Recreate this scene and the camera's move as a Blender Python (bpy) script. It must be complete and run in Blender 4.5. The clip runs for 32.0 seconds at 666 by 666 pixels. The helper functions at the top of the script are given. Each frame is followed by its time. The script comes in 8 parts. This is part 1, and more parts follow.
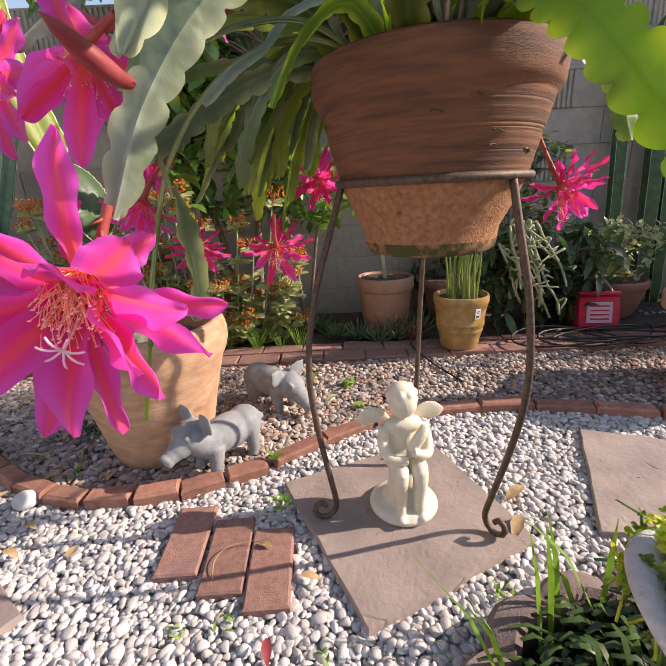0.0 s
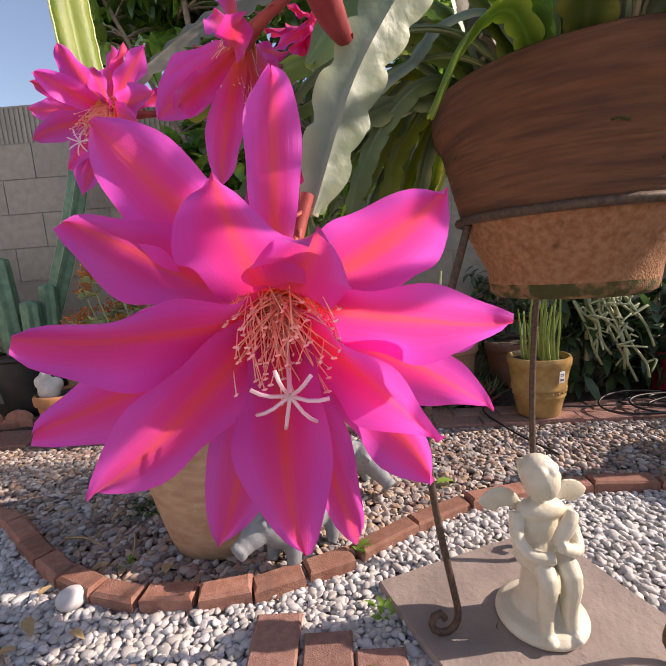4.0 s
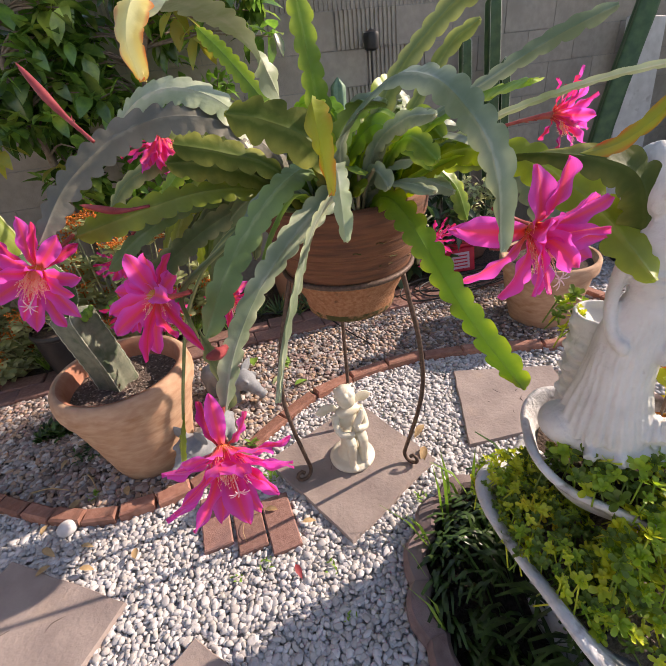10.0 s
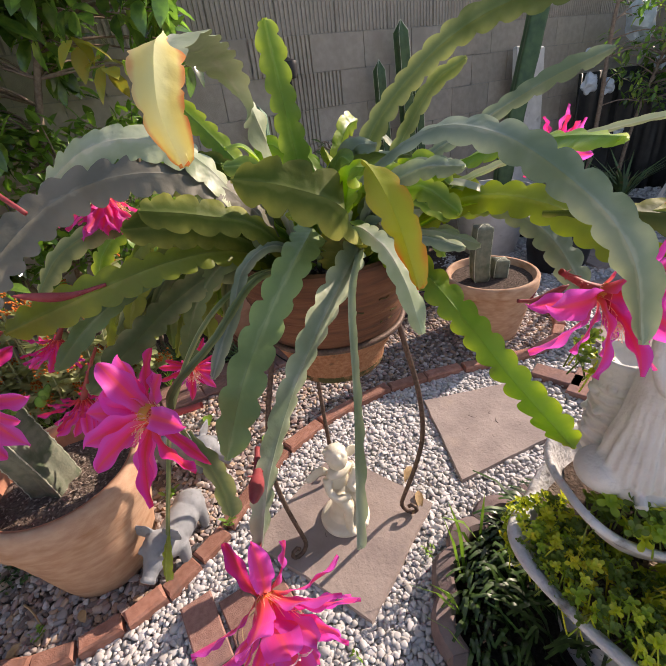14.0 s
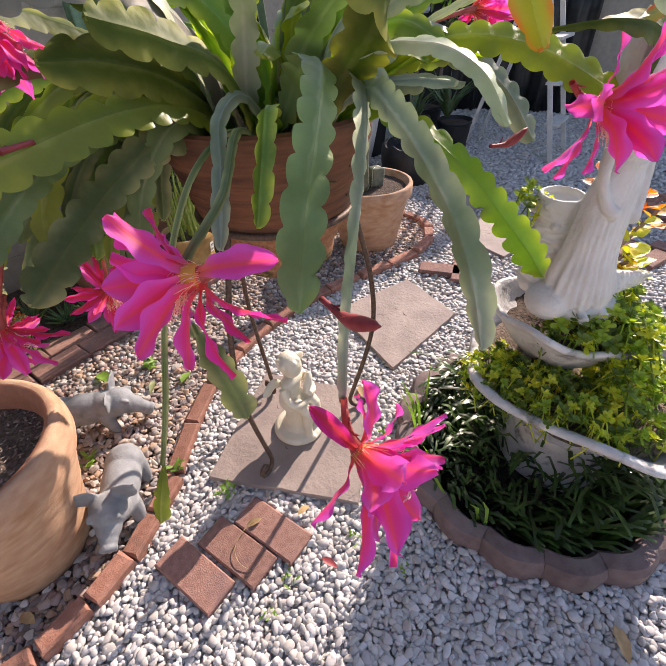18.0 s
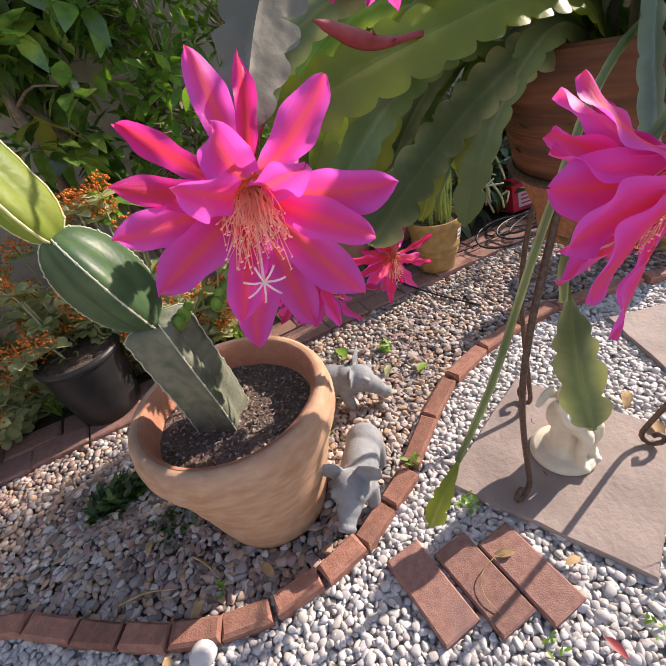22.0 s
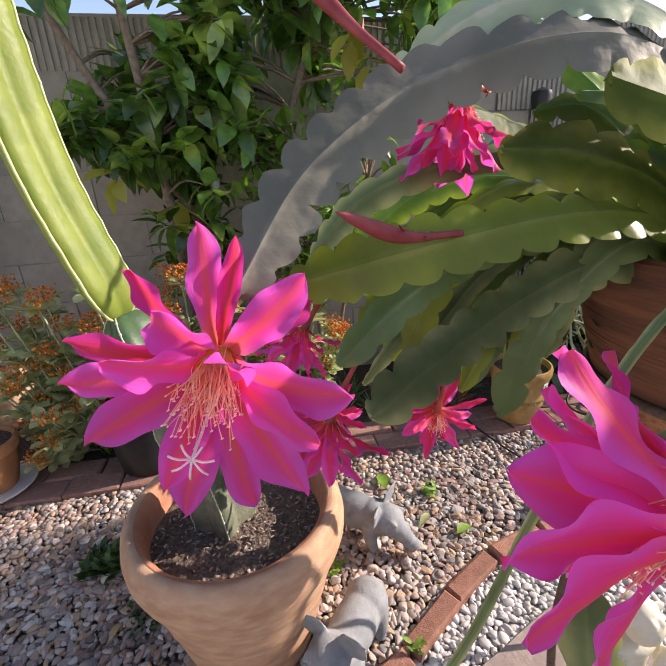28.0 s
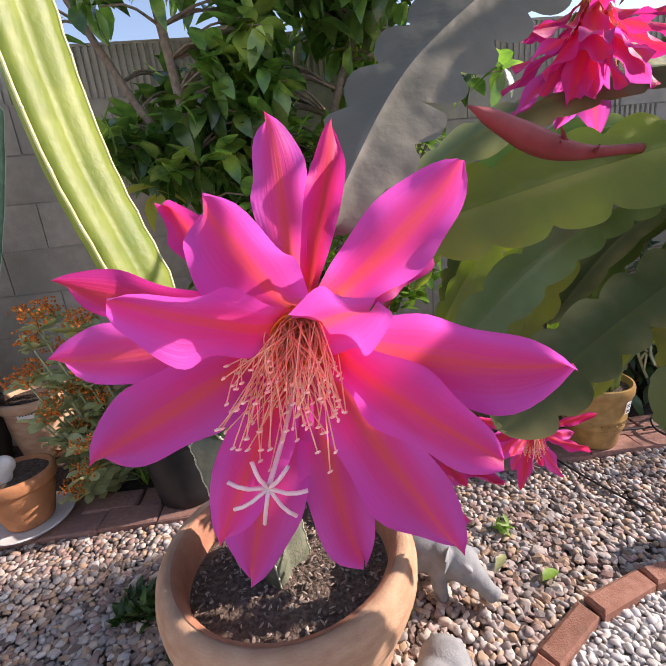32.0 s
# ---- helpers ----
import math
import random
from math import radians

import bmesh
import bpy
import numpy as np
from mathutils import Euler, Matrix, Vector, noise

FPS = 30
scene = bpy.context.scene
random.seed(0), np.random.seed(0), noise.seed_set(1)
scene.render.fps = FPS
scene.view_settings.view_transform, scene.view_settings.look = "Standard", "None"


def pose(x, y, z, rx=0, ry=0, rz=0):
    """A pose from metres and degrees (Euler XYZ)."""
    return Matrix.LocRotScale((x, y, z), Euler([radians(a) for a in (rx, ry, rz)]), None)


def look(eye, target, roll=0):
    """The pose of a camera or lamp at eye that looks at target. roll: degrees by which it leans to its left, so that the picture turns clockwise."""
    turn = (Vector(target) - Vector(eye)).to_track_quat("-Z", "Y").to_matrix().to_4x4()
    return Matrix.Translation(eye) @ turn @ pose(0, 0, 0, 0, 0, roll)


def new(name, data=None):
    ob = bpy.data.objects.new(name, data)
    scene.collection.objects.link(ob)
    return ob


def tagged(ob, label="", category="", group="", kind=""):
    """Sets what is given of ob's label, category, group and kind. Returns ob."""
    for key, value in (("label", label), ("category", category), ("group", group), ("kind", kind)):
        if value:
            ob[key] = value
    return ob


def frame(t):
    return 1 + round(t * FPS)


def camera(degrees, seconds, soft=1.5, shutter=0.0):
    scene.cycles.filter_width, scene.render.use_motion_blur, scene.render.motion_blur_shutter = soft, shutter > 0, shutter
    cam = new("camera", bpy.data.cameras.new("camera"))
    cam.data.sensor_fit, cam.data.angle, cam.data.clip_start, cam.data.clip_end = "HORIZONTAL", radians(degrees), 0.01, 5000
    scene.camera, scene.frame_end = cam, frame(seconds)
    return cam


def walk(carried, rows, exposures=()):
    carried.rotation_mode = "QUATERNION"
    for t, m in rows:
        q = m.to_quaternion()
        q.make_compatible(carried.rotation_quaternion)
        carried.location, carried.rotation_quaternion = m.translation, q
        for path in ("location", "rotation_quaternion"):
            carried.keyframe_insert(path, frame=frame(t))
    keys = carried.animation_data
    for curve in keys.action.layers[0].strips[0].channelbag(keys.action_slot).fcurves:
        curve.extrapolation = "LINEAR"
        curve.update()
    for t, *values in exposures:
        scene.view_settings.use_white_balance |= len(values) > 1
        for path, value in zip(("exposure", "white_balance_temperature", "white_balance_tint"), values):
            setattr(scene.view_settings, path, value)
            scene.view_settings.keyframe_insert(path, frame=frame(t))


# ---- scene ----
cam = camera(76.5, 32.0, soft=0.85)
METRES, EYE, TILT, LEAN, TURN = 2.8, 0.766, -18.48, 2.9, 0.0
ROWS = [
    (0.0, 0.0, 0.0, 0.0, 0.0, 0.0, -0.0),
    (0.5, -0.0137, 0.0008, 0.0008, 1.85, 0.48, -0.62),
    (1.0, -0.0298, 0.007, -0.0012, 4.33, 0.52, -2.01),
    (1.5, -0.0456, 0.0207, -0.0084, 6.22, 0.0, -3.2),
    (2.0, -0.0577, 0.0307, -0.0133, 7.0, 0.23, -3.45),
    (2.5, -0.062, 0.0387, -0.0176, 6.65, 5.37, -2.02),
    (3.0, -0.0635, 0.0464, -0.015, 5.35, 8.02, -0.91),
    (3.5, -0.0625, 0.0495, -0.0084, 4.24, 8.92, -0.04),
    (4.0, -0.0621, 0.0469, -0.0058, 3.32, 9.42, 0.18),
    (4.5, -0.0636, 0.0434, -0.0049, 2.73, 9.62, 0.11),
    (6.5, -0.0683, 0.013, 0.0483, 1.48, -0.57, 0.8),
    (7.0, -0.0693, -0.0082, 0.0734, 0.36, -3.65, 1.73),
    (7.5, -0.0725, -0.0337, 0.096, -0.88, -6.79, 2.51),
    (8.0, -0.0701, -0.0564, 0.11, -2.96, -9.98, 3.07),
    (8.5, -0.0646, -0.0766, 0.1216, -7.83, -11.82, 5.13),
    (9.0, -0.0642, -0.0867, 0.1269, -11.53, -12.72, 6.49),
    (9.5, -0.0633, -0.1003, 0.1302, -13.79, -12.9, 7.5),
    (10.0, -0.0582, -0.122, 0.1333, -15.34, -12.8, 8.28),
    (10.5, -0.0506, -0.1507, 0.1334, -16.74, -12.52, 8.61),
    (11.0, -0.0468, -0.1669, 0.1298, -18.08, -12.15, 8.65),
    (11.5, -0.0564, -0.1645, 0.1292, -19.01, -11.7, 8.62),
    (12.0, -0.0842, -0.1336, 0.1417, -22.18, -11.76, 11.11),
    (12.5, -0.1123, -0.1094, 0.149, -27.51, -12.72, 14.84),
    (13.0, -0.1276, -0.0983, 0.1525, -28.3, -13.0, 14.4),
    (13.5, -0.1191, -0.0687, 0.1621, -27.73, -12.65, 12.83),
    (14.0, -0.0956, -0.0507, 0.1753, -27.71, -12.88, 12.76),
    (14.5, -0.0934, -0.0489, 0.1802, -30.44, -13.41, 12.7),
    (16.5, -0.185, -0.0054, 0.1548, -51.41, -18.72, 17.06),
    (17.0, -0.1922, 0.0046, 0.1426, -52.78, -22.6, 16.81),
    (17.5, -0.1886, 0.0123, 0.1413, -52.94, -24.73, 16.5),
    (18.0, -0.1812, 0.02, 0.1459, -51.2, -25.33, 15.45),
    (18.5, -0.1722, 0.0295, 0.151, -47.31, -25.21, 14.65),
    (19.0, -0.1595, 0.037, 0.1532, -42.05, -23.19, 15.41),
    (19.5, -0.1672, 0.0479, 0.1471, -33.87, -20.13, 15.28),
    (20.0, -0.1848, 0.0576, 0.1386, -27.96, -18.16, 13.86),
    (20.5, -0.1988, 0.0701, 0.1328, -25.55, -17.5, 12.08),
    (21.0, -0.2113, 0.0906, 0.1355, -24.24, -17.41, 12.49),
    (21.5, -0.2161, 0.1028, 0.1334, -24.14, -17.43, 15.21),
    (22.0, -0.2162, 0.1076, 0.1306, -23.71, -16.94, 16.63),
    (22.5, -0.2132, 0.1086, 0.1307, -23.4, -15.83, 16.85),
    (23.0, -0.2121, 0.1138, 0.1299, -23.2, -14.61, 16.99),
    (23.5, -0.21, 0.1197, 0.1275, -23.2, -12.33, 17.26),
    (24.0, -0.2075, 0.1221, 0.1266, -23.22, -10.39, 17.28),
    (24.5, -0.2128, 0.1154, 0.1289, -23.1, -7.91, 17.02),
    (25.0, -0.2182, 0.1106, 0.1337, -22.54, -5.18, 16.43),
    (25.5, -0.2175, 0.11, 0.135, -21.73, -3.91, 16.17),
    (26.0, -0.2053, 0.1083, 0.1411, -19.14, -2.7, 13.27),
    (26.5, -0.1957, 0.1041, 0.1456, -13.6, -0.6, 7.92),
    (28.5, -0.1649, 0.117, 0.153, -8.55, -2.73, 3.05),
    (29.0, -0.1611, 0.1279, 0.1533, -6.9, -3.34, 3.0),
    (29.5, -0.1647, 0.1442, 0.1535, -4.35, -3.84, 2.33),
    (30.0, -0.1725, 0.1563, 0.1556, -2.22, -4.49, 1.7),
    (30.5, -0.1785, 0.1628, 0.1551, -1.38, -4.66, 1.96),
    (31.0, -0.1821, 0.1591, 0.152, -1.49, -2.87, 2.44),
    (31.5, -0.1856, 0.1571, 0.1438, -2.79, 0.12, 3.36),
    (32.0, -0.1861, 0.1587, 0.1362, -4.73, 2.09, 4.49),
]
walk(cam, [(t, pose(0, 0, EYE, TILT, LEAN, TURN) @ pose(METRES * x, METRES * y, METRES * z, 90 + pitch, roll, yaw)) for t, x, y, z, yaw, pitch, roll in ROWS],
     [(0.0, 0.77, 7350, 20), (3.5, 0.62, 7350, 21), (8.0, 0.80, 7300, 22), (11.0, 0.65, 7550, 20), (14.5, 0.65, 7550, 21), (17.5, 0.86, 7300, 21), (20.0, 0.80, 7200, 22), (22.5, 0.87, 7150, 18), (26.0, 0.90, 7150, 18), (30.5, 0.84, 7000, 20), (32.0, 0.88, 7000, 21)])

# ---- world, sun ----
SUN_AZ, SUN_EL = radians(4), radians(29)
world = bpy.data.worlds.new("sky")
scene.world = world
world.use_nodes = True
wn = world.node_tree.nodes
sky = wn.new("ShaderNodeTexSky")
sky.sky_type, sky.sun_disc = "NISHITA", False
sky.sun_elevation, sky.sun_rotation = SUN_EL, math.pi / 2 - SUN_AZ
sky.air_density, sky.dust_density = 1.0, 0.6
world.node_tree.links.new(sky.outputs[0], wn["Background"].inputs[0])
wn["Background"].inputs[1].default_value = 0.145
sun = new("sun", bpy.data.lights.new("sun", "SUN"))
sun.data.energy, sun.data.angle, sun.data.color = 4.2, radians(0.6), (1.0, 0.93, 0.84)
SUN_DIR = Vector((math.cos(SUN_AZ) * math.cos(SUN_EL), math.sin(SUN_AZ) * math.cos(SUN_EL), math.sin(SUN_EL)))
sun.matrix_world = look(SUN_DIR * 10, (0, 0, 0))


# ---- materials ----
def mat(name, c1, c2, scale=40, rough=0.7, bump=0.3, bscale=180, c3=None, s3=6, cover=0.5, metal=0.0, through_light=0.0,
        island=0.0, piece=0.0, dist=0.004, spec=0.4, coat=0.0, palette=None, stretch=1.0, slate=0.0):
    """A surface with fine grain c1-c2, patches of c3, relief, and an own tint for each island or piece."""
    m = bpy.data.materials.new(name)
    m.use_nodes = True
    nt = m.node_tree
    n, k = nt.nodes, nt.links
    b = n["Principled BSDF"]
    geo = n.new("ShaderNodeNewGeometry")

    place = geo.outputs["Position"]
    if stretch != 1.0:
        vm = n.new("ShaderNodeVectorMath")
        vm.operation = "MULTIPLY"
        vm.inputs[1].default_value = (1, 1, stretch)
        k.new(place, vm.inputs[0])
        place = vm.outputs[0]

    def noise_of(sc, detail=5):
        t = n.new("ShaderNodeTexNoise")
        t.inputs["Scale"].default_value, t.inputs["Detail"].default_value = sc, detail
        k.new(place, t.inputs["Vector"])
        return t.outputs["Fac"]

    def ramp(fac, lo, hi):
        r = n.new("ShaderNodeMapRange")
        r.inputs[1].default_value, r.inputs[2].default_value = lo, hi
        k.new(fac, r.inputs[0])
        return r.outputs[0]

    def mixed(fac, a, c, kind="MIX"):
        x = n.new("ShaderNodeMix")
        x.data_type, x.blend_type = "RGBA", kind
        for sock, v in ((x.inputs[0], fac), (x.inputs[6], a), (x.inputs[7], c)):
            if isinstance(v, (tuple, float, int)):
                sock.default_value = (*v, 1) if isinstance(v, tuple) else v
            else:
                k.new(v, sock)
        return x.outputs[2]

    col = mixed(ramp(noise_of(scale), 0.35, 0.65), c1, c2)
    if palette:
        cr = n.new("ShaderNodeValToRGB")
        cr.color_ramp.interpolation = "CONSTANT"
        e = cr.color_ramp.elements
        for i, c in enumerate(palette):
            one = e[i] if i < 2 else e.new(0.99)
            one.position, one.color = i / len(palette), (*c, 1)
        k.new(geo.outputs["Random Per Island"], cr.inputs[0])
        col = mixed(0.75, col, cr.outputs[0])
    if c3:
        col = mixed(ramp(noise_of(s3), 1 - cover - 0.07, 1 - cover + 0.09), col, c3)
    for amount, source in ((island, geo.outputs["Random Per Island"]), (piece, None)):
        if amount:
            if source is None:
                source = n.new("ShaderNodeObjectInfo").outputs["Random"]
            hsv = n.new("ShaderNodeHueSaturation")
            mr = n.new("ShaderNodeMapRange")
            mr.inputs[3].default_value, mr.inputs[4].default_value = 1 - amount, 1 + amount
            k.new(source, mr.inputs[0])
            k.new(mr.outputs[0], hsv.inputs["Value"])
            k.new(col, hsv.inputs["Color"])
            col = hsv.outputs[0]
    k.new(col, b.inputs["Base Color"])
    b.inputs["Roughness"].default_value, b.inputs["Metallic"].default_value = rough, metal
    b.inputs["Specular IOR Level"].default_value = spec
    b.inputs["Coat Weight"].default_value, b.inputs["Coat Roughness"].default_value = coat, 0.2
    if bump:
        bp = n.new("ShaderNodeBump")
        bp.inputs["Strength"].default_value, bp.inputs["Distance"].default_value = bump, dist
        high = noise_of(bscale, 6)
        if slate:
            sn = n.new("ShaderNodeMath")
            sn.operation = "SNAP"
            sn.inputs[1].default_value = 0.085
            k.new(noise_of(slate, 3), sn.inputs[0])
            ma = n.new("ShaderNodeMath")
            ma.operation = "MULTIPLY_ADD"
            ma.inputs[1].default_value = 3.0
            k.new(sn.outputs[0], ma.inputs[0])
            k.new(high, ma.inputs[2])
            high = ma.outputs[0]
        k.new(high, bp.inputs["Height"])
        k.new(bp.outputs[0], b.inputs["Normal"])
    if through_light:
        tr = n.new("ShaderNodeBsdfTranslucent")
        hs = n.new("ShaderNodeHueSaturation")
        hs.inputs["Value"].default_value, hs.inputs["Saturation"].default_value = 1.9, 1.1
        k.new(col, hs.inputs["Color"])
        k.new(hs.outputs[0], tr.inputs["Color"])
        ms = n.new("ShaderNodeMixShader")
        ms.inputs[0].default_value = through_light
        k.new(b.outputs[0], ms.inputs[1])
        k.new(tr.outputs[0], ms.inputs[2])
        k.new(ms.outputs[0], n["Material Output"].inputs["Surface"])
    return m


def blade_mat(name, edge, middle, rib, rough=0.5, through_light=0.35, boost=2.0, wide=0.16, mottle=None, bump=0.28, bscale=75, sheen=0.0, spec=0.6):
    """Leaf or petal: colour runs from the middle line to the edges along the UV's u, with mottling."""
    m = bpy.data.materials.new(name)
    m.use_nodes = True
    n, k = m.node_tree.nodes, m.node_tree.links
    b = n["Principled BSDF"]
    uv = n.new("ShaderNodeUVMap")
    uv.uv_map = "uv"
    sep = n.new("ShaderNodeSeparateXYZ")
    k.new(uv.outputs[0], sep.inputs[0])
    off = n.new("ShaderNodeMath")
    off.operation = "SUBTRACT"
    off.inputs[1].default_value = 0.5
    k.new(sep.outputs[0], off.inputs[0])
    ab = n.new("ShaderNodeMath")
    ab.operation = "ABSOLUTE"
    k.new(off.outputs[0], ab.inputs[0])
    geo = n.new("ShaderNodeNewGeometry")
    ns = n.new("ShaderNodeTexNoise")
    ns.inputs["Scale"].default_value, ns.inputs["Detail"].default_value = 45, 7
    k.new(geo.outputs["Position"], ns.inputs["Vector"])
    jit = n.new("ShaderNodeMath")
    jit.operation = "MULTIPLY_ADD"
    jit.inputs[1].default_value, jit.inputs[2].default_value = 0.22, -0.11
    k.new(ns.outputs["Fac"], jit.inputs[0])
    ad = n.new("ShaderNodeMath")
    k.new(ab.outputs[0], ad.inputs[0])
    k.new(jit.outputs[0], ad.inputs[1])
    cr = n.new("ShaderNodeValToRGB")
    cr.color_ramp.interpolation = "EASE"
    e = cr.color_ramp.elements
    e[0].position, e[0].color = 0.02, (*rib, 1)
    e[1].position, e[1].color = 0.5, (*edge, 1)
    mid = cr.color_ramp.elements.new(wide)
    mid.color = (*middle, 1)
    k.new(ad.outputs[0], cr.inputs[0])
    col = cr.outputs[0]
    if mottle:
        n2 = n.new("ShaderNodeTexNoise")
        n2.inputs["Scale"].default_value, n2.inputs["Detail"].default_value = 9, 4
        k.new(geo.outputs["Position"], n2.inputs["Vector"])
        mr = n.new("ShaderNodeMapRange")
        mr.inputs[1].default_value, mr.inputs[2].default_value, mr.inputs[4].default_value = 0.42, 0.62, 0.9
        k.new(n2.outputs["Fac"], mr.inputs[0])
        mx = n.new("ShaderNodeMix")
        mx.data_type = "RGBA"
        k.new(mr.outputs[0], mx.inputs[0])
        k.new(col, mx.inputs[6])
        mx.inputs[7].default_value = (*mottle, 1)
        col = mx.outputs[2]
    oi = n.new("ShaderNodeObjectInfo")
    mr = n.new("ShaderNodeMapRange")
    mr.inputs[3].default_value, mr.inputs[4].default_value = 0.82, 1.18
    k.new(oi.outputs["Random"], mr.inputs[0])
    hs = n.new("ShaderNodeHueSaturation")
    k.new(mr.outputs[0], hs.inputs["Value"])
    k.new(col, hs.inputs["Color"])
    col = hs.outputs[0]
    k.new(col, b.inputs["Base Color"])
    b.inputs["Roughness"].default_value = rough
    b.inputs["Specular IOR Level"].default_value = spec
    b.inputs["Sheen Weight"].default_value, b.inputs["Sheen Roughness"].default_value = sheen, 0.4
    b.inputs["Sheen Tint"].default_value = (1.0, 0.8, 0.95, 1)
    bp = n.new("ShaderNodeBump")
    bp.inputs["Strength"].default_value, bp.inputs["Distance"].default_value = bump, 0.004
    n3 = n.new("ShaderNodeTexNoise")
    n3.inputs["Scale"].default_value, n3.inputs["Detail"].default_value = bscale, 5
    k.new(geo.outputs["Position"], n3.inputs["Vector"])
    k.new(n3.outputs["Fac"], bp.inputs["Height"])
    n4 = n.new("ShaderNodeTexNoise")
    n4.inputs["Scale"].default_value, n4.inputs["Detail"].default_value = 24, 2
    k.new(geo.outputs["Position"], n4.inputs["Vector"])
    bp2 = n.new("ShaderNodeBump")
    bp2.inputs["Strength"].default_value, bp2.inputs["Distance"].default_value = 0.5, 0.012
    k.new(n4.outputs["Fac"], bp2.inputs["Height"])
    k.new(bp.outputs[0], bp2.inputs["Normal"])
    k.new(bp2.outputs[0], b.inputs["Normal"])
    tr = n.new("ShaderNodeBsdfTranslucent")
    h2 = n.new("ShaderNodeHueSaturation")
    h2.inputs["Value"].default_value, h2.inputs["Saturation"].default_value = boost, 1.05
    k.new(col, h2.inputs["Color"])
    k.new(h2.outputs[0], tr.inputs["Color"])
    ms = n.new("ShaderNodeMixShader")
    ms.inputs[0].default_value = through_light
    k.new(b.outputs[0], ms.inputs[1])
    k.new(tr.outputs[0], ms.inputs[2])
    k.new(ms.outputs[0], n["Material Output"].inputs["Surface"])
    return m


def petal_mat(name, edge, body, streak, base, through_light=0.45):
    """Petal: a warm middle line, streaked body and violet edges along the UV's u; the base of the petal is orange."""
    m = bpy.data.materials.new(name)
    m.use_nodes = True
    n, k = m.node_tree.nodes, m.node_tree.links
    b = n["Principled BSDF"]

    def calc(kind, a, c, d=None):
        x = n.new("ShaderNodeMath")
        x.operation = kind
        for i, v in enumerate((a, c, d)):
            if v is None:
                continue
            if isinstance(v, (int, float)):
                x.inputs[i].default_value = v
            else:
                k.new(v, x.inputs[i])
        return x.outputs[0]

    uv = n.new("ShaderNodeUVMap")
    uv.uv_map = "uv"
    sep = n.new("ShaderNodeSeparateXYZ")
    k.new(uv.outputs[0], sep.inputs[0])
    u, v = sep.outputs[0], sep.outputs[1]
    own = n.new("ShaderNodeObjectInfo").outputs["Random"]
    comb = n.new("ShaderNodeCombineXYZ")
    k.new(calc("MULTIPLY", u, 26), comb.inputs[0])
    k.new(calc("MULTIPLY", v, 2.2), comb.inputs[1])
    k.new(calc("MULTIPLY", own, 40), comb.inputs[2])
    vein = n.new("ShaderNodeTexNoise")
    vein.inputs["Scale"].default_value, vein.inputs["Detail"].default_value = 1.0, 4
    k.new(comb.outputs[0], vein.inputs["Vector"])
    off = calc("MULTIPLY", calc("ABSOLUTE", calc("SUBTRACT", u, 0.5), 0), 2)
    off = calc("ADD", off, calc("MULTIPLY_ADD", vein.outputs["Fac"], 0.36, -0.18))
    off = calc("ADD", off, calc("MULTIPLY_ADD", v, 0.22, -0.12))
    cr = n.new("ShaderNodeValToRGB")
    cr.color_ramp.interpolation = "EASE"
    e = cr.color_ramp.elements
    e[0].position, e[0].color = 0.0, (*streak, 1)
    e[1].position, e[1].color = 0.86, (*edge, 1)
    mid = cr.color_ramp.elements.new(0.34)
    mid.color = (*body, 1)
    k.new(off, cr.inputs[0])
    mr = n.new("ShaderNodeMapRange")
    mr.interpolation_type = "SMOOTHSTEP"
    mr.inputs[1].default_value, mr.inputs[2].default_value, mr.inputs[3].default_value, mr.inputs[4].default_value = 0.04, 0.36, 0.9, 0.0
    k.new(v, mr.inputs[0])
    mx = n.new("ShaderNodeMix")
    mx.data_type = "RGBA"
    k.new(mr.outputs[0], mx.inputs[0])
    k.new(cr.outputs[0], mx.inputs[6])
    mx.inputs[7].default_value = (*base, 1)
    hs = n.new("ShaderNodeHueSaturation")
    k.new(calc("MULTIPLY_ADD", own, 0.3, 0.85), hs.inputs["Value"])
    k.new(mx.outputs[2], hs.inputs["Color"])
    col = hs.outputs[0]
    k.new(col, b.inputs["Base Color"])
    b.inputs["Roughness"].default_value, b.inputs["Specular IOR Level"].default_value = 0.5, 0.35
    b.inputs["Sheen Weight"].default_value, b.inputs["Sheen Roughness"].default_value = 0.25, 0.4
    b.inputs["Sheen Tint"].default_value = (0.95, 0.75, 1.0, 1)
    bp = n.new("ShaderNodeBump")
    bp.inputs["Strength"].default_value, bp.inputs["Distance"].default_value = 0.35, 0.0016
    k.new(vein.outputs["Fac"], bp.inputs["Height"])
    k.new(bp.outputs[0], b.inputs["Normal"])
    tr = n.new("ShaderNodeBsdfTranslucent")
    h2 = n.new("ShaderNodeHueSaturation")
    h2.inputs["Value"].default_value = 1.35
    k.new(col, h2.inputs["Color"])
    k.new(h2.outputs[0], tr.inputs["Color"])
    ms = n.new("ShaderNodeMixShader")
    ms.inputs[0].default_value = through_light
    k.new(b.outputs[0], ms.inputs[1])
    k.new(tr.outputs[0], ms.inputs[2])
    k.new(ms.outputs[0], n["Material Output"].inputs["Surface"])
    return m


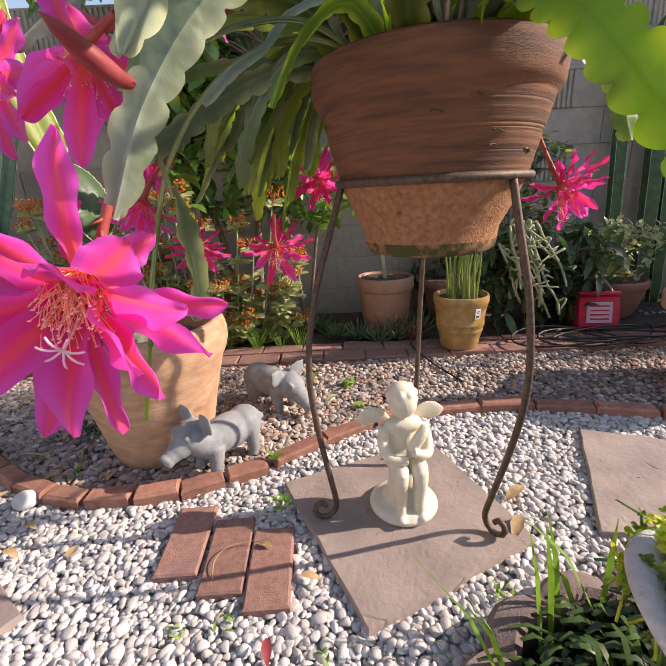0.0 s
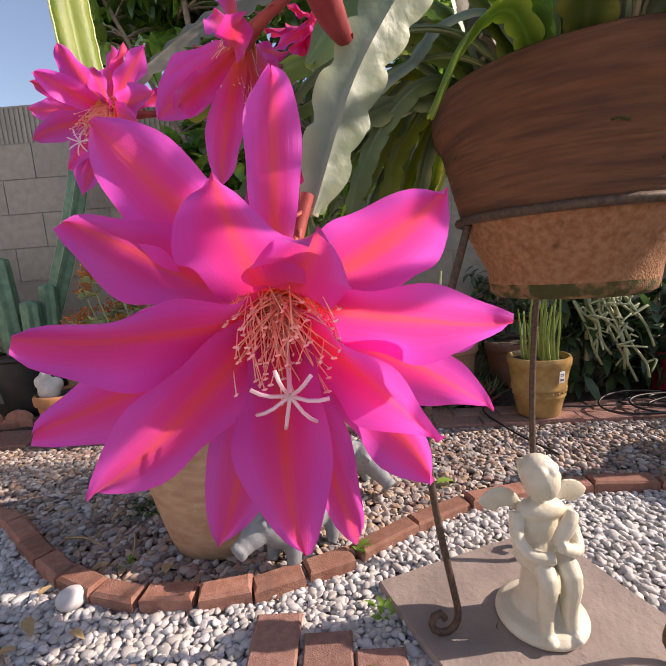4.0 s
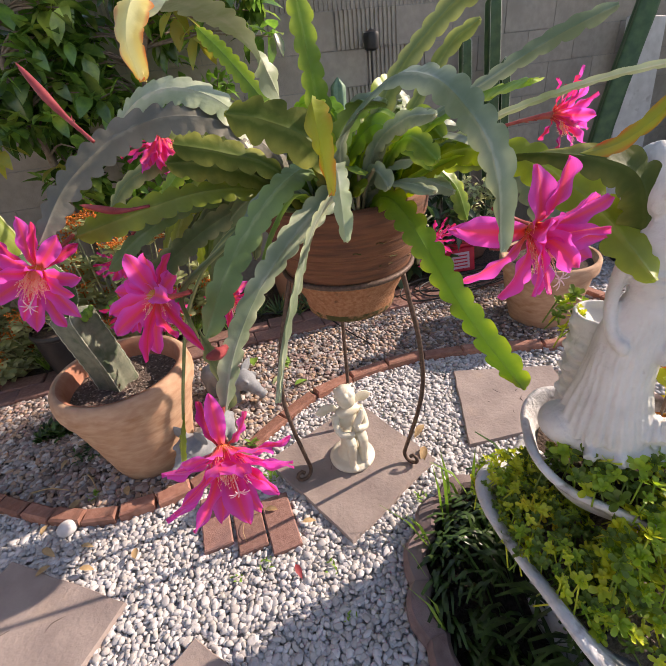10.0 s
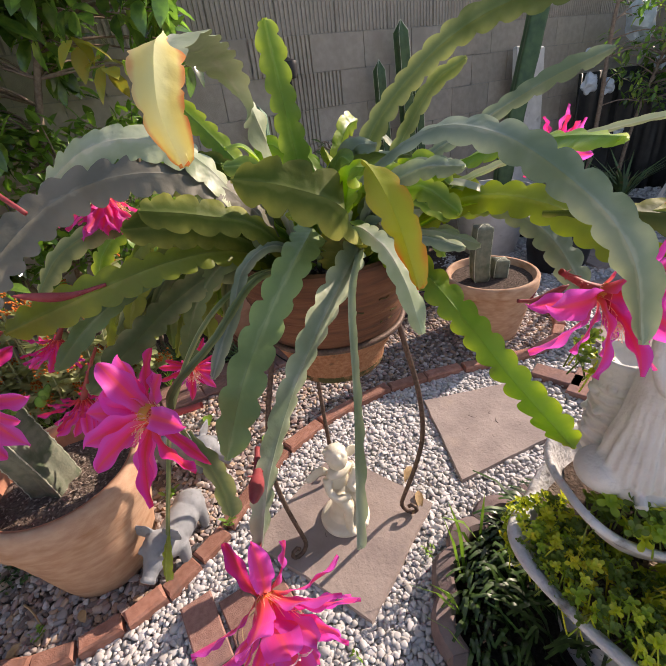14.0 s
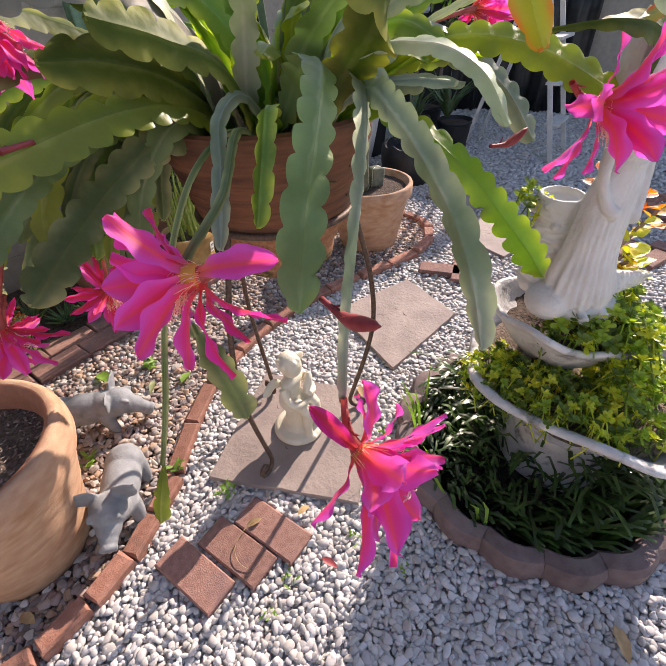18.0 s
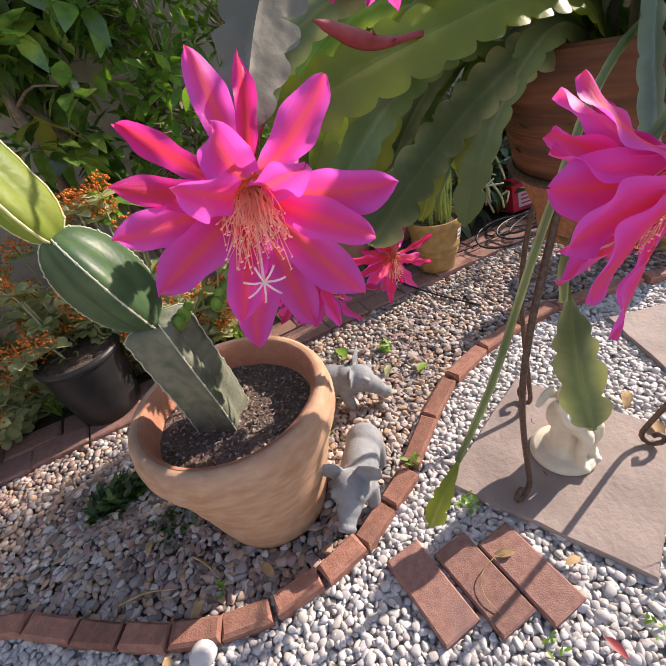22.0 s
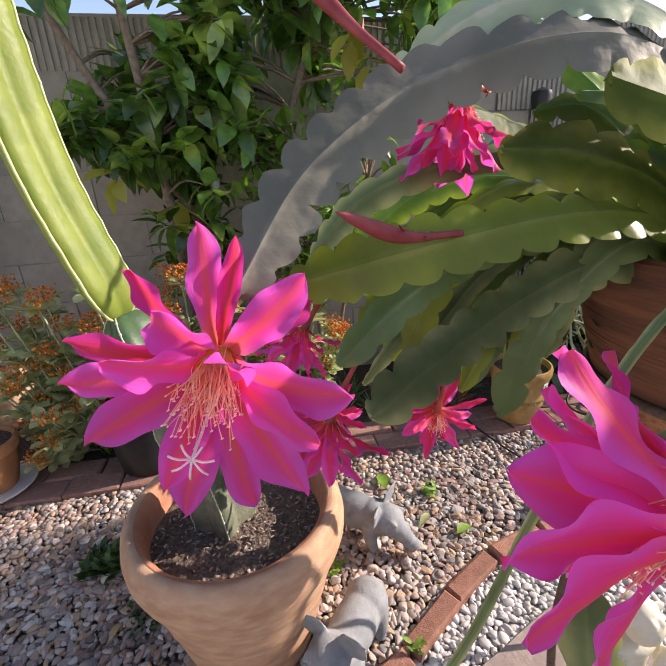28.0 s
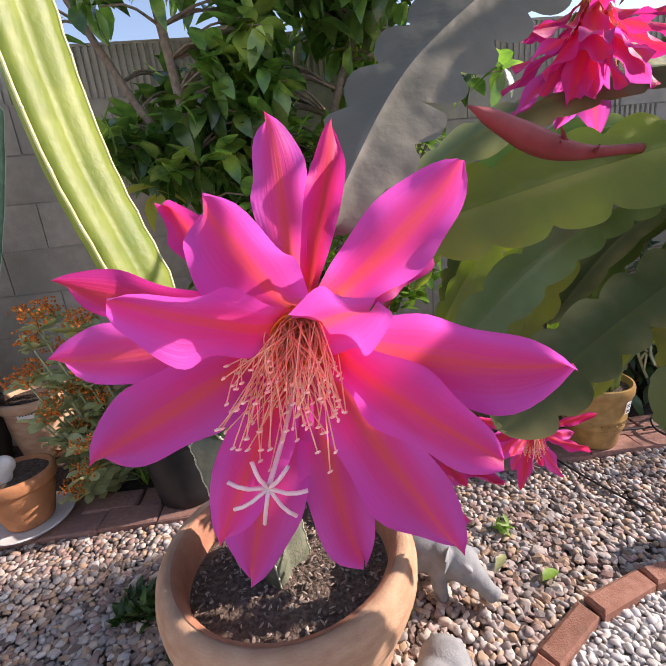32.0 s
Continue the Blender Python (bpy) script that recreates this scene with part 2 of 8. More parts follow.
M_WHITE_PEBBLE = mat("white_pebble", (0.57, 0.55, 0.54), (0.67, 0.65, 0.635), 60, 0.6, 0.2, 300, (0.47, 0.44, 0.415), 25, 0.1, island=0.14,
                     palette=[(0.49, 0.47, 0.455), (0.43, 0.42, 0.425), (0.56, 0.54, 0.525), (0.38, 0.35, 0.325), (0.51, 0.495, 0.50)])
M_WHITE_BED = mat("white_grit", (0.50, 0.48, 0.455), (0.64, 0.62, 0.59), 120, 0.9, 0.6, 200, dist=0.01)
M_BROWN_PEBBLE = mat("brown_pebble", (0.20, 0.155, 0.13), (0.33, 0.265, 0.22), 55, 0.7, 0.3, 260, (0.22, 0.17, 0.14), 30, 0.2, island=0.2,
                     palette=[(0.24, 0.175, 0.15), (0.30, 0.27, 0.265), (0.15, 0.105, 0.09), (0.38, 0.25, 0.165), (0.29, 0.185, 0.165), (0.44, 0.39, 0.36)])
M_PALE_PEBBLE = mat("pale_pebble", (0.32, 0.265, 0.235), (0.43, 0.37, 0.33), 55, 0.65, 0.25, 260, (0.36, 0.30, 0.25), 26, 0.2, island=0.15,
                    palette=[(0.37, 0.31, 0.285), (0.33, 0.305, 0.30), (0.60, 0.57, 0.55), (0.46, 0.31, 0.20), (0.34, 0.24, 0.215), (0.43, 0.355, 0.30)])
M_BROWN_BED = mat("brown_grit", (0.13, 0.10, 0.08), (0.24, 0.19, 0.16), 130, 0.95, 0.7, 180, dist=0.01)
M_SOIL = mat("soil", (0.05, 0.034, 0.026), (0.13, 0.09, 0.068), 90, 0.95, 0.9, 150, (0.17, 0.13, 0.10), 60, 0.22, dist=0.012)
M_FLAG = mat("flagstone", (0.26, 0.21, 0.192), (0.345, 0.28, 0.25), 9, 0.72, 0.4, 70, (0.40, 0.31, 0.25), 5, 0.3, dist=0.007, piece=0.1, slate=6.5)
M_PAVER = mat("brick_paver", (0.25, 0.13, 0.105), (0.33, 0.185, 0.15), 70, 0.85, 0.5, 320, (0.22, 0.13, 0.12), 12, 0.4, piece=0.15)
M_EDGE_BRICK = mat("red_brick", (0.29, 0.13, 0.09), (0.38, 0.19, 0.14), 45, 0.85, 0.6, 240, (0.21, 0.115, 0.09), 14, 0.35, piece=0.22)
M_RING_BRICK = mat("edger_block", (0.155, 0.11, 0.108), (0.215, 0.155, 0.15), 35, 0.85, 0.5, 260, (0.20, 0.16, 0.15), 9, 0.4, piece=0.15)
M_TERRA = mat("terracotta", (0.46, 0.265, 0.165), (0.56, 0.36, 0.235), 22, 0.8, 0.4, 150, (0.39, 0.20, 0.105), 10, 0.36, stretch=2.5)
M_TERRA_RED = mat("red_terracotta", (0.42, 0.175, 0.105), (0.49, 0.225, 0.14), 30, 0.85, 0.4, 160, (0.36, 0.17, 0.11), 9, 0.3)
M_TERRA_OLD = mat("weathered_terracotta", (0.15, 0.062, 0.031), (0.21, 0.090, 0.044), 16, 0.78, 0.3, 90, (0.10, 0.045, 0.027), 6, 0.45, stretch=9.0)
M_TERRA_LOW = mat("stained_terracotta", (0.30, 0.125, 0.055), (0.42, 0.21, 0.11), 110, 0.9, 0.9, 240, (0.15, 0.075, 0.035), 38, 0.30)
M_MOSS = mat("mossy_clay", (0.24, 0.12, 0.055), (0.34, 0.18, 0.09), 110, 0.95, 0.9, 220, (0.075, 0.07, 0.022), 42, 0.55)
M_TERRA_DARK = mat("brown_plastic", (0.22, 0.105, 0.07), (0.27, 0.13, 0.09), 30, 0.55, 0.1, 200)
M_IRON = mat("rusty_iron", (0.085, 0.055, 0.042), (0.15, 0.10, 0.075), 120, 0.6, 0.5, 400, (0.22, 0.13, 0.08), 30, 0.25, metal=0.35, dist=0.001)
M_PIG = mat("grey_resin", (0.22, 0.235, 0.25), (0.29, 0.305, 0.32), 30, 0.75, 0.35, 200, (0.15, 0.155, 0.16), 18, 0.32, dist=0.003)
M_CHERUB = mat("cream_stone", (0.68, 0.62, 0.48), (0.76, 0.71, 0.58), 25, 0.32, 0.2, 200, (0.60, 0.52, 0.36), 12, 0.25)
M_STATUE = mat("flaking_white_paint", (0.55, 0.54, 0.515), (0.66, 0.65, 0.625), 16, 0.6, 0.6, 90, (0.27, 0.25, 0.23), 30, 0.24, dist=0.005)
M_SHELL = mat("flaking_grey_paint", (0.52, 0.515, 0.51), (0.65, 0.645, 0.635), 18, 0.6, 0.8, 80, (0.20, 0.185, 0.17), 22, 0.36, dist=0.006)
M_WALL = mat("wall_block", (0.33, 0.295, 0.25), (0.39, 0.345, 0.295), 25, 0.9, 0.5, 220, (0.30, 0.265, 0.225), 3, 0.4, piece=0.06)
M_MORTAR = mat("mortar", (0.27, 0.25, 0.23), (0.33, 0.31, 0.28), 60, 0.95, 0.4, 300)
M_GOLD = mat("golden_glaze", (0.33, 0.195, 0.065), (0.45, 0.285, 0.105), 30, 0.35, 0.2, 120, (0.30, 0.17, 0.06), 14, 0.35, coat=0.3)
M_BLACK = mat("black_plastic", (0.012, 0.012, 0.013), (0.022, 0.022, 0.024), 20, 0.45, 0.1, 100)
M_CABLE = mat("black_rubber", (0.014, 0.014, 0.015), (0.025, 0.025, 0.026), 30, 0.5, 0.0)
M_RED = mat("red_plastic", (0.55, 0.02, 0.05), (0.62, 0.035, 0.07), 20, 0.4, 0.0)
M_LABEL = mat("label_white", (0.75, 0.75, 0.74), (0.8, 0.8, 0.79), 20, 0.5, 0.0)
M_INK = mat("label_ink", (0.05, 0.05, 0.06), (0.08, 0.08, 0.09), 20, 0.6, 0.0)
M_LABEL_PINK = mat("label_pale", (0.62, 0.45, 0.55), (0.7, 0.55, 0.62), 20, 0.5, 0.0)
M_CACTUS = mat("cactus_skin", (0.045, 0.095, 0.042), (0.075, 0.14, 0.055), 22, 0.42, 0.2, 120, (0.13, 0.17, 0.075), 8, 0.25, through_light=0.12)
# Cactus skin again, with the sun on the upper arm put into its colour.
M_CACTUS_LIT = mat("sunlit_cactus_skin", (0.21, 0.275, 0.05), (0.30, 0.36, 0.075), 22, 0.45, 0.25, 120, (0.17, 0.26, 0.06), 8, 0.35, through_light=0.35)
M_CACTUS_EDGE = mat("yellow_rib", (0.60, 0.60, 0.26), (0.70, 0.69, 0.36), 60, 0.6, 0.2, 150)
M_CACTUS_OLD = mat("corky_cactus_skin", (0.13, 0.145, 0.105), (0.20, 0.21, 0.15), 40, 0.75, 0.5, 150, (0.08, 0.11, 0.06), 15, 0.4)
M_CACTUS_RIB = mat("cactus_rib", (0.42, 0.44, 0.33), (0.55, 0.56, 0.45), 60, 0.7, 0.2, 150)
M_CACTUS_BLUE = mat("blue_cactus_skin", (0.112, 0.21, 0.14), (0.182, 0.308, 0.196), 22, 0.55, 0.2, 120, (0.252, 0.336, 0.252), 20, 0.2)
M_BARK = mat("bark", (0.19, 0.135, 0.10), (0.29, 0.22, 0.17), 60, 0.9, 0.6, 180, (0.28, 0.22, 0.18), 20, 0.3)
# The yellow-green patches put sunlit leaf highlights into the colour.
M_TREE_LEAF = mat("dark_leaf", (0.07, 0.145, 0.035), (0.14, 0.255, 0.05), 25, 0.22, 0.15, 80, (0.36, 0.44, 0.10), 6, 0.38, island=0.6, through_light=0.4, spec=0.95)
M_BUSH_LEAF = mat("bright_leaf", (0.10, 0.20, 0.03), (0.15, 0.28, 0.04), 25, 0.35, 0.15, 80, (0.04, 0.09, 0.015), 6, 0.3, island=0.4, through_light=0.3, spec=0.5)
M_JADE_LEAF = mat("jade_leaf", (0.035, 0.07, 0.026), (0.065, 0.115, 0.04), 25, 0.32, 0.12, 80, (0.15, 0.16, 0.06), 8, 0.18, island=0.5, through_light=0.2, spec=0.6)
M_YELLOW_LEAF = mat("yellowing_leaf", (0.36, 0.30, 0.04), (0.28, 0.30, 0.06), 25, 0.5, 0.1, 80, island=0.3, through_light=0.3)
M_GREY_LEAF = mat("grey_green_leaf", (0.36, 0.40, 0.20), (0.48, 0.51, 0.28), 25, 0.42, 0.1, 80, (0.50, 0.42, 0.10), 12, 0.3, island=0.3, through_light=0.3)
M_ORANGE_BLOOM = mat("orange_bloom", (0.52, 0.12, 0.015), (0.66, 0.23, 0.04), 120, 0.8, 0.2, 200, island=0.4)
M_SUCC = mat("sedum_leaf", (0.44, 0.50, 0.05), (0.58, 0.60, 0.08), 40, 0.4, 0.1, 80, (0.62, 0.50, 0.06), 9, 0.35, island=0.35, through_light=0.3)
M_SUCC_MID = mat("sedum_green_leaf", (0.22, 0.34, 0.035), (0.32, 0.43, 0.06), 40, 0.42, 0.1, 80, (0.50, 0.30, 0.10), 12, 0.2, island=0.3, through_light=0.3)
# Darker copy of the sedum leaf, with shade put into its colour.
M_SUCC_DARK = mat("sedum_painted_shade", (0.10, 0.16, 0.025), (0.17, 0.24, 0.045), 40, 0.45, 0.1, 80, (0.28, 0.16, 0.07), 14, 0.3, island=0.35, through_light=0.2)
M_GRASS = mat("dark_grass", (0.02, 0.046, 0.011), (0.052, 0.104, 0.022), 30, 0.34, 0.05, 80, (0.10, 0.17, 0.035), 8, 0.22, island=0.6, through_light=0.15)
M_WEED = mat("weed_leaf", (0.14, 0.26, 0.04), (0.20, 0.34, 0.06), 40, 0.55, 0.1, 80, island=0.25, through_light=0.3)
M_DRY = mat("dry_leaf", (0.36, 0.24, 0.12), (0.50, 0.36, 0.20), 40, 0.8, 0.3, 120, island=0.3, through_light=0.15)
M_ALOE = mat("aloe_leaf", (0.06, 0.11, 0.045), (0.10, 0.17, 0.06), 40, 0.5, 0.2, 150, (0.22, 0.10, 0.06), 14, 0.35, island=0.3)
M_ROSETTE_RED = mat("reddish_rosette", (0.20, 0.06, 0.045), (0.28, 0.11, 0.07), 40, 0.55, 0.2, 120, island=0.35)
M_STALK = mat("green_stalk", (0.20, 0.28, 0.06), (0.30, 0.36, 0.10), 40, 0.5, 0.1, 80, island=0.25, through_light=0.15)
M_PENCIL = mat("pencil_stem", (0.33, 0.36, 0.20), (0.42, 0.44, 0.27), 40, 0.6, 0.1, 80)
M_WEATHERED = mat("weathered_white_board", (0.50, 0.49, 0.47), (0.60, 0.59, 0.57), 14, 0.8, 0.3, 90, (0.30, 0.28, 0.26), 12, 0.3)
M_ROOF = mat("roof_shingle", (0.28, 0.20, 0.17), (0.34, 0.26, 0.22), 3, 0.9, 0.3, 30)
M_STUCCO = mat("peach_stucco", (0.55, 0.42, 0.36), (0.60, 0.47, 0.40), 3, 0.9, 0.2, 30)
M_CLOTH = mat("pale_plastic_film", (0.45, 0.52, 0.58), (0.58, 0.64, 0.69), 12, 0.4, 0.4, 40, dist=0.02)
M_SAUCER = mat("white_glaze", (0.62, 0.62, 0.62), (0.72, 0.72, 0.71), 14, 0.4, 0.05, 50)
M_QUARTZ = mat("pale_quartz", (0.55, 0.52, 0.48), (0.70, 0.67, 0.63), 30, 0.4, 0.4, 60, through_light=0.1)
M_THROAT = mat("flower_tube", (0.36, 0.06, 0.055), (0.46, 0.11, 0.085), 40, 0.5, 0.1, 120, (0.30, 0.20, 0.07), 25, 0.2, through_light=0.15)
M_BUD = mat("bud_skin", (0.25, 0.035, 0.04), (0.36, 0.07, 0.075), 30, 0.5, 0.15, 120, (0.33, 0.13, 0.09), 20, 0.3, through_light=0.1)
M_STAMEN = mat("stamen", (0.93, 0.68, 0.62), (0.96, 0.84, 0.75), 60, 0.5, 0.0, through_light=0.3)
M_FILAMENT = mat("stamen_filament", (0.90, 0.50, 0.38), (0.94, 0.72, 0.55), 60, 0.5, 0.0, through_light=0.3)
M_STIGMA = mat("stigma", (0.82, 0.64, 0.67), (0.88, 0.74, 0.75), 60, 0.5, 0.0, through_light=0.2)
M_STEM_WOOD = mat("woody_stem", (0.22, 0.19, 0.10), (0.30, 0.25, 0.15), 60, 0.8, 0.4, 150)

# Soil blackened: the shade under the grass is put into its colour.
M_RING_SOIL = mat("shaded_ring_soil", (0.012, 0.009, 0.007), (0.035, 0.026, 0.02), 90, 0.95, 0.9, 150, dist=0.012)
M_CHIP = mat("bark_chip", (0.22, 0.17, 0.135), (0.40, 0.33, 0.28), 90, 0.9, 0.2, 150, island=0.5)
M_CLEFT = mat("stone_cleft", (0.10, 0.075, 0.065), (0.16, 0.12, 0.10), 60, 0.95, 0.3, 200)
M_POT_SOIL = mat("potting_soil", (0.10, 0.07, 0.055), (0.21, 0.155, 0.125), 110, 0.95, 1.0, 130, (0.33, 0.27, 0.22), 70, 0.24, dist=0.014)
M_DRY_SOIL = mat("dry_soil", (0.13, 0.095, 0.07), (0.24, 0.185, 0.14), 90, 0.95, 0.9, 150, (0.32, 0.26, 0.21), 60, 0.2, dist=0.012)
M_PETAL = petal_mat("petal", (0.75, 0.105, 0.56), (0.81, 0.07, 0.34), (0.87, 0.10, 0.16), (0.82, 0.17, 0.10), 0.5)
M_PETAL_RED = petal_mat("outer_petal", (0.70, 0.04, 0.32), (0.74, 0.035, 0.16), (0.68, 0.05, 0.07), (0.66, 0.07, 0.06), 0.4)
M_PETAL_BASE = mat("flower_throat", (0.58, 0.42, 0.08), (0.72, 0.28, 0.08), 60, 0.5, 0.1, 120, through_light=0.4)
# Paler edges: thin translucent margins with their lit rim put into the colour.
M_LEAF = blade_mat("stem_green", (0.437, 0.494, 0.114), (0.163, 0.259, 0.043), (0.230, 0.326, 0.086), 0.42, 0.4, 2.68, 0.1, (0.106, 0.185, 0.035))
M_LEAF_SAGE = blade_mat("stem_sage", (0.266, 0.361, 0.133), (0.188, 0.272, 0.108), (0.280, 0.352, 0.168), 0.42, 0.3, 2.20, 0.1, (0.125, 0.195, 0.055))
M_LEAF_BLUE = blade_mat("stem_glaucous", (0.456, 0.494, 0.314), (0.232, 0.288, 0.216), (0.344, 0.384, 0.304), 0.45, 0.25, 1.83, 0.1, (0.147, 0.206, 0.118))
M_LEAF_TAUPE = blade_mat("stem_grey", (0.24, 0.222, 0.168), (0.20, 0.187, 0.143), (0.29, 0.275, 0.215), 0.6, 0.25, 1.6, 0.08, (0.145, 0.140, 0.102))
M_LEAF_PALE = blade_mat("stem_pale", (0.513, 0.560, 0.370), (0.432, 0.486, 0.351), (0.540, 0.549, 0.450), 0.45, 0.25, 1.43, 0.1, (0.290, 0.356, 0.190))
M_LEAF_OLIVE = blade_mat("stem_olive", (0.376, 0.428, 0.047), (0.273, 0.326, 0.040), (0.352, 0.396, 0.088), 0.42, 0.42, 2.20, 0.1, (0.194, 0.243, 0.032))
M_LEAF_LIME = blade_mat("stem_lime", (0.52, 0.60, 0.06), (0.25, 0.40, 0.03), (0.19, 0.31, 0.03), 0.4, 0.45, 1.8, 0.08, (0.19, 0.33, 0.03))
M_LEAF_ORANGE = blade_mat("stem_orange", (0.74, 0.15, 0.03), (0.46, 0.40, 0.03), (0.40, 0.40, 0.05), 0.45, 0.4, 1.5, 0.22, (0.38, 0.42, 0.035))
M_LEAF_MOSS = blade_mat("stem_moss", (0.437, 0.456, 0.209), (0.168, 0.224, 0.100), (0.216, 0.264, 0.112), 0.5, 0.3, 2.20, 0.1, (0.099, 0.144, 0.044), spec=0.4)
M_LEAF_CREAM = blade_mat("stem_cream", (0.72, 0.30, 0.09), (0.78, 0.68, 0.26), (0.74, 0.72, 0.40), 0.45, 0.45, 1.3, 0.34, (0.72, 0.74, 0.42))
M_LEAF_DARK = blade_mat("stem_dark", (0.342, 0.342, 0.076), (0.090, 0.133, 0.020), (0.137, 0.180, 0.043), 0.6, 0.35, 2.40, 0.1, (0.060, 0.096, 0.013), spec=0.3)


# ---- mesh helpers ----
class Mesh:
    """Collects vertices, faces and, for blades, UVs."""

    def __init__(self):
        self.v, self.f, self.uv = [], [], []

    def add(self, verts, faces, uvs=None):
        o = len(self.v)
        self.v.extend(verts)
        self.f.extend([tuple(i + o for i in f) for f in faces])
        if uvs:
            self.uv.extend(uvs)
        return self


def rnd(a, b):
    return random.uniform(a, b)


def data_of(name, mb, material, smooth=True, sharp=40):
    me = bpy.data.meshes.new(name)
    me.from_pydata([tuple(v) for v in mb.v], [], mb.f)
    for one in material if isinstance(material, list) else [material]:
        me.materials.append(one)
    if mb.uv:
        layer = me.uv_layers.new(name="uv")
        idx = np.empty(len(me.loops), dtype=np.int32)
        me.loops.foreach_get("vertex_index", idx)
        layer.data.foreach_set("uv", np.array(mb.uv, dtype=np.float32)[idx].ravel())
    if smooth:
        me.shade_smooth()
        if sharp:
            me.set_sharp_from_angle(angle=radians(sharp))
    me.update()
    return me


def part(name, mb, material, parent, label="", smooth=True, sharp=40):
    """One mesh object under a thing or under a part."""
    ob = new(name, mb if isinstance(mb, bpy.types.Mesh) else data_of(name, mb, material, smooth, sharp))
    ob.parent = parent
    return tagged(ob, label)


def thing(name, label, category, group="", kind="", at=None):
    ob = new(name)
    if at:
        ob.matrix_world = at if isinstance(at, Matrix) else Matrix.Translation(at)
    return tagged(ob, label, category, group, kind)


def solid(name, mb, material, label, category, group="", kind="", smooth=True, sharp=40, at=None):
    """A thing that is one mesh."""
    ob = new(name, data_of(name, mb, material, smooth, sharp))
    if at is not None:
        ob.matrix_world = at
    return tagged(ob, label, category, group, kind)


def box(mb, x0, x1, y0, y1, z0, z1, bevel=0.0, jitter=0.0):
    """A block with its upper edges worn by bevel."""
    b = bevel
    j = lambda: rnd(-jitter, jitter)
    lo = [(x0, y0, z0), (x1, y0, z0), (x1, y1, z0), (x0, y1, z0)]
    mid = [(x + j(), y + j(), z1 - b) for x, y, _ in lo]
    if not b:
        return mb.add(lo + mid, [(3, 2, 1, 0), (4, 5, 6, 7), (0, 1, 5, 4), (1, 2, 6, 5), (2, 3, 7, 6), (3, 0, 4, 7)])
    top = [(x0 + b + j(), y0 + b + j(), z1), (x1 - b + j(), y0 + b + j(), z1), (x1 - b + j(), y1 - b + j(), z1), (x0 + b + j(), y1 - b + j(), z1)]
    f = [(3, 2, 1, 0), (8, 9, 10, 11)]
    for i in range(4):
        k = (i + 1) % 4
        f += [(i, k, 4 + k, 4 + i), (4 + i, 4 + k, 8 + k, 8 + i)]
    return mb.add(lo + mid + top, f)


def lathe(mb, profile, seg=48, wobble=0.0, squash=1.0, ripple=None):
    n = len(profile)
    verts, faces = [], []
    for s in range(seg):
        a = 2 * math.pi * s / seg
        for i, (r, z) in enumerate(profile):
            w = 1 + wobble * math.sin(2 * a + z * 9) if wobble else 1
            dz = ripple(a, r, z) if ripple else 0
            verts.append((r * w * math.cos(a), r * w * math.sin(a) * squash, z + dz))
    for s in range(seg):
        t = (s + 1) % seg
        for i in range(n - 1):
            faces.append((s * n + i, t * n + i, t * n + i + 1, s * n + i + 1))
    return mb.add(verts, faces)


def curve(points, n):
    """n points evenly along a smooth line through the given ones."""
    p = [Vector(q) for q in points]
    p = [2 * p[0] - p[1]] + p + [2 * p[-1] - p[-2]]
    dense = []
    for i in range(1, len(p) - 2):
        for s in range(16):
            t = s / 16
            a, b, c, d = p[i - 1], p[i], p[i + 1], p[i + 2]
            dense.append(0.5 * ((2 * b) + (c - a) * t + (2 * a - 5 * b + 4 * c - d) * t * t + (3 * b - a - 3 * c + d) * t**3))
    dense.append(p[-2])
    run = [0.0]
    for a, b in zip(dense, dense[1:]):
        run.append(run[-1] + (b - a).length)
    out, j = [], 0
    for i in range(n):
        want = run[-1] * i / (n - 1)
        while j < len(run) - 2 and run[j + 1] < want:
            j += 1
        span = max(run[j + 1] - run[j], 1e-9)
        out.append(dense[j].lerp(dense[j + 1], min(1, (want - run[j]) / span)))
    return out


def tube(mb, points, radius, seg=8, n=0, cap=True):
    """A round bar along a line; radius is a number or a function of the share of its length."""
    pts = curve(points, n) if n else [Vector(q) for q in points]
    size = len(pts)
    rad = radius if callable(radius) else (lambda s: radius)
    side = None
    verts, faces = [], []
    for i, q in enumerate(pts):
        t = (pts[min(i + 1, size - 1)] - pts[max(i - 1, 0)]).normalized()
        if side is None:
            side = t.orthogonal().normalized()
        side = (side - t * side.dot(t)).normalized()
        up = t.cross(side)
        r = rad(i / (size - 1))
        for s in range(seg):
            a = 2 * math.pi * s / seg
            verts.append(q + (side * math.cos(a) + up * math.sin(a)) * r)
    for i in range(size - 1):
        for s in range(seg):
            t = (s + 1) % seg
            faces.append((i * seg + s, i * seg + t, (i + 1) * seg + t, (i + 1) * seg + s))
    if cap:
        faces.append(tuple(range(seg))[::-1])
        faces.append(tuple((size - 1) * seg + s for s in range(seg)))
    return mb.add(verts, faces)


def ball_data(sub):
    bm = bmesh.new()
    bmesh.ops.create_icosphere(bm, subdivisions=sub, radius=1)
    bm.verts.ensure_lookup_table()
    out = [v.co.copy() for v in bm.verts], [tuple(v.index for v in f.verts) for f in bm.faces]
    bm.free()
    return out


BALL = {n: ball_data(n) for n in (1, 2, 3)}


def ball(mb, c, r, rot=(0, 0, 0), sub=3):
    """An ellipsoid with half axes r, turned by rot degrees."""
    m = pose(*c, *rot)
    v, f = BALL[sub]
    return mb.add([m @ Vector((p.x * r[0], p.y * r[1], p.z * r[2])) for p in v], f)


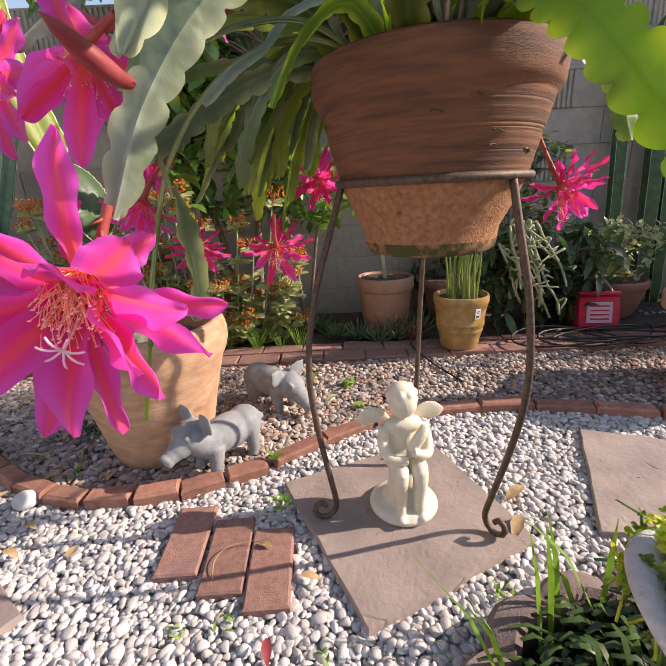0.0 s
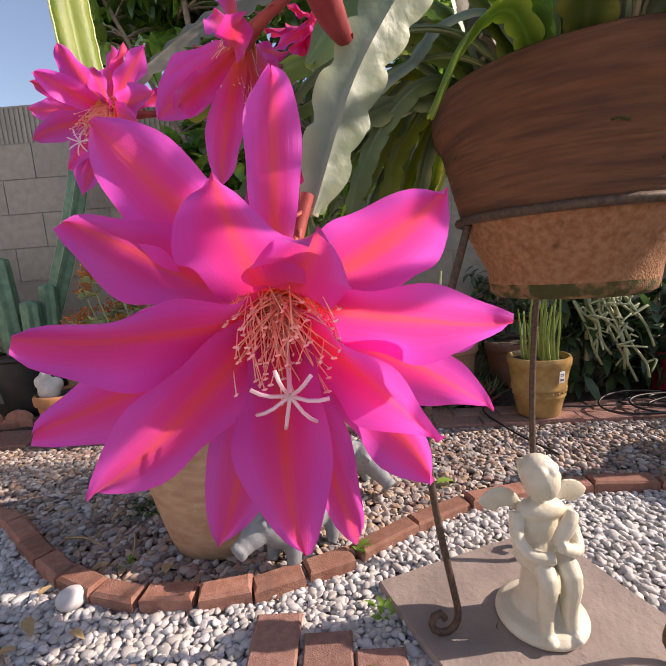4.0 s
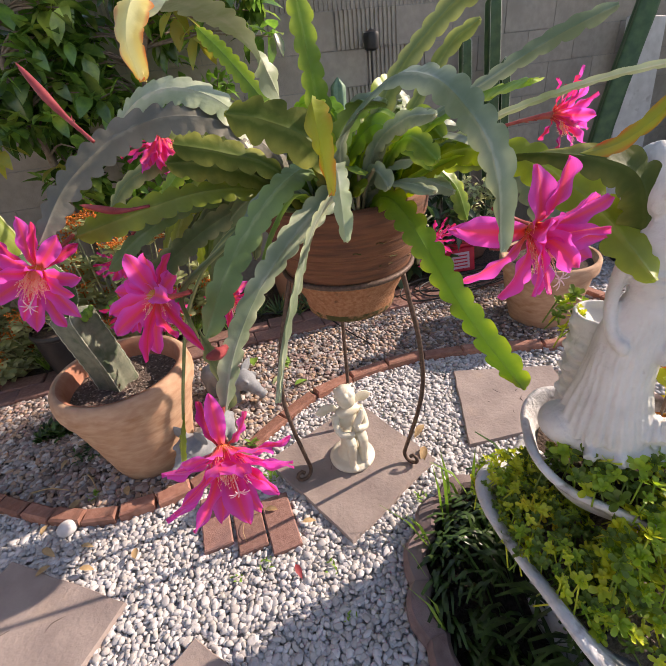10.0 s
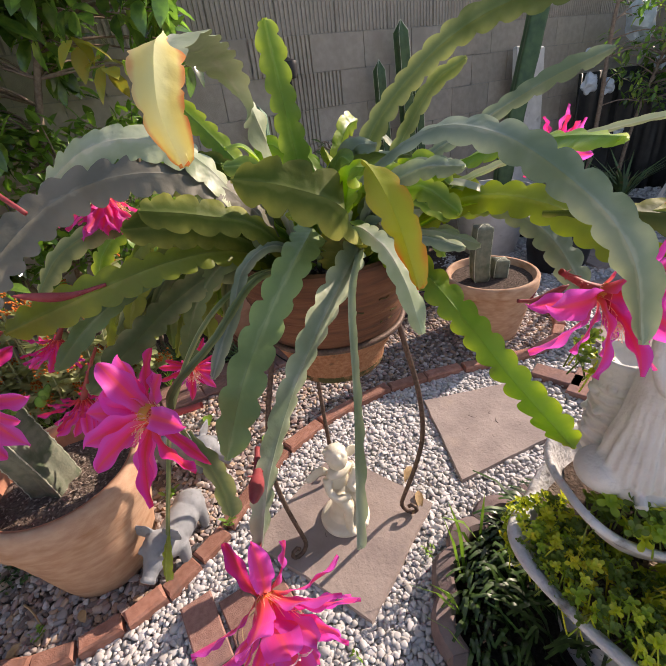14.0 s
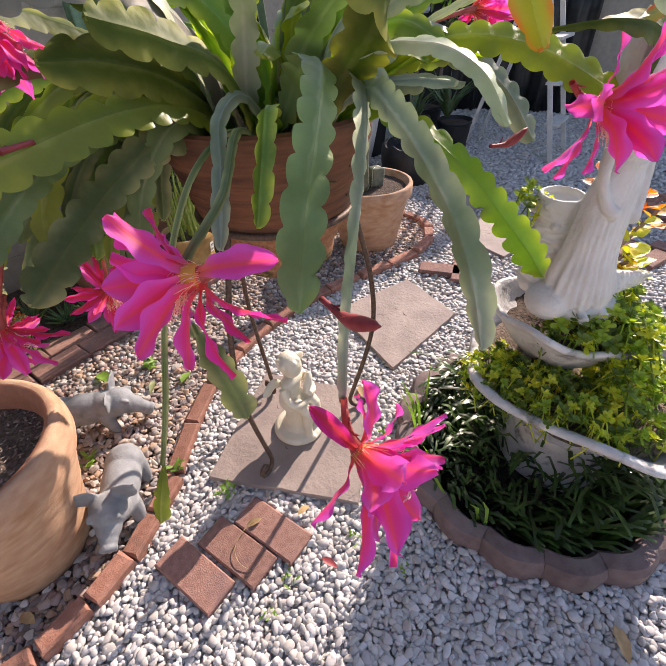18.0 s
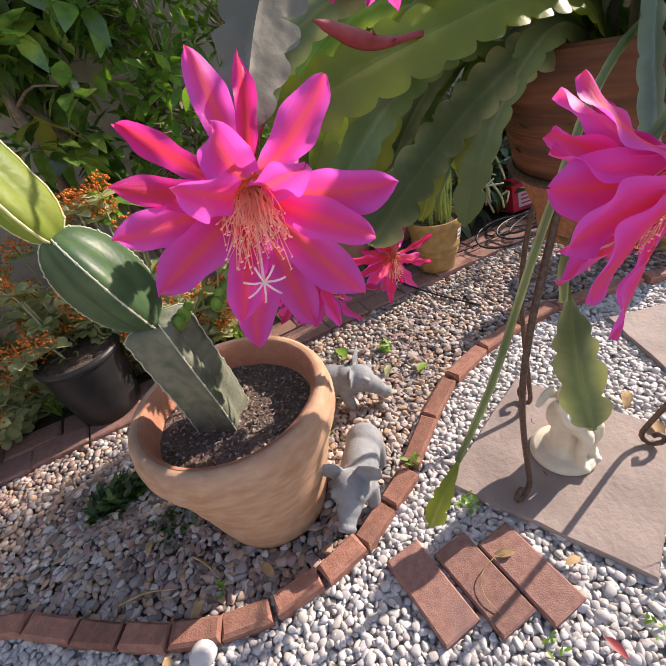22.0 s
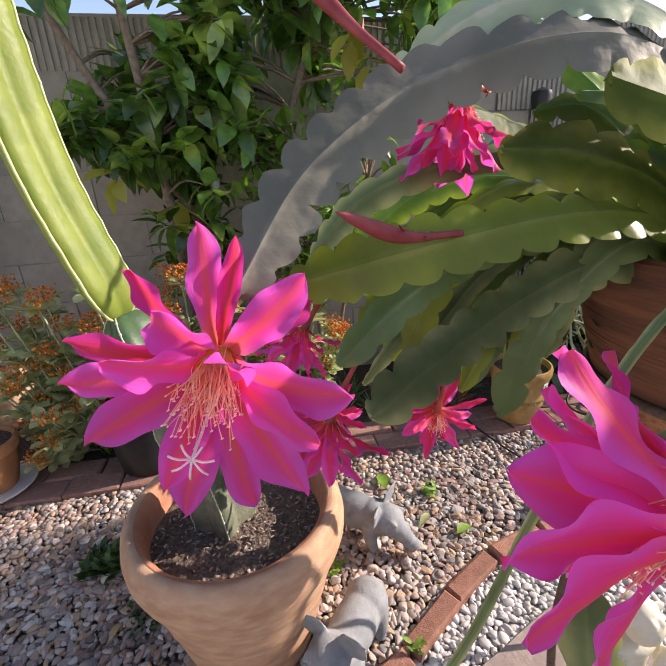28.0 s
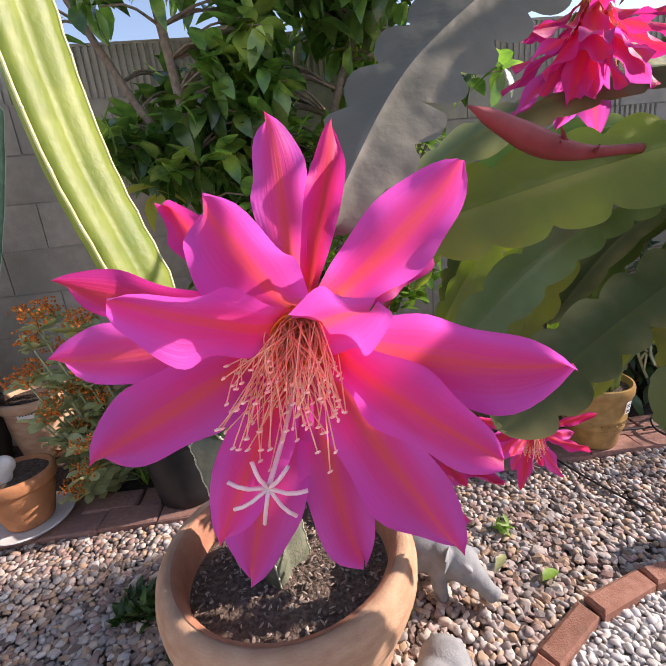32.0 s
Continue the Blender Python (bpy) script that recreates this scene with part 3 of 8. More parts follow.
def merged(ob, voxel, smooth=4):
    """Melts overlapping lumps of one statue into one skin."""
    r = ob.modifiers.new("skin", "REMESH")
    r.mode, r.voxel_size, r.use_smooth_shade = "VOXEL", voxel, True
    s = ob.modifiers.new("soften", "SMOOTH")
    s.factor, s.iterations = 0.5, smooth
    return ob


def line_y(points, x):
    for (xa, ya), (xb, yb) in zip(points, points[1:]):
        if xa <= x <= xb:
            return ya + (yb - ya) * (x - xa) / (xb - xa)
    return points[0][1] if x < points[0][0] else points[-1][1]


def weld(mb):
    """Joins corners that lie on one another."""
    seen, at = {}, []
    keep = []
    for p in mb.v:
        key = (round(p[0], 5), round(p[1], 5), round(p[2], 5))
        if key not in seen:
            seen[key] = len(keep)
            keep.append(p)
        at.append(seen[key])
    mb.v, mb.f = keep, [tuple(at[i] for i in f) for f in mb.f]
    return mb


def inside(poly, x, y):
    hit = False
    for (xa, ya), (xb, yb) in zip(poly, poly[1:] + poly[:1]):
        if (ya > y) != (yb > y) and x < (xb - xa) * (y - ya) / (yb - ya) + xa:
            hit = not hit
    return hit


# ---- ground ----
EDGE = [(-2.6, 1.75), (-1.8, 1.49), (-1.33, 1.28), (-1.138, 1.15), (-1.015, 1.063), (-0.925, 1.01), (-0.80, 0.957), (-0.69, 0.936), (-0.59, 0.936), (-0.50, 0.945),
        (-0.42, 0.965), (-0.35, 0.996), (-0.243, 1.048), (-0.15, 1.115), (-0.07, 1.172), (0.01, 1.222), (0.1, 1.265), (0.2, 1.297), (0.307, 1.322), (0.45, 1.338), (0.6, 1.338), (0.73, 1.323),
        (0.983, 1.262), (1.063, 1.229), (1.2, 1.185), (1.4, 1.13), (1.56, 1.13), (1.7, 1.19), (1.8, 1.29), (1.82, 1.45), (1.75, 1.65), (1.66, 1.83)]
RING_C, RING_R = (0.51, 0.22), 0.405
BORDER_Y = 1.83
WALL_A, WALL_B = Vector((-3.2, 2.55, 0)), Vector((5.2, 2.8816, 0))
STONES = [
    [(0.026, 0.545), (0.415, 0.738), (0.262, 1.142), (-0.173, 0.968)],
    [(0.555, 0.747), (1.02, 0.70), (1.15, 1.02), (0.737, 1.165)],
    [(-0.64, 0.605), (-1.015, 0.872), (-1.27, 0.51), (-0.90, 0.235)],
    [(-0.45, 0.443), (-0.80, 0.155), (-0.49, -0.20), (-0.13, 0.085)],
    [(-0.085, 0.022), (-0.43, -0.27), (-0.09, -0.62), (0.24, -0.35)],
    [(1.62, 0.70), (2.05, 0.62), (2.13, 0.99), (1.75, 1.10)],
    [(2.08, 1.08), (2.48, 1.0), (2.57, 1.34), (2.17, 1.45)],
    [(2.55, 1.5), (2.95, 1.42), (3.05, 1.78), (2.66, 1.88)],
]
BED = [(x, y) for x, y in EDGE] + [(-2.6, 1.83)]


def in_bed(x, y):
    return inside(BED, x, y)


def stone_at(x, y, grow=0.0):
    for s in STONES:
        c = (sum(p[0] for p in s) / 4, sum(p[1] for p in s) / 4)
        if inside([(c[0] + (p[0] - c[0]) * (1 + grow), c[1] + (p[1] - c[1]) * (1 + grow)) for p in s], x, y):
            return True
    return False


def sheet(x0, x1, y0, y1, z, step, rough=0.0):
    mb = Mesh()
    nx, ny = int((x1 - x0) / step), int((y1 - y0) / step)
    verts = [(x0 + (x1 - x0) * i / nx, y0 + (y1 - y0) * j / ny, z + rough * noise.noise((i * 0.7, j * 0.7, z))) for j in range(ny + 1) for i in range(nx + 1)]
    faces = [(j * (nx + 1) + i, j * (nx + 1) + i + 1, (j + 1) * (nx + 1) + i + 1, (j + 1) * (nx + 1) + i) for j in range(ny) for i in range(nx)]
    return mb.add(verts, faces)


solid("ground", sheet(-40, 40, -40, 60, -0.008, 4.0), M_WHITE_BED, "pale grit ground under the white pebbles", "ground", kind="structure")
bed = Mesh()
bed.add([(x, y, -0.004) for x, y in BED], [tuple(range(len(BED)))])
solid("gravel_bed_ground", bed, M_BROWN_BED, "brown grit bed inside the brick edging", "ground", kind="structure", smooth=False)
solid("soil_bed_ground", sheet(-3.2, 2.2, 2.02, 2.75, 0.012, 0.08, 0.025), M_SOIL, "dark bare soil of the planting bed along the wall", "soil", kind="structure")


def pebble_field(name, cells, material, label, sub, size, flat, z, rugged=0.16, smooth=True):
    """Loose pebbles, one for each cell, as one heap."""
    v, f = BALL[sub]
    base = np.array([tuple(p) for p in v])
    faces = np.array(f)
    n = len(cells)
    rng = np.random.default_rng(len(name) + n)
    r = size * rng.uniform(0.6, 1.15, (n, 1))
    dims = np.concatenate([r * rng.uniform(1.0, 1.45, (n, 1)), r, r * rng.uniform(flat * 0.8, flat * 1.3, (n, 1))], 1)
    ang, tilt = rng.uniform(0, np.pi, n), rng.normal(0, 0.28, n)
    pts = base[None] * dims[:, None, :]
    pts = pts + rugged * dims[:, None, :] * np.sin(base[None] * 2.3 + rng.uniform(0, 6, (n, 1, 3)))
    ct, st = np.cos(tilt)[:, None], np.sin(tilt)[:, None]
    x, y, h = pts[..., 0], pts[..., 1] * ct - pts[..., 2] * st, pts[..., 1] * st + pts[..., 2] * ct
    ca, sa = np.cos(ang)[:, None], np.sin(ang)[:, None]
    c = np.array(cells)
    out = np.stack([x * ca - y * sa + c[:, :1], x * sa + y * ca + c[:, 1:2], h + z + rng.uniform(-0.004, 0.006, (n, 1))], -1).reshape(-1, 3)
    idx = (faces[None] + (np.arange(n) * len(base))[:, None, None]).reshape(-1, 3)
    me = bpy.data.meshes.new(name)
    me.vertices.add(len(out))
    me.vertices.foreach_set("co", out.astype(np.float32).ravel())
    me.loops.add(idx.size)
    me.loops.foreach_set("vertex_index", idx.astype(np.int32).ravel())
    me.polygons.add(len(idx))
    me.polygons.foreach_set("loop_start", (np.arange(len(idx)) * 3).astype(np.int32))
    me.polygons.foreach_set("use_smooth", np.full(len(idx), smooth))
    me.update(calc_edges=True)
    me.materials.append(material)
    return tagged(new(name, me), label, "gravel", kind="stuff")


def cells(x0, x1, y0, y1, step, ok):
    out = []
    rows = int((y1 - y0) / step)
    for j in range(rows):
        for i in range(int((x1 - x0) / step)):
            x = x0 + (i + 0.5 * (j % 2)) * step + rnd(-0.4, 0.4) * step
            y = y0 + j * step + rnd(-0.4, 0.4) * step
            if ok(x, y):
                out.append((x, y))
    return out


PAVERS = [(-0.374, 0.779, 0.0), (-0.270, 0.733, 0.0), (-0.171, 0.697, 0.0)]


def white_ok(x, y):
    if in_bed(x, y) or y > line_y(EDGE, x) and x < 1.66 or stone_at(x, y, -0.04) or y > BORDER_Y and x < 1.75:
        return False
    if math.hypot(x - RING_C[0], y - RING_C[1]) < RING_R + 0.005:
        return False
    return not any(abs(x - px) < 0.043 and abs(y - py) < 0.09 for px, py, _ in PAVERS)


def near(x, y):
    return -1.35 < x < 1.15 and -0.30 < y < 1.45


pebble_field("white_pebbles", cells(-1.35, 1.15, -0.30, 1.45, 0.0144, white_ok), M_WHITE_PEBBLE, "loose rounded white pebbles covering the path", 2, 0.0094, 0.62, 0.003, 0.24)
pebble_field("white_gravel", cells(-1.7, 2.5, -0.7, 2.5, 0.0205, lambda x, y: white_ok(x, y) and not near(x, y)), M_WHITE_PEBBLE, "white pebble path running past the planter", 1, 0.0128, 0.6, 0.002)
pebble_field("far_white_gravel", cells(-3.2, 5.2, -1.2, 2.5, 0.029, lambda x, y: white_ok(x, y) and not (-1.7 < x < 2.5 and y > -0.7)), M_WHITE_PEBBLE, "white pebbles along the foot of the walls", 1, 0.0175, 0.6, 0.0)


def brown_ok(x, y):
    if not in_bed(x, y) or math.hypot(x + 0.575, y - 1.2) < 0.14 or math.hypot(x - 1.42, y - 1.42) < 0.14:
        return False
    return True


BROWN = cells(-2.6, 1.85, 0.92, 1.84, 0.0148, brown_ok)
near_brown = lambda c: -1.25 < c[0] < 0.35 and c[1] < 1.7
mixed_in = [c for c in BROWN if noise.noise((c[0] * 3, c[1] * 3, 2)) + rnd(-0.5, 0.5) > 0.02]
chosen = set(mixed_in)
pebble_field("brown_pebbles", [c for c in BROWN if near_brown(c) and c not in chosen], M_BROWN_PEBBLE, "loose brown and grey river pebbles", 1, 0.0132, 0.6, 0.008, 0.26, False)
pebble_field("tan_pebbles", [c for c in BROWN if near_brown(c) and c in chosen], M_PALE_PEBBLE, "loose tan and buff pebbles among darker ones", 2, 0.0110, 0.6, 0.009, 0.3)
pebble_field("brown_gravel", [c for c in BROWN if not near_brown(c) and c not in chosen], M_BROWN_PEBBLE, "brown gravel in the bed along the border", 1, 0.0125, 0.6, 0.008)
pebble_field("tan_gravel", [c for c in BROWN if not near_brown(c) and c in chosen], M_PALE_PEBBLE, "tan gravel in the bed along the border", 1, 0.0118, 0.6, 0.009)


pebble_field("lower_pebbles", cells(-1.35, 1.15, -0.30, 1.45, 0.0175, white_ok), M_WHITE_PEBBLE, "white pebbles lying deeper between the upper ones", 1, 0.0108, 0.6, -0.003)


def flagstone(corners, z1=0.022):
    mb = Mesh()
    c = Vector((sum(p[0] for p in corners) / 4, sum(p[1] for p in corners) / 4, 0))
    ring = []
    for a, b in zip(corners, corners[1:] + corners[:1]):
        for s in range(8):
            p = Vector((a[0], a[1], 0)).lerp(Vector((b[0], b[1], 0)), s / 8)
            ring.append(p + (p - c).normalized() * (0.006 * noise.noise(p * 14)))
    n = len(ring)
    rows = [[(p.x, p.y, -0.01) for p in ring], [(p.x, p.y, z1 - 0.007) for p in ring]]
    for k in (0.985, 0.8, 0.6, 0.4, 0.2):
        rows.append([(c.x + (p.x - c.x) * k, c.y + (p.y - c.y) * k, z1 + 0.0022 * noise.noise(Vector((p.x, p.y, k)) * 9)) for p in ring])
    verts = [v for r in rows for v in r] + [(c.x, c.y, z1)]
    faces = []
    for j in range(len(rows) - 1):
        faces += [(j * n + i, j * n + (i + 1) % n, (j + 1) * n + (i + 1) % n, (j + 1) * n + i) for i in range(n)]
    faces += [((len(rows) - 1) * n + i, (len(rows) - 1) * n + (i + 1) % n, len(verts) - 1) for i in range(n)]
    mb.add(verts, faces)
    ob = solid("stepping_stone", mb, M_FLAG, "flat mauve-brown slate-textured stepping stone laid in white pebbles", "stepping stone", "stepping stones", sharp=35)
    for i in range(6):
        a, r = rnd(0, 6.28), rnd(0.03, 0.17)
        q = Vector((c.x + r * math.cos(a), c.y + r * math.sin(a), z1 - 0.0002))
        b = rnd(0, 3.14)
        d = Vector((math.cos(b), math.sin(b), 0)) * rnd(0.006, 0.028)
        n2 = Vector((-d.y, d.x, 0)) * rnd(0.2, 0.5)
        part("cleft", tube(Mesh(), [q - d, q - d * 0.3 + n2, q + d * 0.4 + n2 * 0.6, q + d], lambda u: 0.0003 + 0.0013 * math.sin(math.pi * u), 5, n=9), M_CLEFT, ob)
    return ob


for s in STONES:
    flagstone(s)
for px, py, turn in PAVERS:
    mb = box(Mesh(), -0.046, 0.046, -0.103, 0.103, -0.02, 0.024, 0.004, 0.001)
    solid("paver", mb, M_PAVER, "reddish-brown brick paver lying flat in white pebbles", "paver", "three loose pavers", at=pose(px, py, 0, 0, 0, 2 + rnd(-1, 1)))
for px, py, turn in ((1.33, 0.93, 20), (1.37, 0.83, 110), (2.0, 0.07, 70), (2.06, 0.22, 70), (2.15, 0.0, 160)):
    solid("paver", box(Mesh(), -0.046, 0.046, -0.103, 0.103, -0.02, 0.028, 0.004), M_PAVER, "reddish-brown brick paver lying on the pebble path", "paver", at=pose(px, py, 0, 0, 0, turn))


# ---- pots ----
def pot_profile(r0, r1, h, rim_h, rim_out, wall=0.018):
    """From the foot up the outside, over the rim and down inside."""
    p = [(0.001, 0.0), (r0 * 0.92, 0.0), (r0, 0.008)]
    for i in range(1, 9):
        t = i / 8
        p.append((r0 + (r1 - r0) * t + 0.004 * math.sin(math.pi * t), 0.008 + (h - rim_h - 0.008) * t))
    o = r1 + rim_out
    p += [(o - 0.002, h - rim_h + 0.004), (o + 0.001, h - rim_h + 0.012), (o + 0.002, h - 0.012), (o - 0.003, h - 0.003), (o - 0.009, h),
          (o - wall, h - 0.002), (o - wall - 0.006, h - 0.014), (r1 - wall - 0.01, h - rim_h), (r1 - wall - 0.016, h * 0.6), (0.001, h * 0.6)]
    return p


def soil_disc(r, z, lump=0.006):
    mb = Mesh()
    rows, seg = 7, 36
    verts = [(0, 0, z + 0.004)]
    for j in range(1, rows + 1):
        for s in range(seg):
            a = 2 * math.pi * s / seg
            q = Vector((r * j / rows * math.cos(a), r * j / rows * math.sin(a), 0))
            verts.append((q.x, q.y, z + lump * noise.noise(q * 40)))
    faces = [(0, 1 + s, 1 + (s + 1) % seg) for s in range(seg)]
    for j in range(rows - 1):
        faces += [(1 + j * seg + s, 1 + (j + 1) * seg + s, 1 + (j + 1) * seg + (s + 1) % seg, 1 + j * seg + (s + 1) % seg) for s in range(seg)]
    return mb.add(verts, faces)


def pot(name, at, profile, material, label, soil=None, seg=56, scale=1.0, group=""):
    ob = thing(name, label, "pot", group, at=Matrix.Translation(at))
    part("body", lathe(Mesh(), profile, seg), material, ob, sharp=50)
    if soil:
        part("soil", soil_disc(*soil), M_SOIL, ob, "dark crumbly potting soil")
    return ob


# hanging-plant pot in its stand
POT_C = Vector((0.193, 0.887, 0.0))
big = thing("clay_pot", "weathered brown terracotta pot with a mossy foot", "pot", at=Matrix.Translation(POT_C))
upper = []
for k in range(66):
    z = 0.778 + 0.002 * k
    groove = sum(deep * math.exp(-((z - at) / 0.0011) ** 2) for at, deep in ((0.812, 0.0016), (0.816, 0.0011), (0.848, 0.0018), (0.854, 0.0016), (0.862, 0.0014), (0.888, 0.0010)))
    upper.append((0.176 + 0.0345 * k / 65 + 0.0003 * math.sin(z * 520) + 0.0002 * math.sin(z * 1130 + 1) - 0.6 * groove, z))
upper += [(0.2175, 0.913), (0.222, 0.925), (0.2245, 0.96), (0.222, 0.973), (0.214, 0.978), (0.204, 0.974), (0.199, 0.955), (0.19, 0.90), (0.001, 0.90)]
lower = [(0.131, 0.668), (0.1335, 0.69), (0.147, 0.715), (0.162, 0.745), (0.174, 0.772), (0.176, 0.778)]
foot = [(0.001, 0.644), (0.118, 0.644), (0.127, 0.650), (0.130, 0.660), (0.131, 0.668)]
part("upper_wall", lathe(Mesh(), upper, 72, 0.004), M_TERRA_OLD, big, "dark brown ribbed clay wall with scratches")
part("lower_wall", lathe(Mesh(), lower, 72, 0.004), M_TERRA_LOW, big, "orange clay with pale mineral stains")
part("foot", lathe(Mesh(), foot, 72, 0.004), M_MOSS, big, "foot with green moss and dirt")
part("soil", soil_disc(0.198, 0.945), M_SOIL, big, "dark soil under the plant")
for a in range(14):
    mb = Mesh()
    ang, z = rnd(0, 6.28), rnd(0.80, 0.90)
    r = 0.176 + (z - 0.778) * 0.262 + 0.0012
    tube(mb, [(r * math.cos(ang + s * 0.02), r * math.sin(ang + s * 0.02), z + 0.002 * math.sin(s)) for s in range(int(rnd(3, 9)))], 0.0016, 5)
    part("scratch", mb, M_MOSS, big)

stand = thing("plant_stand", "rusty brown wrought-iron plant stand with three bowed legs and scrolled feet", "plant stand", at=Matrix.Translation(POT_C))
mb = Mesh()
tube(mb, [(0.1815 * math.cos(a * math.pi / 36), 0.1815 * math.sin(a * math.pi / 36), 0.778) for a in range(73)], 0.0075, 10, cap=False)
part("ring", mb, M_IRON, stand, sharp=0)
LEG = [(0.178, 0.775), (0.196, 0.69), (0.219, 0.58), (0.229, 0.47), (0.224, 0.37), (0.199, 0.25), (0.166, 0.13), (0.150, 0.07), (0.152, 0.045),
       (0.167, 0.0305), (0.188, 0.033), (0.199, 0.048), (0.196, 0.064), (0.182, 0.069), (0.174, 0.058)]
for ang, sx, sy in ((188, -0.079, -0.043), (306, 0.028, 0.005), (80, -0.029, -0.012)):
    a = radians(ang)
    splay = [(r * math.cos(a) + sx * (1 - z / 0.775), r * math.sin(a) + sy * (1 - z / 0.775), z) for r, z in LEG]
    part("leg", tube(Mesh(), splay, 0.0068, 10, n=60), M_IRON, stand, sharp=0)

# cactus pot
CP = Vector((-0.588, 1.210, 0.0))
cpot = thing("cactus_pot", "large pale terracotta pot with a thick rolled rim, half in sun", "pot", at=Matrix.Translation(CP) @ Matrix.Diagonal((0.975, 0.975, 1.09, 1.0)))
prof = [(0.001, 0.0), (0.140, 0.0), (0.150, 0.006), (0.166, 0.06), (0.181, 0.12), (0.194, 0.175), (0.198, 0.182), (0.200, 0.19), (0.2015, 0.197), (0.209, 0.225),
        (0.2105, 0.232), (0.214, 0.238), (0.221, 0.262), (0.2275, 0.28), (0.239, 0.30), (0.2475, 0.325), (0.2485, 0.35), (0.243, 0.375), (0.234, 0.388), (0.222, 0.392),
        (0.208, 0.386), (0.200, 0.372), (0.197, 0.345), (0.19, 0.30), (0.001, 0.30)]
part("body", lathe(Mesh(), prof[:-4], 80, 0.0015), M_TERRA, cpot, sharp=0)
part("inner_wall", lathe(Mesh(), [(0.2150, 0.3905), (0.2065, 0.3880), (0.1985, 0.3735), (0.1960, 0.345), (0.19, 0.30), (0.001, 0.30)], 80, 0.0015), M_TERRA_RED, cpot, "bare red inside of the rim", sharp=0)
part("soil", soil_disc(0.197, 0.325, 0.012), M_POT_SOIL, cpot, "dark crumbly soil with small chips")
chips = Mesh()
for i in range(520):
    a, r = rnd(0, 6.28), 0.19 * math.sqrt(rnd(0, 1))
    ball(chips, (r * math.cos(a), r * math.sin(a), 0.328), (rnd(0.002, 0.008), rnd(0.0015, 0.0035), 0.0015), (rnd(-40, 40), 0, rnd(0, 180)), 1)
part("soil_chip", chips, M_CHIP, cpot, "bark and pumice chips on the soil")["kind"] = "stuff"

# the other pots
pot("terracotta_pot", (1.42, 1.43, 0), pot_profile(0.155, 0.215, 0.36, 0.07, 0.018), M_TERRA, "wide pale terracotta pot with a heavy rim on brown gravel", (0.205, 0.325))
gold = pot("glazed_pot", (0.575, 1.93, 0.03), [(0.001, 0), (0.082, 0), (0.088, 0.008), (0.094, 0.05), (0.1035, 0.085), (0.106, 0.088), (0.1065, 0.094), (0.105, 0.1), (0.109, 0.118), (0.111, 0.122),
           (0.111, 0.128), (0.109, 0.132), (0.117, 0.19), (0.118, 0.2), (0.1205, 0.203), (0.122, 0.215), (0.1265, 0.222), (0.1275, 0.245), (0.124, 0.256), (0.117, 0.257), (0.111, 0.25), (0.105, 0.2), (0.001, 0.2)],
           M_GOLD, "golden-brown glazed pot with a beaded band, standing on the brick border", (0.108, 0.235))
for i in range(26):
    a = 2 * math.pi * i / 26
    part("bead", ball(Mesh(), (0.108 * math.cos(a), 0.108 * math.sin(a), 0.110), (0.005, 0.005, 0.005), (0, 0, 0), 1), M_GOLD, gold)
tag = part("price_label", box(Mesh(), -0.0135, 0.0135, -0.0012, 0.0, -0.024, 0.024), M_LABEL, gold, "white price label with dark bars", smooth=False)
tag.matrix_basis = pose(0.046, -0.1118, 0.185, 5, 0, 22)
for i, (w, z) in enumerate(((0.018, 0.012), (0.014, 0.005), (0.019, -0.01), (0.019, -0.015))):
    bar = part("bar", box(Mesh(), -w / 2, w / 2, -0.0020, -0.0013, z - 0.0016, z + 0.0016), M_INK, tag, smooth=False)
stalks = thing("bundle_of_stalks", "cut green-yellow plant stalks standing upright in the glazed pot", "plant", at=Matrix.Translation((0.575, 1.93, 0.26)))
for i in range(26):
    a, r = rnd(0, 6.28), 0.07 * math.sqrt(rnd(0.0, 1))
    x, y, hh = r * math.cos(a), r * math.sin(a), rnd(0.17, 0.30)
    part("stalk", tube(Mesh(), [(x, y, 0.0), (x * 1.05 + rnd(-0.01, 0.01), y, hh * 0.5), (x * 1.15 + rnd(-0.02, 0.02), y, hh)], lambda s: 0.0062 * (1 - 0.45 * s), 6, n=8), M_STALK, stalks)
pot("nursery_pot", (0.262, 2.29, 0.02), pot_profile(0.115, 0.142, 0.30, 0.075, 0.012, 0.008), mat("tan_plastic", (0.36, 0.19, 0.12), (0.42, 0.23, 0.15), 20, 0.55, 0.05), "tan plastic nursery pot with dark soil and a bare stem", (0.138, 0.285))
pot("nursery_pot", (0.66, 2.42, 0.02), pot_profile(0.12, 0.15, 0.24, 0.05, 0.012, 0.008), M_TERRA_DARK, "dark brown plastic pot in the shade by the wall", (0.145, 0.225))
pot("bowl_planter", (1.54, 2.36, 0.02), pot_profile(0.13, 0.175, 0.21, 0.05, 0.01, 0.01), M_TERRA_DARK, "wide dark brown planter holding succulents", (0.165, 0.195))
pot("black_pot", (-1.98, 2.28, 0.05), pot_profile(0.135, 0.168, 0.33, 0.03, 0.008, 0.006), M_BLACK, "black plastic nursery pot with upright cacti", (0.163, 0.315))
pot("black_pot", (-1.0, 1.98, 0.03), pot_profile(0.115, 0.14, 0.28, 0.03, 0.008, 0.006), M_BLACK, "black plastic nursery pot behind the cactus pot", (0.135, 0.265))
pot("terracotta_pot", (-1.74, 2.42, 0.05), pot_profile(0.10, 0.135, 0.30, 0.05, 0.012), M_TERRA, "terracotta pot with a white sticker beside the black pot", (0.125, 0.28))
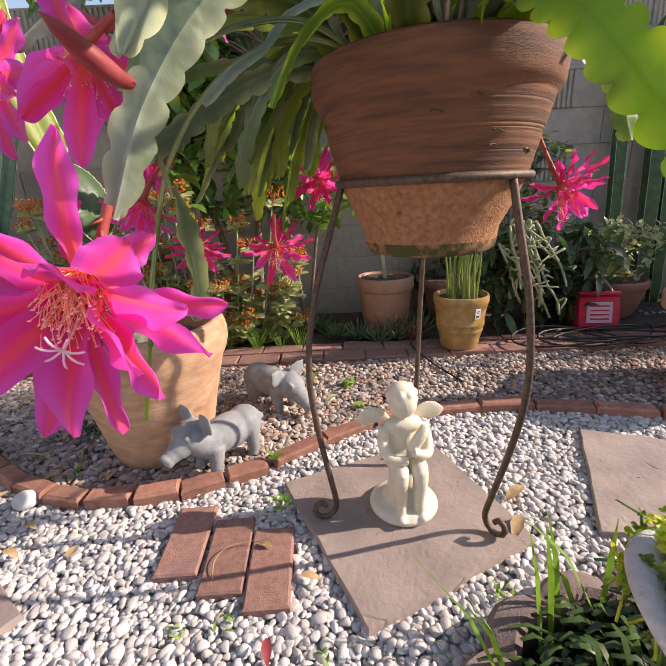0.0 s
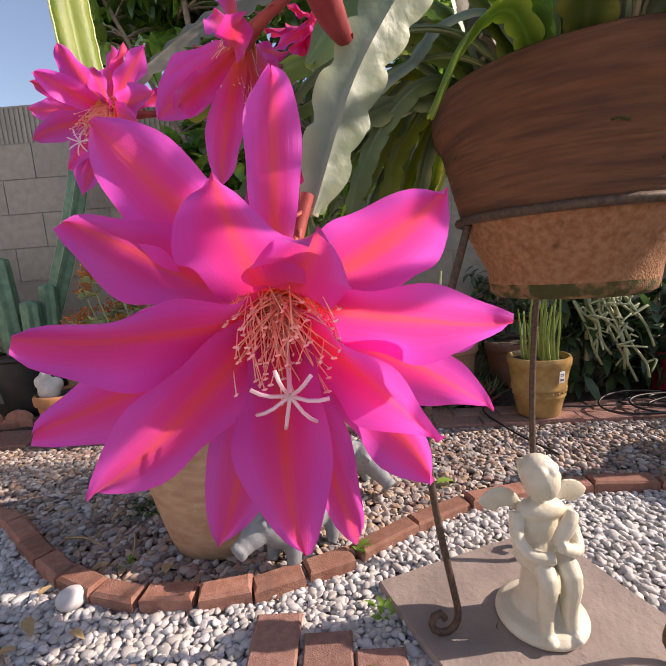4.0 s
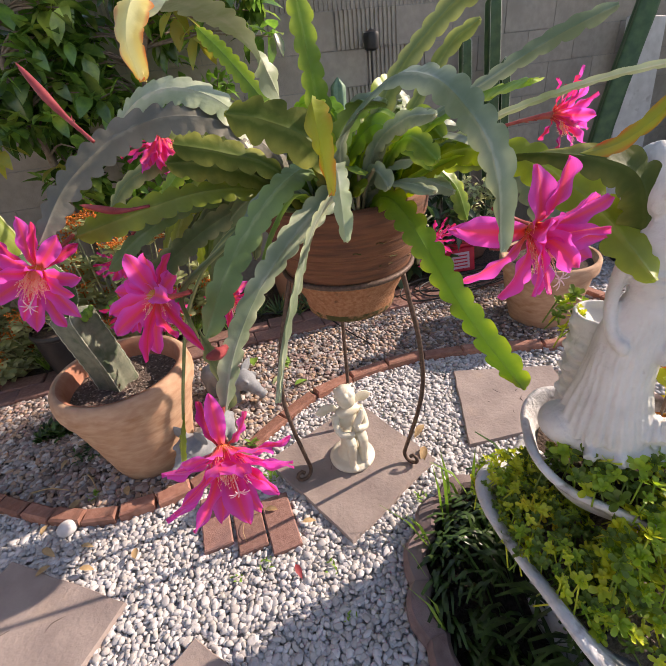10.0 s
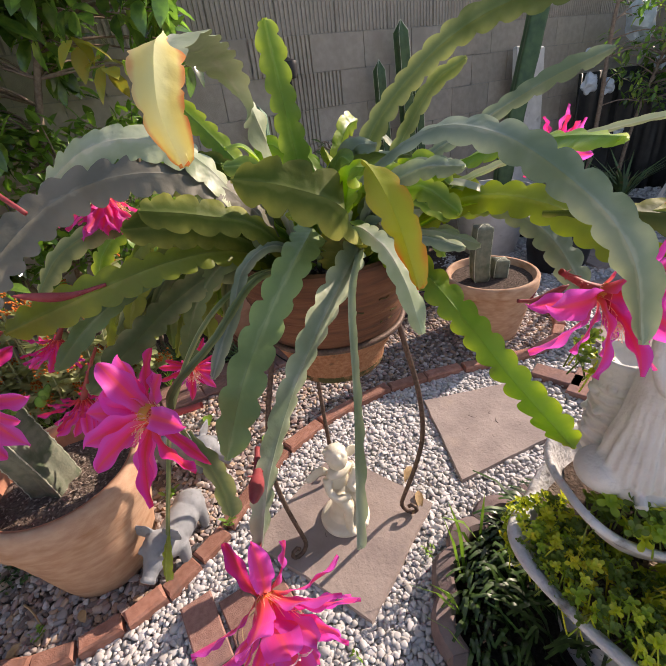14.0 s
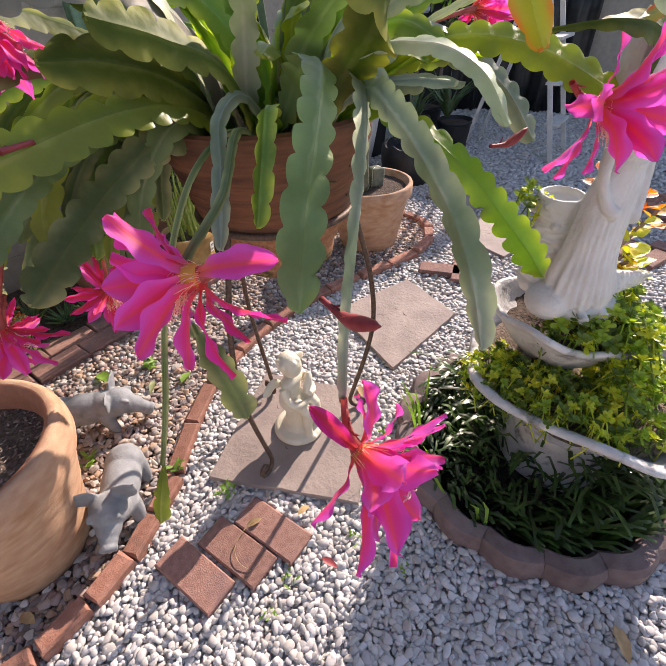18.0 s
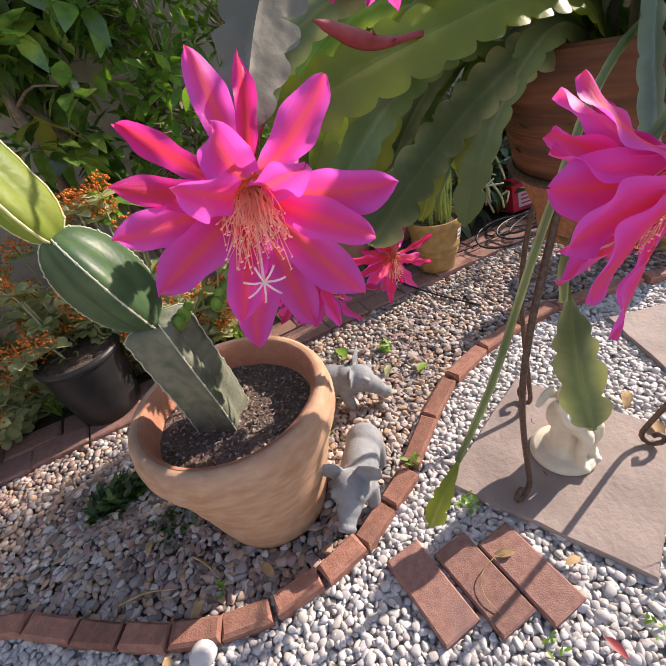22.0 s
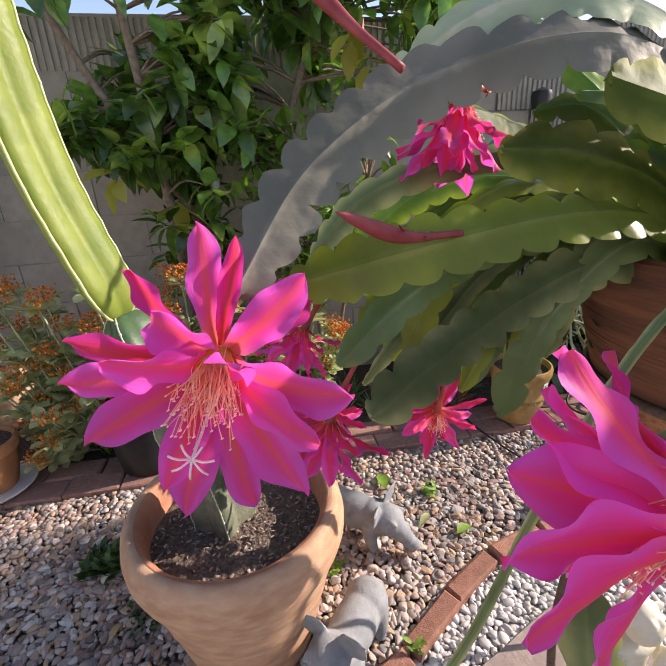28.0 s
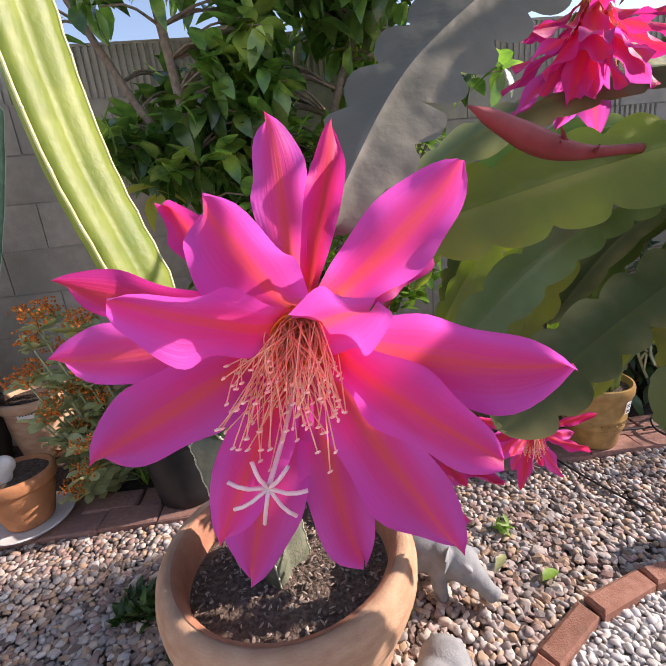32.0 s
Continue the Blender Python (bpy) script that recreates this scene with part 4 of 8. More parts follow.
small = pot("terracotta_pot", (-1.56, 1.93, 0.045), pot_profile(0.075, 0.105, 0.20, 0.05, 0.012, 0.012), mat("orange_clay", (0.36, 0.15, 0.065), (0.45, 0.20, 0.09), 20, 0.75, 0.3, 160), "small orange terracotta pot on a white saucer", (0.098, 0.185))
solid("saucer", lathe(Mesh(), [(0.001, 0), (0.115, 0), (0.135, 0.018), (0.14, 0.02), (0.138, 0.023), (0.128, 0.02), (0.11, 0.009), (0.001, 0.009)], 48), M_SAUCER,
      "round white glazed saucer on the brick border", "saucer", at=Matrix.Translation((-1.56, 1.93, 0.034)))
rock = Mesh()
for i, (x, y, z, r) in enumerate(((0, 0, 0.03, 0.05), (0.03, 0.01, 0.06, 0.035), (-0.03, 0.0, 0.07, 0.036), (-0.01, 0.0, 0.1, 0.03))):
    ball(rock, (x, y, z), (r, r * 0.8, r * 1.1), (20 * i, 35 * i, 0), 2)
merged(solid("quartz_lump", rock, M_QUARTZ, "lump of pale quartz rock lying in a small pot", "rock", at=Matrix.Translation((-1.60, 1.90, 0.225))), 0.006, 1)
pk = thing("stone_planter", "fluted white stone pot in the shade by the wall", "pot", at=Matrix.Translation((2.38, 2.3, 0)))
part("body", lathe(Mesh(), pot_profile(0.2, 0.28, 0.48, 0.08, 0.02, 0.02), 48), M_WEATHERED, pk)
part("soil", soil_disc(0.265, 0.43), M_SOIL, pk)


# ---- statues ----
def pig(at, turn, label, nose_down):
    mb = Mesh()
    ball(mb, (0, 0, 0.095), (0.108, 0.052, 0.056))
    ball(mb, (-0.065, 0, 0.096), (0.055, 0.054, 0.057))
    ball(mb, (0.065, 0, 0.098), (0.055, 0.05, 0.052))
    d = nose_down
    hx, hz = 0.110, 0.146 - d
    fall = 0.010 + d * 0.5
    ball(mb, (0.088, 0, 0.118 - d * 0.5), (0.05, 0.046, 0.046), (0, 10, 0))
    ball(mb, (hx, 0, hz), (0.050, 0.048, 0.047), (0, 15, 0))
    ball(mb, (hx + 0.034, 0, hz - 0.012 - fall * 0.4), (0.040, 0.032, 0.031), (0, 18, 0))
    tube(mb, [(hx + 0.04, 0, hz - 0.014 - fall * 0.5), (hx + 0.090, 0, hz - 0.018 - fall * 1.6)], lambda s: 0.027 - 0.009 * s + 0.0014 * math.sin(26 * s) + (0.0035 if s > 0.82 else 0), 14, n=18)
    for side in (1, -1):
        # a cupped ear: a curved leaf with a pointed tip
        for q in range(9):
            u = q / 8
            w = 0.034 * math.sin(math.pi * min(1, 0.22 + 0.78 * u)) ** 0.8 + 0.003
            ball(mb, (hx - 0.022 + 0.012 * u, side * (0.032 + 0.046 * u), hz + 0.026 + 0.042 * u), (0.0065 - 0.002 * u, w, 0.010), (side * -46, 0, 0), 2)
        ball(mb, (hx + 0.030, side * 0.033, hz + 0.014), (0.009, 0.007, 0.008))
        ball(mb, (hx + 0.032, side * 0.034, hz + 0.023), (0.014, 0.007, 0.0045), (0, 25, 0), 2)
        for x, fx in ((0.062, 0.075), (-0.066, -0.062)):
            tube(mb, [(x, side * 0.03, 0.085), (x + (fx - x) * 0.4, side * 0.036, 0.045), (fx, side * 0.037, 0.012), (fx + 0.006, side * 0.037, 0.0)], lambda s: 0.027 - 0.013 * s, 12, n=8)
    tube(mb, [(-0.115, 0, 0.11), (-0.128, 0.01, 0.10), (-0.124, 0.016, 0.088)], 0.0055, 6, n=6)
    ob = solid("pig_statue", mb, M_PIG, label, "statue", "garden pigs", at=pose(*at, 0, 0, turn))
    return merged(ob, 0.0042, 3)


pig((-0.350, 1.098, 0.012), 230, "grey stone-like pig statue standing on pebbles by the brick edging", 0.008)
pig((-0.27, 1.45, 0.012), 322, "grey stone-like pig statue with its snout down in the gravel", 0.045)

ch = Mesh()
lathe(ch, [(0.001, 0), (0.078, 0), (0.083, 0.006), (0.083, 0.013), (0.074, 0.022), (0.052, 0.030), (0.040, 0.05), (0.037, 0.09), (0.034, 0.115), (0.001, 0.12)], 36)
ball(ch, (0, 0.012, 0.135), (0.046, 0.042, 0.045))
ball(ch, (0, 0.008, 0.195), (0.037, 0.028, 0.058))
ball(ch, (0, 0.003, 0.225), (0.046, 0.026, 0.022))
ball(ch, (-0.004, -0.004, 0.285), (0.033, 0.033, 0.038))
ball(ch, (-0.004, 0.006, 0.297), (0.035, 0.034, 0.034))
for k in range(11):
    a = k * 0.63
    ball(ch, (-0.004 + 0.028 * math.cos(a), 0.004 + 0.026 * math.sin(a), 0.302 + 0.008 * math.sin(3 * a)), (0.011, 0.011, 0.012), sub=2)
for s in (1, -1):
    tube(ch, [(s * 0.022, 0.0, 0.135), (s * 0.023, -0.045, 0.138), (s * 0.022, -0.058, 0.115), (s * 0.022, -0.052, 0.06), (s * 0.024, -0.058, 0.022)], lambda q: 0.0225 - 0.010 * q, 12, n=12)
    ball(ch, (s * 0.025, -0.066, 0.018), (0.012, 0.02, 0.009))
    tube(ch, [(s * 0.045, 0.005, 0.222), (s * 0.053, -0.012, 0.185), (s * 0.043, -0.04, 0.165), (s * 0.005, -0.052, 0.172 + 0.01 * s)], lambda q: 0.0145 - 0.004 * q, 10, n=12)
    for k in range(6):
        ball(ch, (s * (0.042 + 0.009 * k), 0.030, 0.238 + 0.001 * k - 0.0035 * (k - 2) ** 2 * 0.4), (0.014, 0.005, 0.034 - 0.002 * k), (0, s * (35 + 5 * k), 0), 2)
tube(ch, [(0.005, -0.038, 0.178), (0.030, -0.036, 0.215), (0.042, -0.028, 0.232)], lambda q: 0.010 + 0.004 * math.sin(3 * q), 10, n=8)
merged(solid("cherub_statue", ch, M_CHERUB, "small cream cherub statue with wings sitting on a round base", "statue", at=pose(0.138, 0.862, 0.022, 0, 0, 8)), 0.0026, 1)

# statue planter: foot, wide shell bowl, upper shell, figure
def shell(mb, c, rx, ry, z_rim, depth, dip, turn, lobes, phase, square=1.0):
    """A fluted bowl with a thick rolled wavy rim. dip(a): how far the rim sinks at that bearing."""
    seg, prof = 90, [(0.30, -1.0), (0.52, -0.80), (0.74, -0.50), (0.88, -0.24), (0.965, -0.07), (1.03, -0.02), (1.055, 0.03), (1.04, 0.075), (1.0, 0.085), (0.965, 0.06), (0.93, -0.03), (0.82, -0.26), (0.60, -0.36), (0.02, -0.36)]
    verts, faces = [], []
    n = len(prof)
    ct, st = math.cos(turn), math.sin(turn)
    for s in range(seg):
        a = 2 * math.pi * s / seg
        lob = 1 + 0.05 * math.sin(lobes * a + phase)
        lift = 0.012 * math.sin(lobes * a + phase + 1) - dip(a + turn)
        for r, z in prof:
            k = max(0.0, min(1.0, (r - 0.3) / 0.7))
            q = 1 + (lob - 1) * k
            x, y = (side * r * q * math.copysign(abs(w) ** square, w) for side, w in ((rx, math.cos(a)), (ry, math.sin(a))))
            verts.append((c[0] + x * ct - y * st, c[1] + x * st + y * ct, z_rim + z * depth + lift * k))
    for s in range(seg):
        t = (s + 1) % seg
        for i in range(n - 1):
            faces.append((s * n + i, t * n + i, t * n + i + 1, s * n + i + 1))
    mb.add(verts, faces)


def bump_at(a, centre, width):
    d = (a - centre + math.pi) % (2 * math.pi) - math.pi
    return math.exp(-((d / width) ** 2))


PC = Vector((0.56, 0.17, 0.0))
planter = thing("shell_planter", "white-painted concrete planter of two stacked shells, flaking and cracked", "planter", at=Matrix.Translation(PC))
mb = lathe(Mesh(), [(0.001, 0), (0.17, 0), (0.17, 0.03), (0.15, 0.06), (0.14, 0.12), (0.15, 0.17), (0.17, 0.2), (0.001, 0.205)], 40, 0.03)
part("foot", mb, M_SHELL, planter)
mb = Mesh()
shell(mb, (0.015, 0.0), 0.285, 0.285, 0.352, 0.20, lambda a: 0.060 * bump_at(a, -1.95, 0.8) + 0.03 * bump_at(a, 2.0, 0.5) - 0.035 * bump_at(a, -0.95, 0.22), -0.12, 5, 0.6, 0.78)
part("lower_shell", mb, M_SHELL, planter, sharp=0)
mb = Mesh()
shell(mb, (0.0, 0.085), 0.185, 0.165, 0.515, 0.17, lambda a: 0.075 * bump_at(a, -1.6, 0.9), -0.5, 5, 2.0)
part("upper_shell", mb, M_SHELL, planter, sharp=0)
s1 = part("soil", soil_disc(0.258, 0.0, 0.02), M_DRY_SOIL, planter, "dry brown soil")
s1.matrix_basis = pose(0, 0, 0.316, 7, 0, 0)
s2 = part("soil", soil_disc(0.145, 0.485, 0.015), M_SOIL, planter, "dark damp soil")
s2.location = (0.0, 0.09, -0.015)

st = Mesh()
RINGS = [(0.015, 0.0, 0.083, 0.060), (0.05, 0.0, 0.087, 0.064), (0.10, 0.0, 0.087, 0.063), (0.15, 0.004, 0.083, 0.060), (0.20, 0.011, 0.077, 0.055), (0.25, 0.019, 0.073, 0.053), (0.285, 0.032, 0.065, 0.049),
         (0.315, 0.045, 0.056, 0.044), (0.328, 0.050, 0.051, 0.041), (0.34, 0.052, 0.049, 0.040), (0.365, 0.053, 0.050, 0.040), (0.395, 0.052, 0.053, 0.040), (0.42, 0.049, 0.056, 0.038),
         (0.437, 0.044, 0.047, 0.031), (0.449, 0.037, 0.030, 0.024), (0.462, 0.030, 0.018, 0.018), (0.49, 0.022, 0.016, 0.016)]
seg, vv, ff = 72, [], []
for z, cx, rx, ry in RINGS:
    loose = max(0.0, 1 - z / 0.31)
    for k in range(seg):
        a = 2 * math.pi * k / seg
        fold = 1 + loose * (0.10 * math.sin(9 * a + 7 * z) + 0.06 * math.sin(15 * a - 12 * z) + 0.05 * math.sin(4 * a + 16 * z))
        vv.append((cx + rx * fold * math.cos(a), ry * fold * math.sin(a), z))
for i in range(len(RINGS) - 1):
    ff += [(i * seg + k, i * seg + (k + 1) % seg, (i + 1) * seg + (k + 1) % seg, (i + 1) * seg + k) for k in range(seg)]
ff += [tuple(range(seg))[::-1], tuple((len(RINGS) - 1) * seg + k for k in range(seg))]
st.add(vv, ff)
for q in range(5):
    tube(st, [(0.050 + (0.052 + 0.001 * q) * math.cos(t * 0.35), (0.0415 + 0.001 * q) * math.sin(t * 0.35), 0.318 + 0.013 * q) for t in range(19)], 0.0034, 6)
for q in range(11):
    a = -2.6 + 0.23 * q
    tube(st, [(0.046 + 0.054 * math.cos(a), 0.043 * math.sin(a), 0.31), (0.018 + 0.076 * math.cos(a), 0.056 * math.sin(a), 0.22), (0.004 + 0.086 * math.cos(a + 0.1), 0.064 * math.sin(a + 0.1), 0.10), (0.09 * math.cos(a + 0.14), 0.066 * math.sin(a + 0.14), 0.03)], lambda u: 0.005 + 0.003 * u, 6, n=14)
ball(st, (0.025, -0.008, 0.500), (0.037, 0.038, 0.045), (-14, 12, 0))
ball(st, (0.012, 0.008, 0.512), (0.047, 0.042, 0.046))
ball(st, (-0.010, 0.010, 0.480), (0.032, 0.034, 0.036))
ball(st, (0.036, -0.043, 0.494), (0.006, 0.008, 0.009))
for q in range(13):
    a = -2.3 + 0.36 * q
    tube(st, [(0.014, -0.004, 0.556), (0.014 + 0.036 * math.cos(a), 0.006 + 0.036 * math.sin(a), 0.540), (0.010 + 0.047 * math.cos(a), 0.008 + 0.042 * math.sin(a), 0.505), (0.006 + 0.042 * math.cos(a), 0.010 + 0.036 * math.sin(a), 0.468 + (0.03 if -2 < a < -0.4 else 0))], 0.0062, 6, n=10)
tube(st, [(0.094, 0.0, 0.425), (0.110, -0.004, 0.37), (0.116, -0.010, 0.31), (0.108, -0.026, 0.255), (0.096, -0.036, 0.232)], lambda u: 0.0195 - 0.006 * u, 12, n=16)
ball(st, (0.092, -0.042, 0.226), (0.015, 0.013, 0.018))
tube(st, [(0.004, 0.0, 0.425), (-0.022, -0.006, 0.37), (-0.036, -0.016, 0.31), (-0.030, -0.042, 0.262), (-0.010, -0.056, 0.245)], lambda u: 0.0195 - 0.006 * u, 12, n=16)
ball(st, (-0.004, -0.058, 0.243), (0.015, 0.013, 0.015))
for sg in (-0.028, 0.028):
    tube(st, [(sg, -0.03, 0.06), (sg, -0.055, 0.018), (sg - 0.006, -0.085, 0.008)], lambda u: 0.017 - 0.004 * u, 10, n=8)
ball(st, (-0.075, 0.0, 0.022), (0.062, 0.055, 0.045))
ball(st, (0.02, 0.01, 0.006), (0.12, 0.09, 0.035))
for q in range(8):
    ball(st, (0.065 + 0.018 * q, -0.02 + 0.004 * q, 0.055 - 0.003 * q), (0.030, 0.034 - 0.002 * q, 0.026 - 0.001 * q), (10 * q, 20, 14 * q), 2)
for q in range(9):
    tube(st, [(0.07 + 0.016 * q, -0.055 + 0.005 * q, 0.05), (0.08 + 0.016 * q, -0.03, 0.088 - 0.003 * q), (0.09 + 0.016 * q, 0.01, 0.07 - 0.003 * q)], 0.0055, 6, n=8)
stump = Mesh()
lathe(stump, [(0.001, 0.0), (0.050, 0.0), (0.046, 0.08), (0.048, 0.17), (0.055, 0.235), (0.047, 0.24), (0.042, 0.225), (0.001, 0.21)], 24)
for q in range(9):
    tube(stump, [(0.050 * math.cos(t * 0.4), 0.050 * math.sin(t * 0.4), 0.02 + 0.025 * q + 0.003 * math.sin(t * 3.1 + q)) for t in range(17)], 0.0058, 6)
for q in range(26):
    a, z = q * 2.4, 0.02 + 0.008 * q
    ball(stump, (0.051 * math.cos(a), 0.051 * math.sin(a), z), (0.012, 0.012, 0.009), sub=2)
st.v = [(x - 0.05 * min(1, z / 0.42) - 0.02 * max(0, min(1, (z - 0.44) / 0.06)), y, z) for x, y, z in st.v]
st.v = [(x * (1 - 0.24 * min(1, max(0, (z - 0.05) / 0.1))), y * (1 - 0.2 * min(1, max(0, (z - 0.05) / 0.1))), z) for x, y, z in st.v]
st.add([(x - 0.046, y + 0.088, z + 0.005) for x, y, z in stump.v], stump.f)
merged(solid("garden_statue", st, M_STATUE, "white weathered statue of a standing draped figure, grey where paint flaked", "statue", at=pose(0.506, 0.250, 0.552, 0, 0, -39) @ Matrix.Diagonal((0.88, 0.95, 1.0, 1.0))), 0.0036, 1)


# ---- orchid cactus ----
plant = thing("orchid_cactus", "large orchid cactus with scalloped flat stems and magenta flowers", "plant", at=Matrix.Translation((POT_C.x, POT_C.y, 0.95)))
ROOT = Matrix.Translation((-POT_C.x, -POT_C.y, -0.95))
UP = Vector((0, 0, 1))


def blade(points, width, material, roll=(0, 0), lobes=0, neck=0.14, thick=0.0032, depth=0.40, label="", name="stem_blade", side=None, parent=None, tip=0.1):
    """A flat scalloped stem along a line. roll: degrees about its length at the root and at the tip, or three numbers: the way its face looks."""
    pts = curve(points, 60)
    length = sum((b - a).length for a, b in zip(pts, pts[1:]))
    lobes = lobes or max(4, int(length / 0.037))
    rows = min(170, lobes * 10 + 1)
    pts = curve(points, rows)
    amount = [[rnd(0.72, 1.2) for _ in range(lobes + 2)] for _ in range(2)]
    slip = [rnd(0, 0.15), rnd(0.42, 0.62)]
    out = (pts[-1] - pts[0])
    flat = Vector((out.x, out.y, 0))
    s0 = Vector(side) if side else (flat.normalized().cross(UP) if flat.length > 0.02 else Vector((1, 0, 0)))
    mb, verts, uvs, faces = Mesh(), [], [], []
    seed = rnd(0, 50)
    for i, q in enumerate(pts):
        u = i / (rows - 1)
        t = (pts[min(i + 1, rows - 1)] - pts[max(i - 1, 0)]).normalized()
        if len(roll) == 3:
            top = 1 - min(1, max(0, (u - 0.3) / 0.4))
            s = t.cross(Vector(roll).normalized() + Vector((0.30, 0.05, 0.55)) * top).normalized()
            ang = 0.14 * math.sin(u * 4 + seed)
        else:
            s = (s0 - t * s0.dot(t)).normalized()
            ang = radians(roll[0] + (roll[1] - roll[0]) * u) + 0.12 * math.sin(u * 5 + seed)
        nrm = s.cross(t)
        s, nrm = s * math.cos(ang) + nrm * math.sin(ang), nrm * math.cos(ang) - s * math.sin(ang)
        grow = min(1, max(0.13, (u / neck) ** 1.3 if u < neck else 1))
        end = 1 if u < 1 - tip else math.sqrt(max(0.0, 1 - ((u - 1 + tip) / tip) ** 2)) * 0.9 + 0.02
        body = width / 2 * grow * end * (0.92 + 0.08 * math.sin(u * 7 + seed))
        w = []
        for k in range(2):
            run = u * lobes + slip[k] + 0.18 * math.sin(u * 9 + seed + k)
            x = run % 1.0
            lobe = 1 - depth * grow * amount[k][int(run) % (lobes + 2)] * (1 - max(0.0, math.sin(math.pi * x ** 0.72)) ** 0.55)
            w.append(body * 1.08 * lobe)
        cup = 0.05 * width
        wave = 0.022 * width * math.sin(u * lobes * 2 * math.pi)
        th = thick * (0.5 + 0.5 * grow)
        e0, e1, h = w[0] / max(body, 1e-5), w[1] / max(body, 1e-5), body * 0.5
        prof = [(-w[0], -cup * e0 + wave, 0.0), (-h, -cup * 0.3, th * 0.55), (-0.0045 * grow, 0.0, th * 0.7), (0.0, 0.0015, th), (0.0045 * grow, 0.0, th * 0.7), (h, -cup * 0.3, th * 0.55),
                (w[1], -cup * e1 - wave, 0.0), (h, -cup * 0.3, -th * 0.55), (0.0, -0.001, -th), (-h, -cup * 0.3, -th * 0.55)]
        for k, (a, b, c) in enumerate(prof):
            verts.append(q + s * a + nrm * (b + c))
            uvs.append((0.5 + 0.5 * (a / max(body, 1e-5)) * 0.95, u))
    n = 10
    for i in range(rows - 1):
        for k in range(n):
            m = (k + 1) % n
            faces.append((i * n + k, i * n + m, (i + 1) * n + m, (i + 1) * n + k))
    faces += [tuple(range(n))[::-1], tuple((rows - 1) * n + k for k in range(n))]
    mb.add(verts, faces, uvs)
    ob = part(name, mb, material, parent or plant, label, sharp=38)
    ob.matrix_parent_inverse = Matrix.Identity(4)
    ob.matrix_basis = ROOT
    return ob


def C(*rows):
    return [tuple(r) for r in rows]


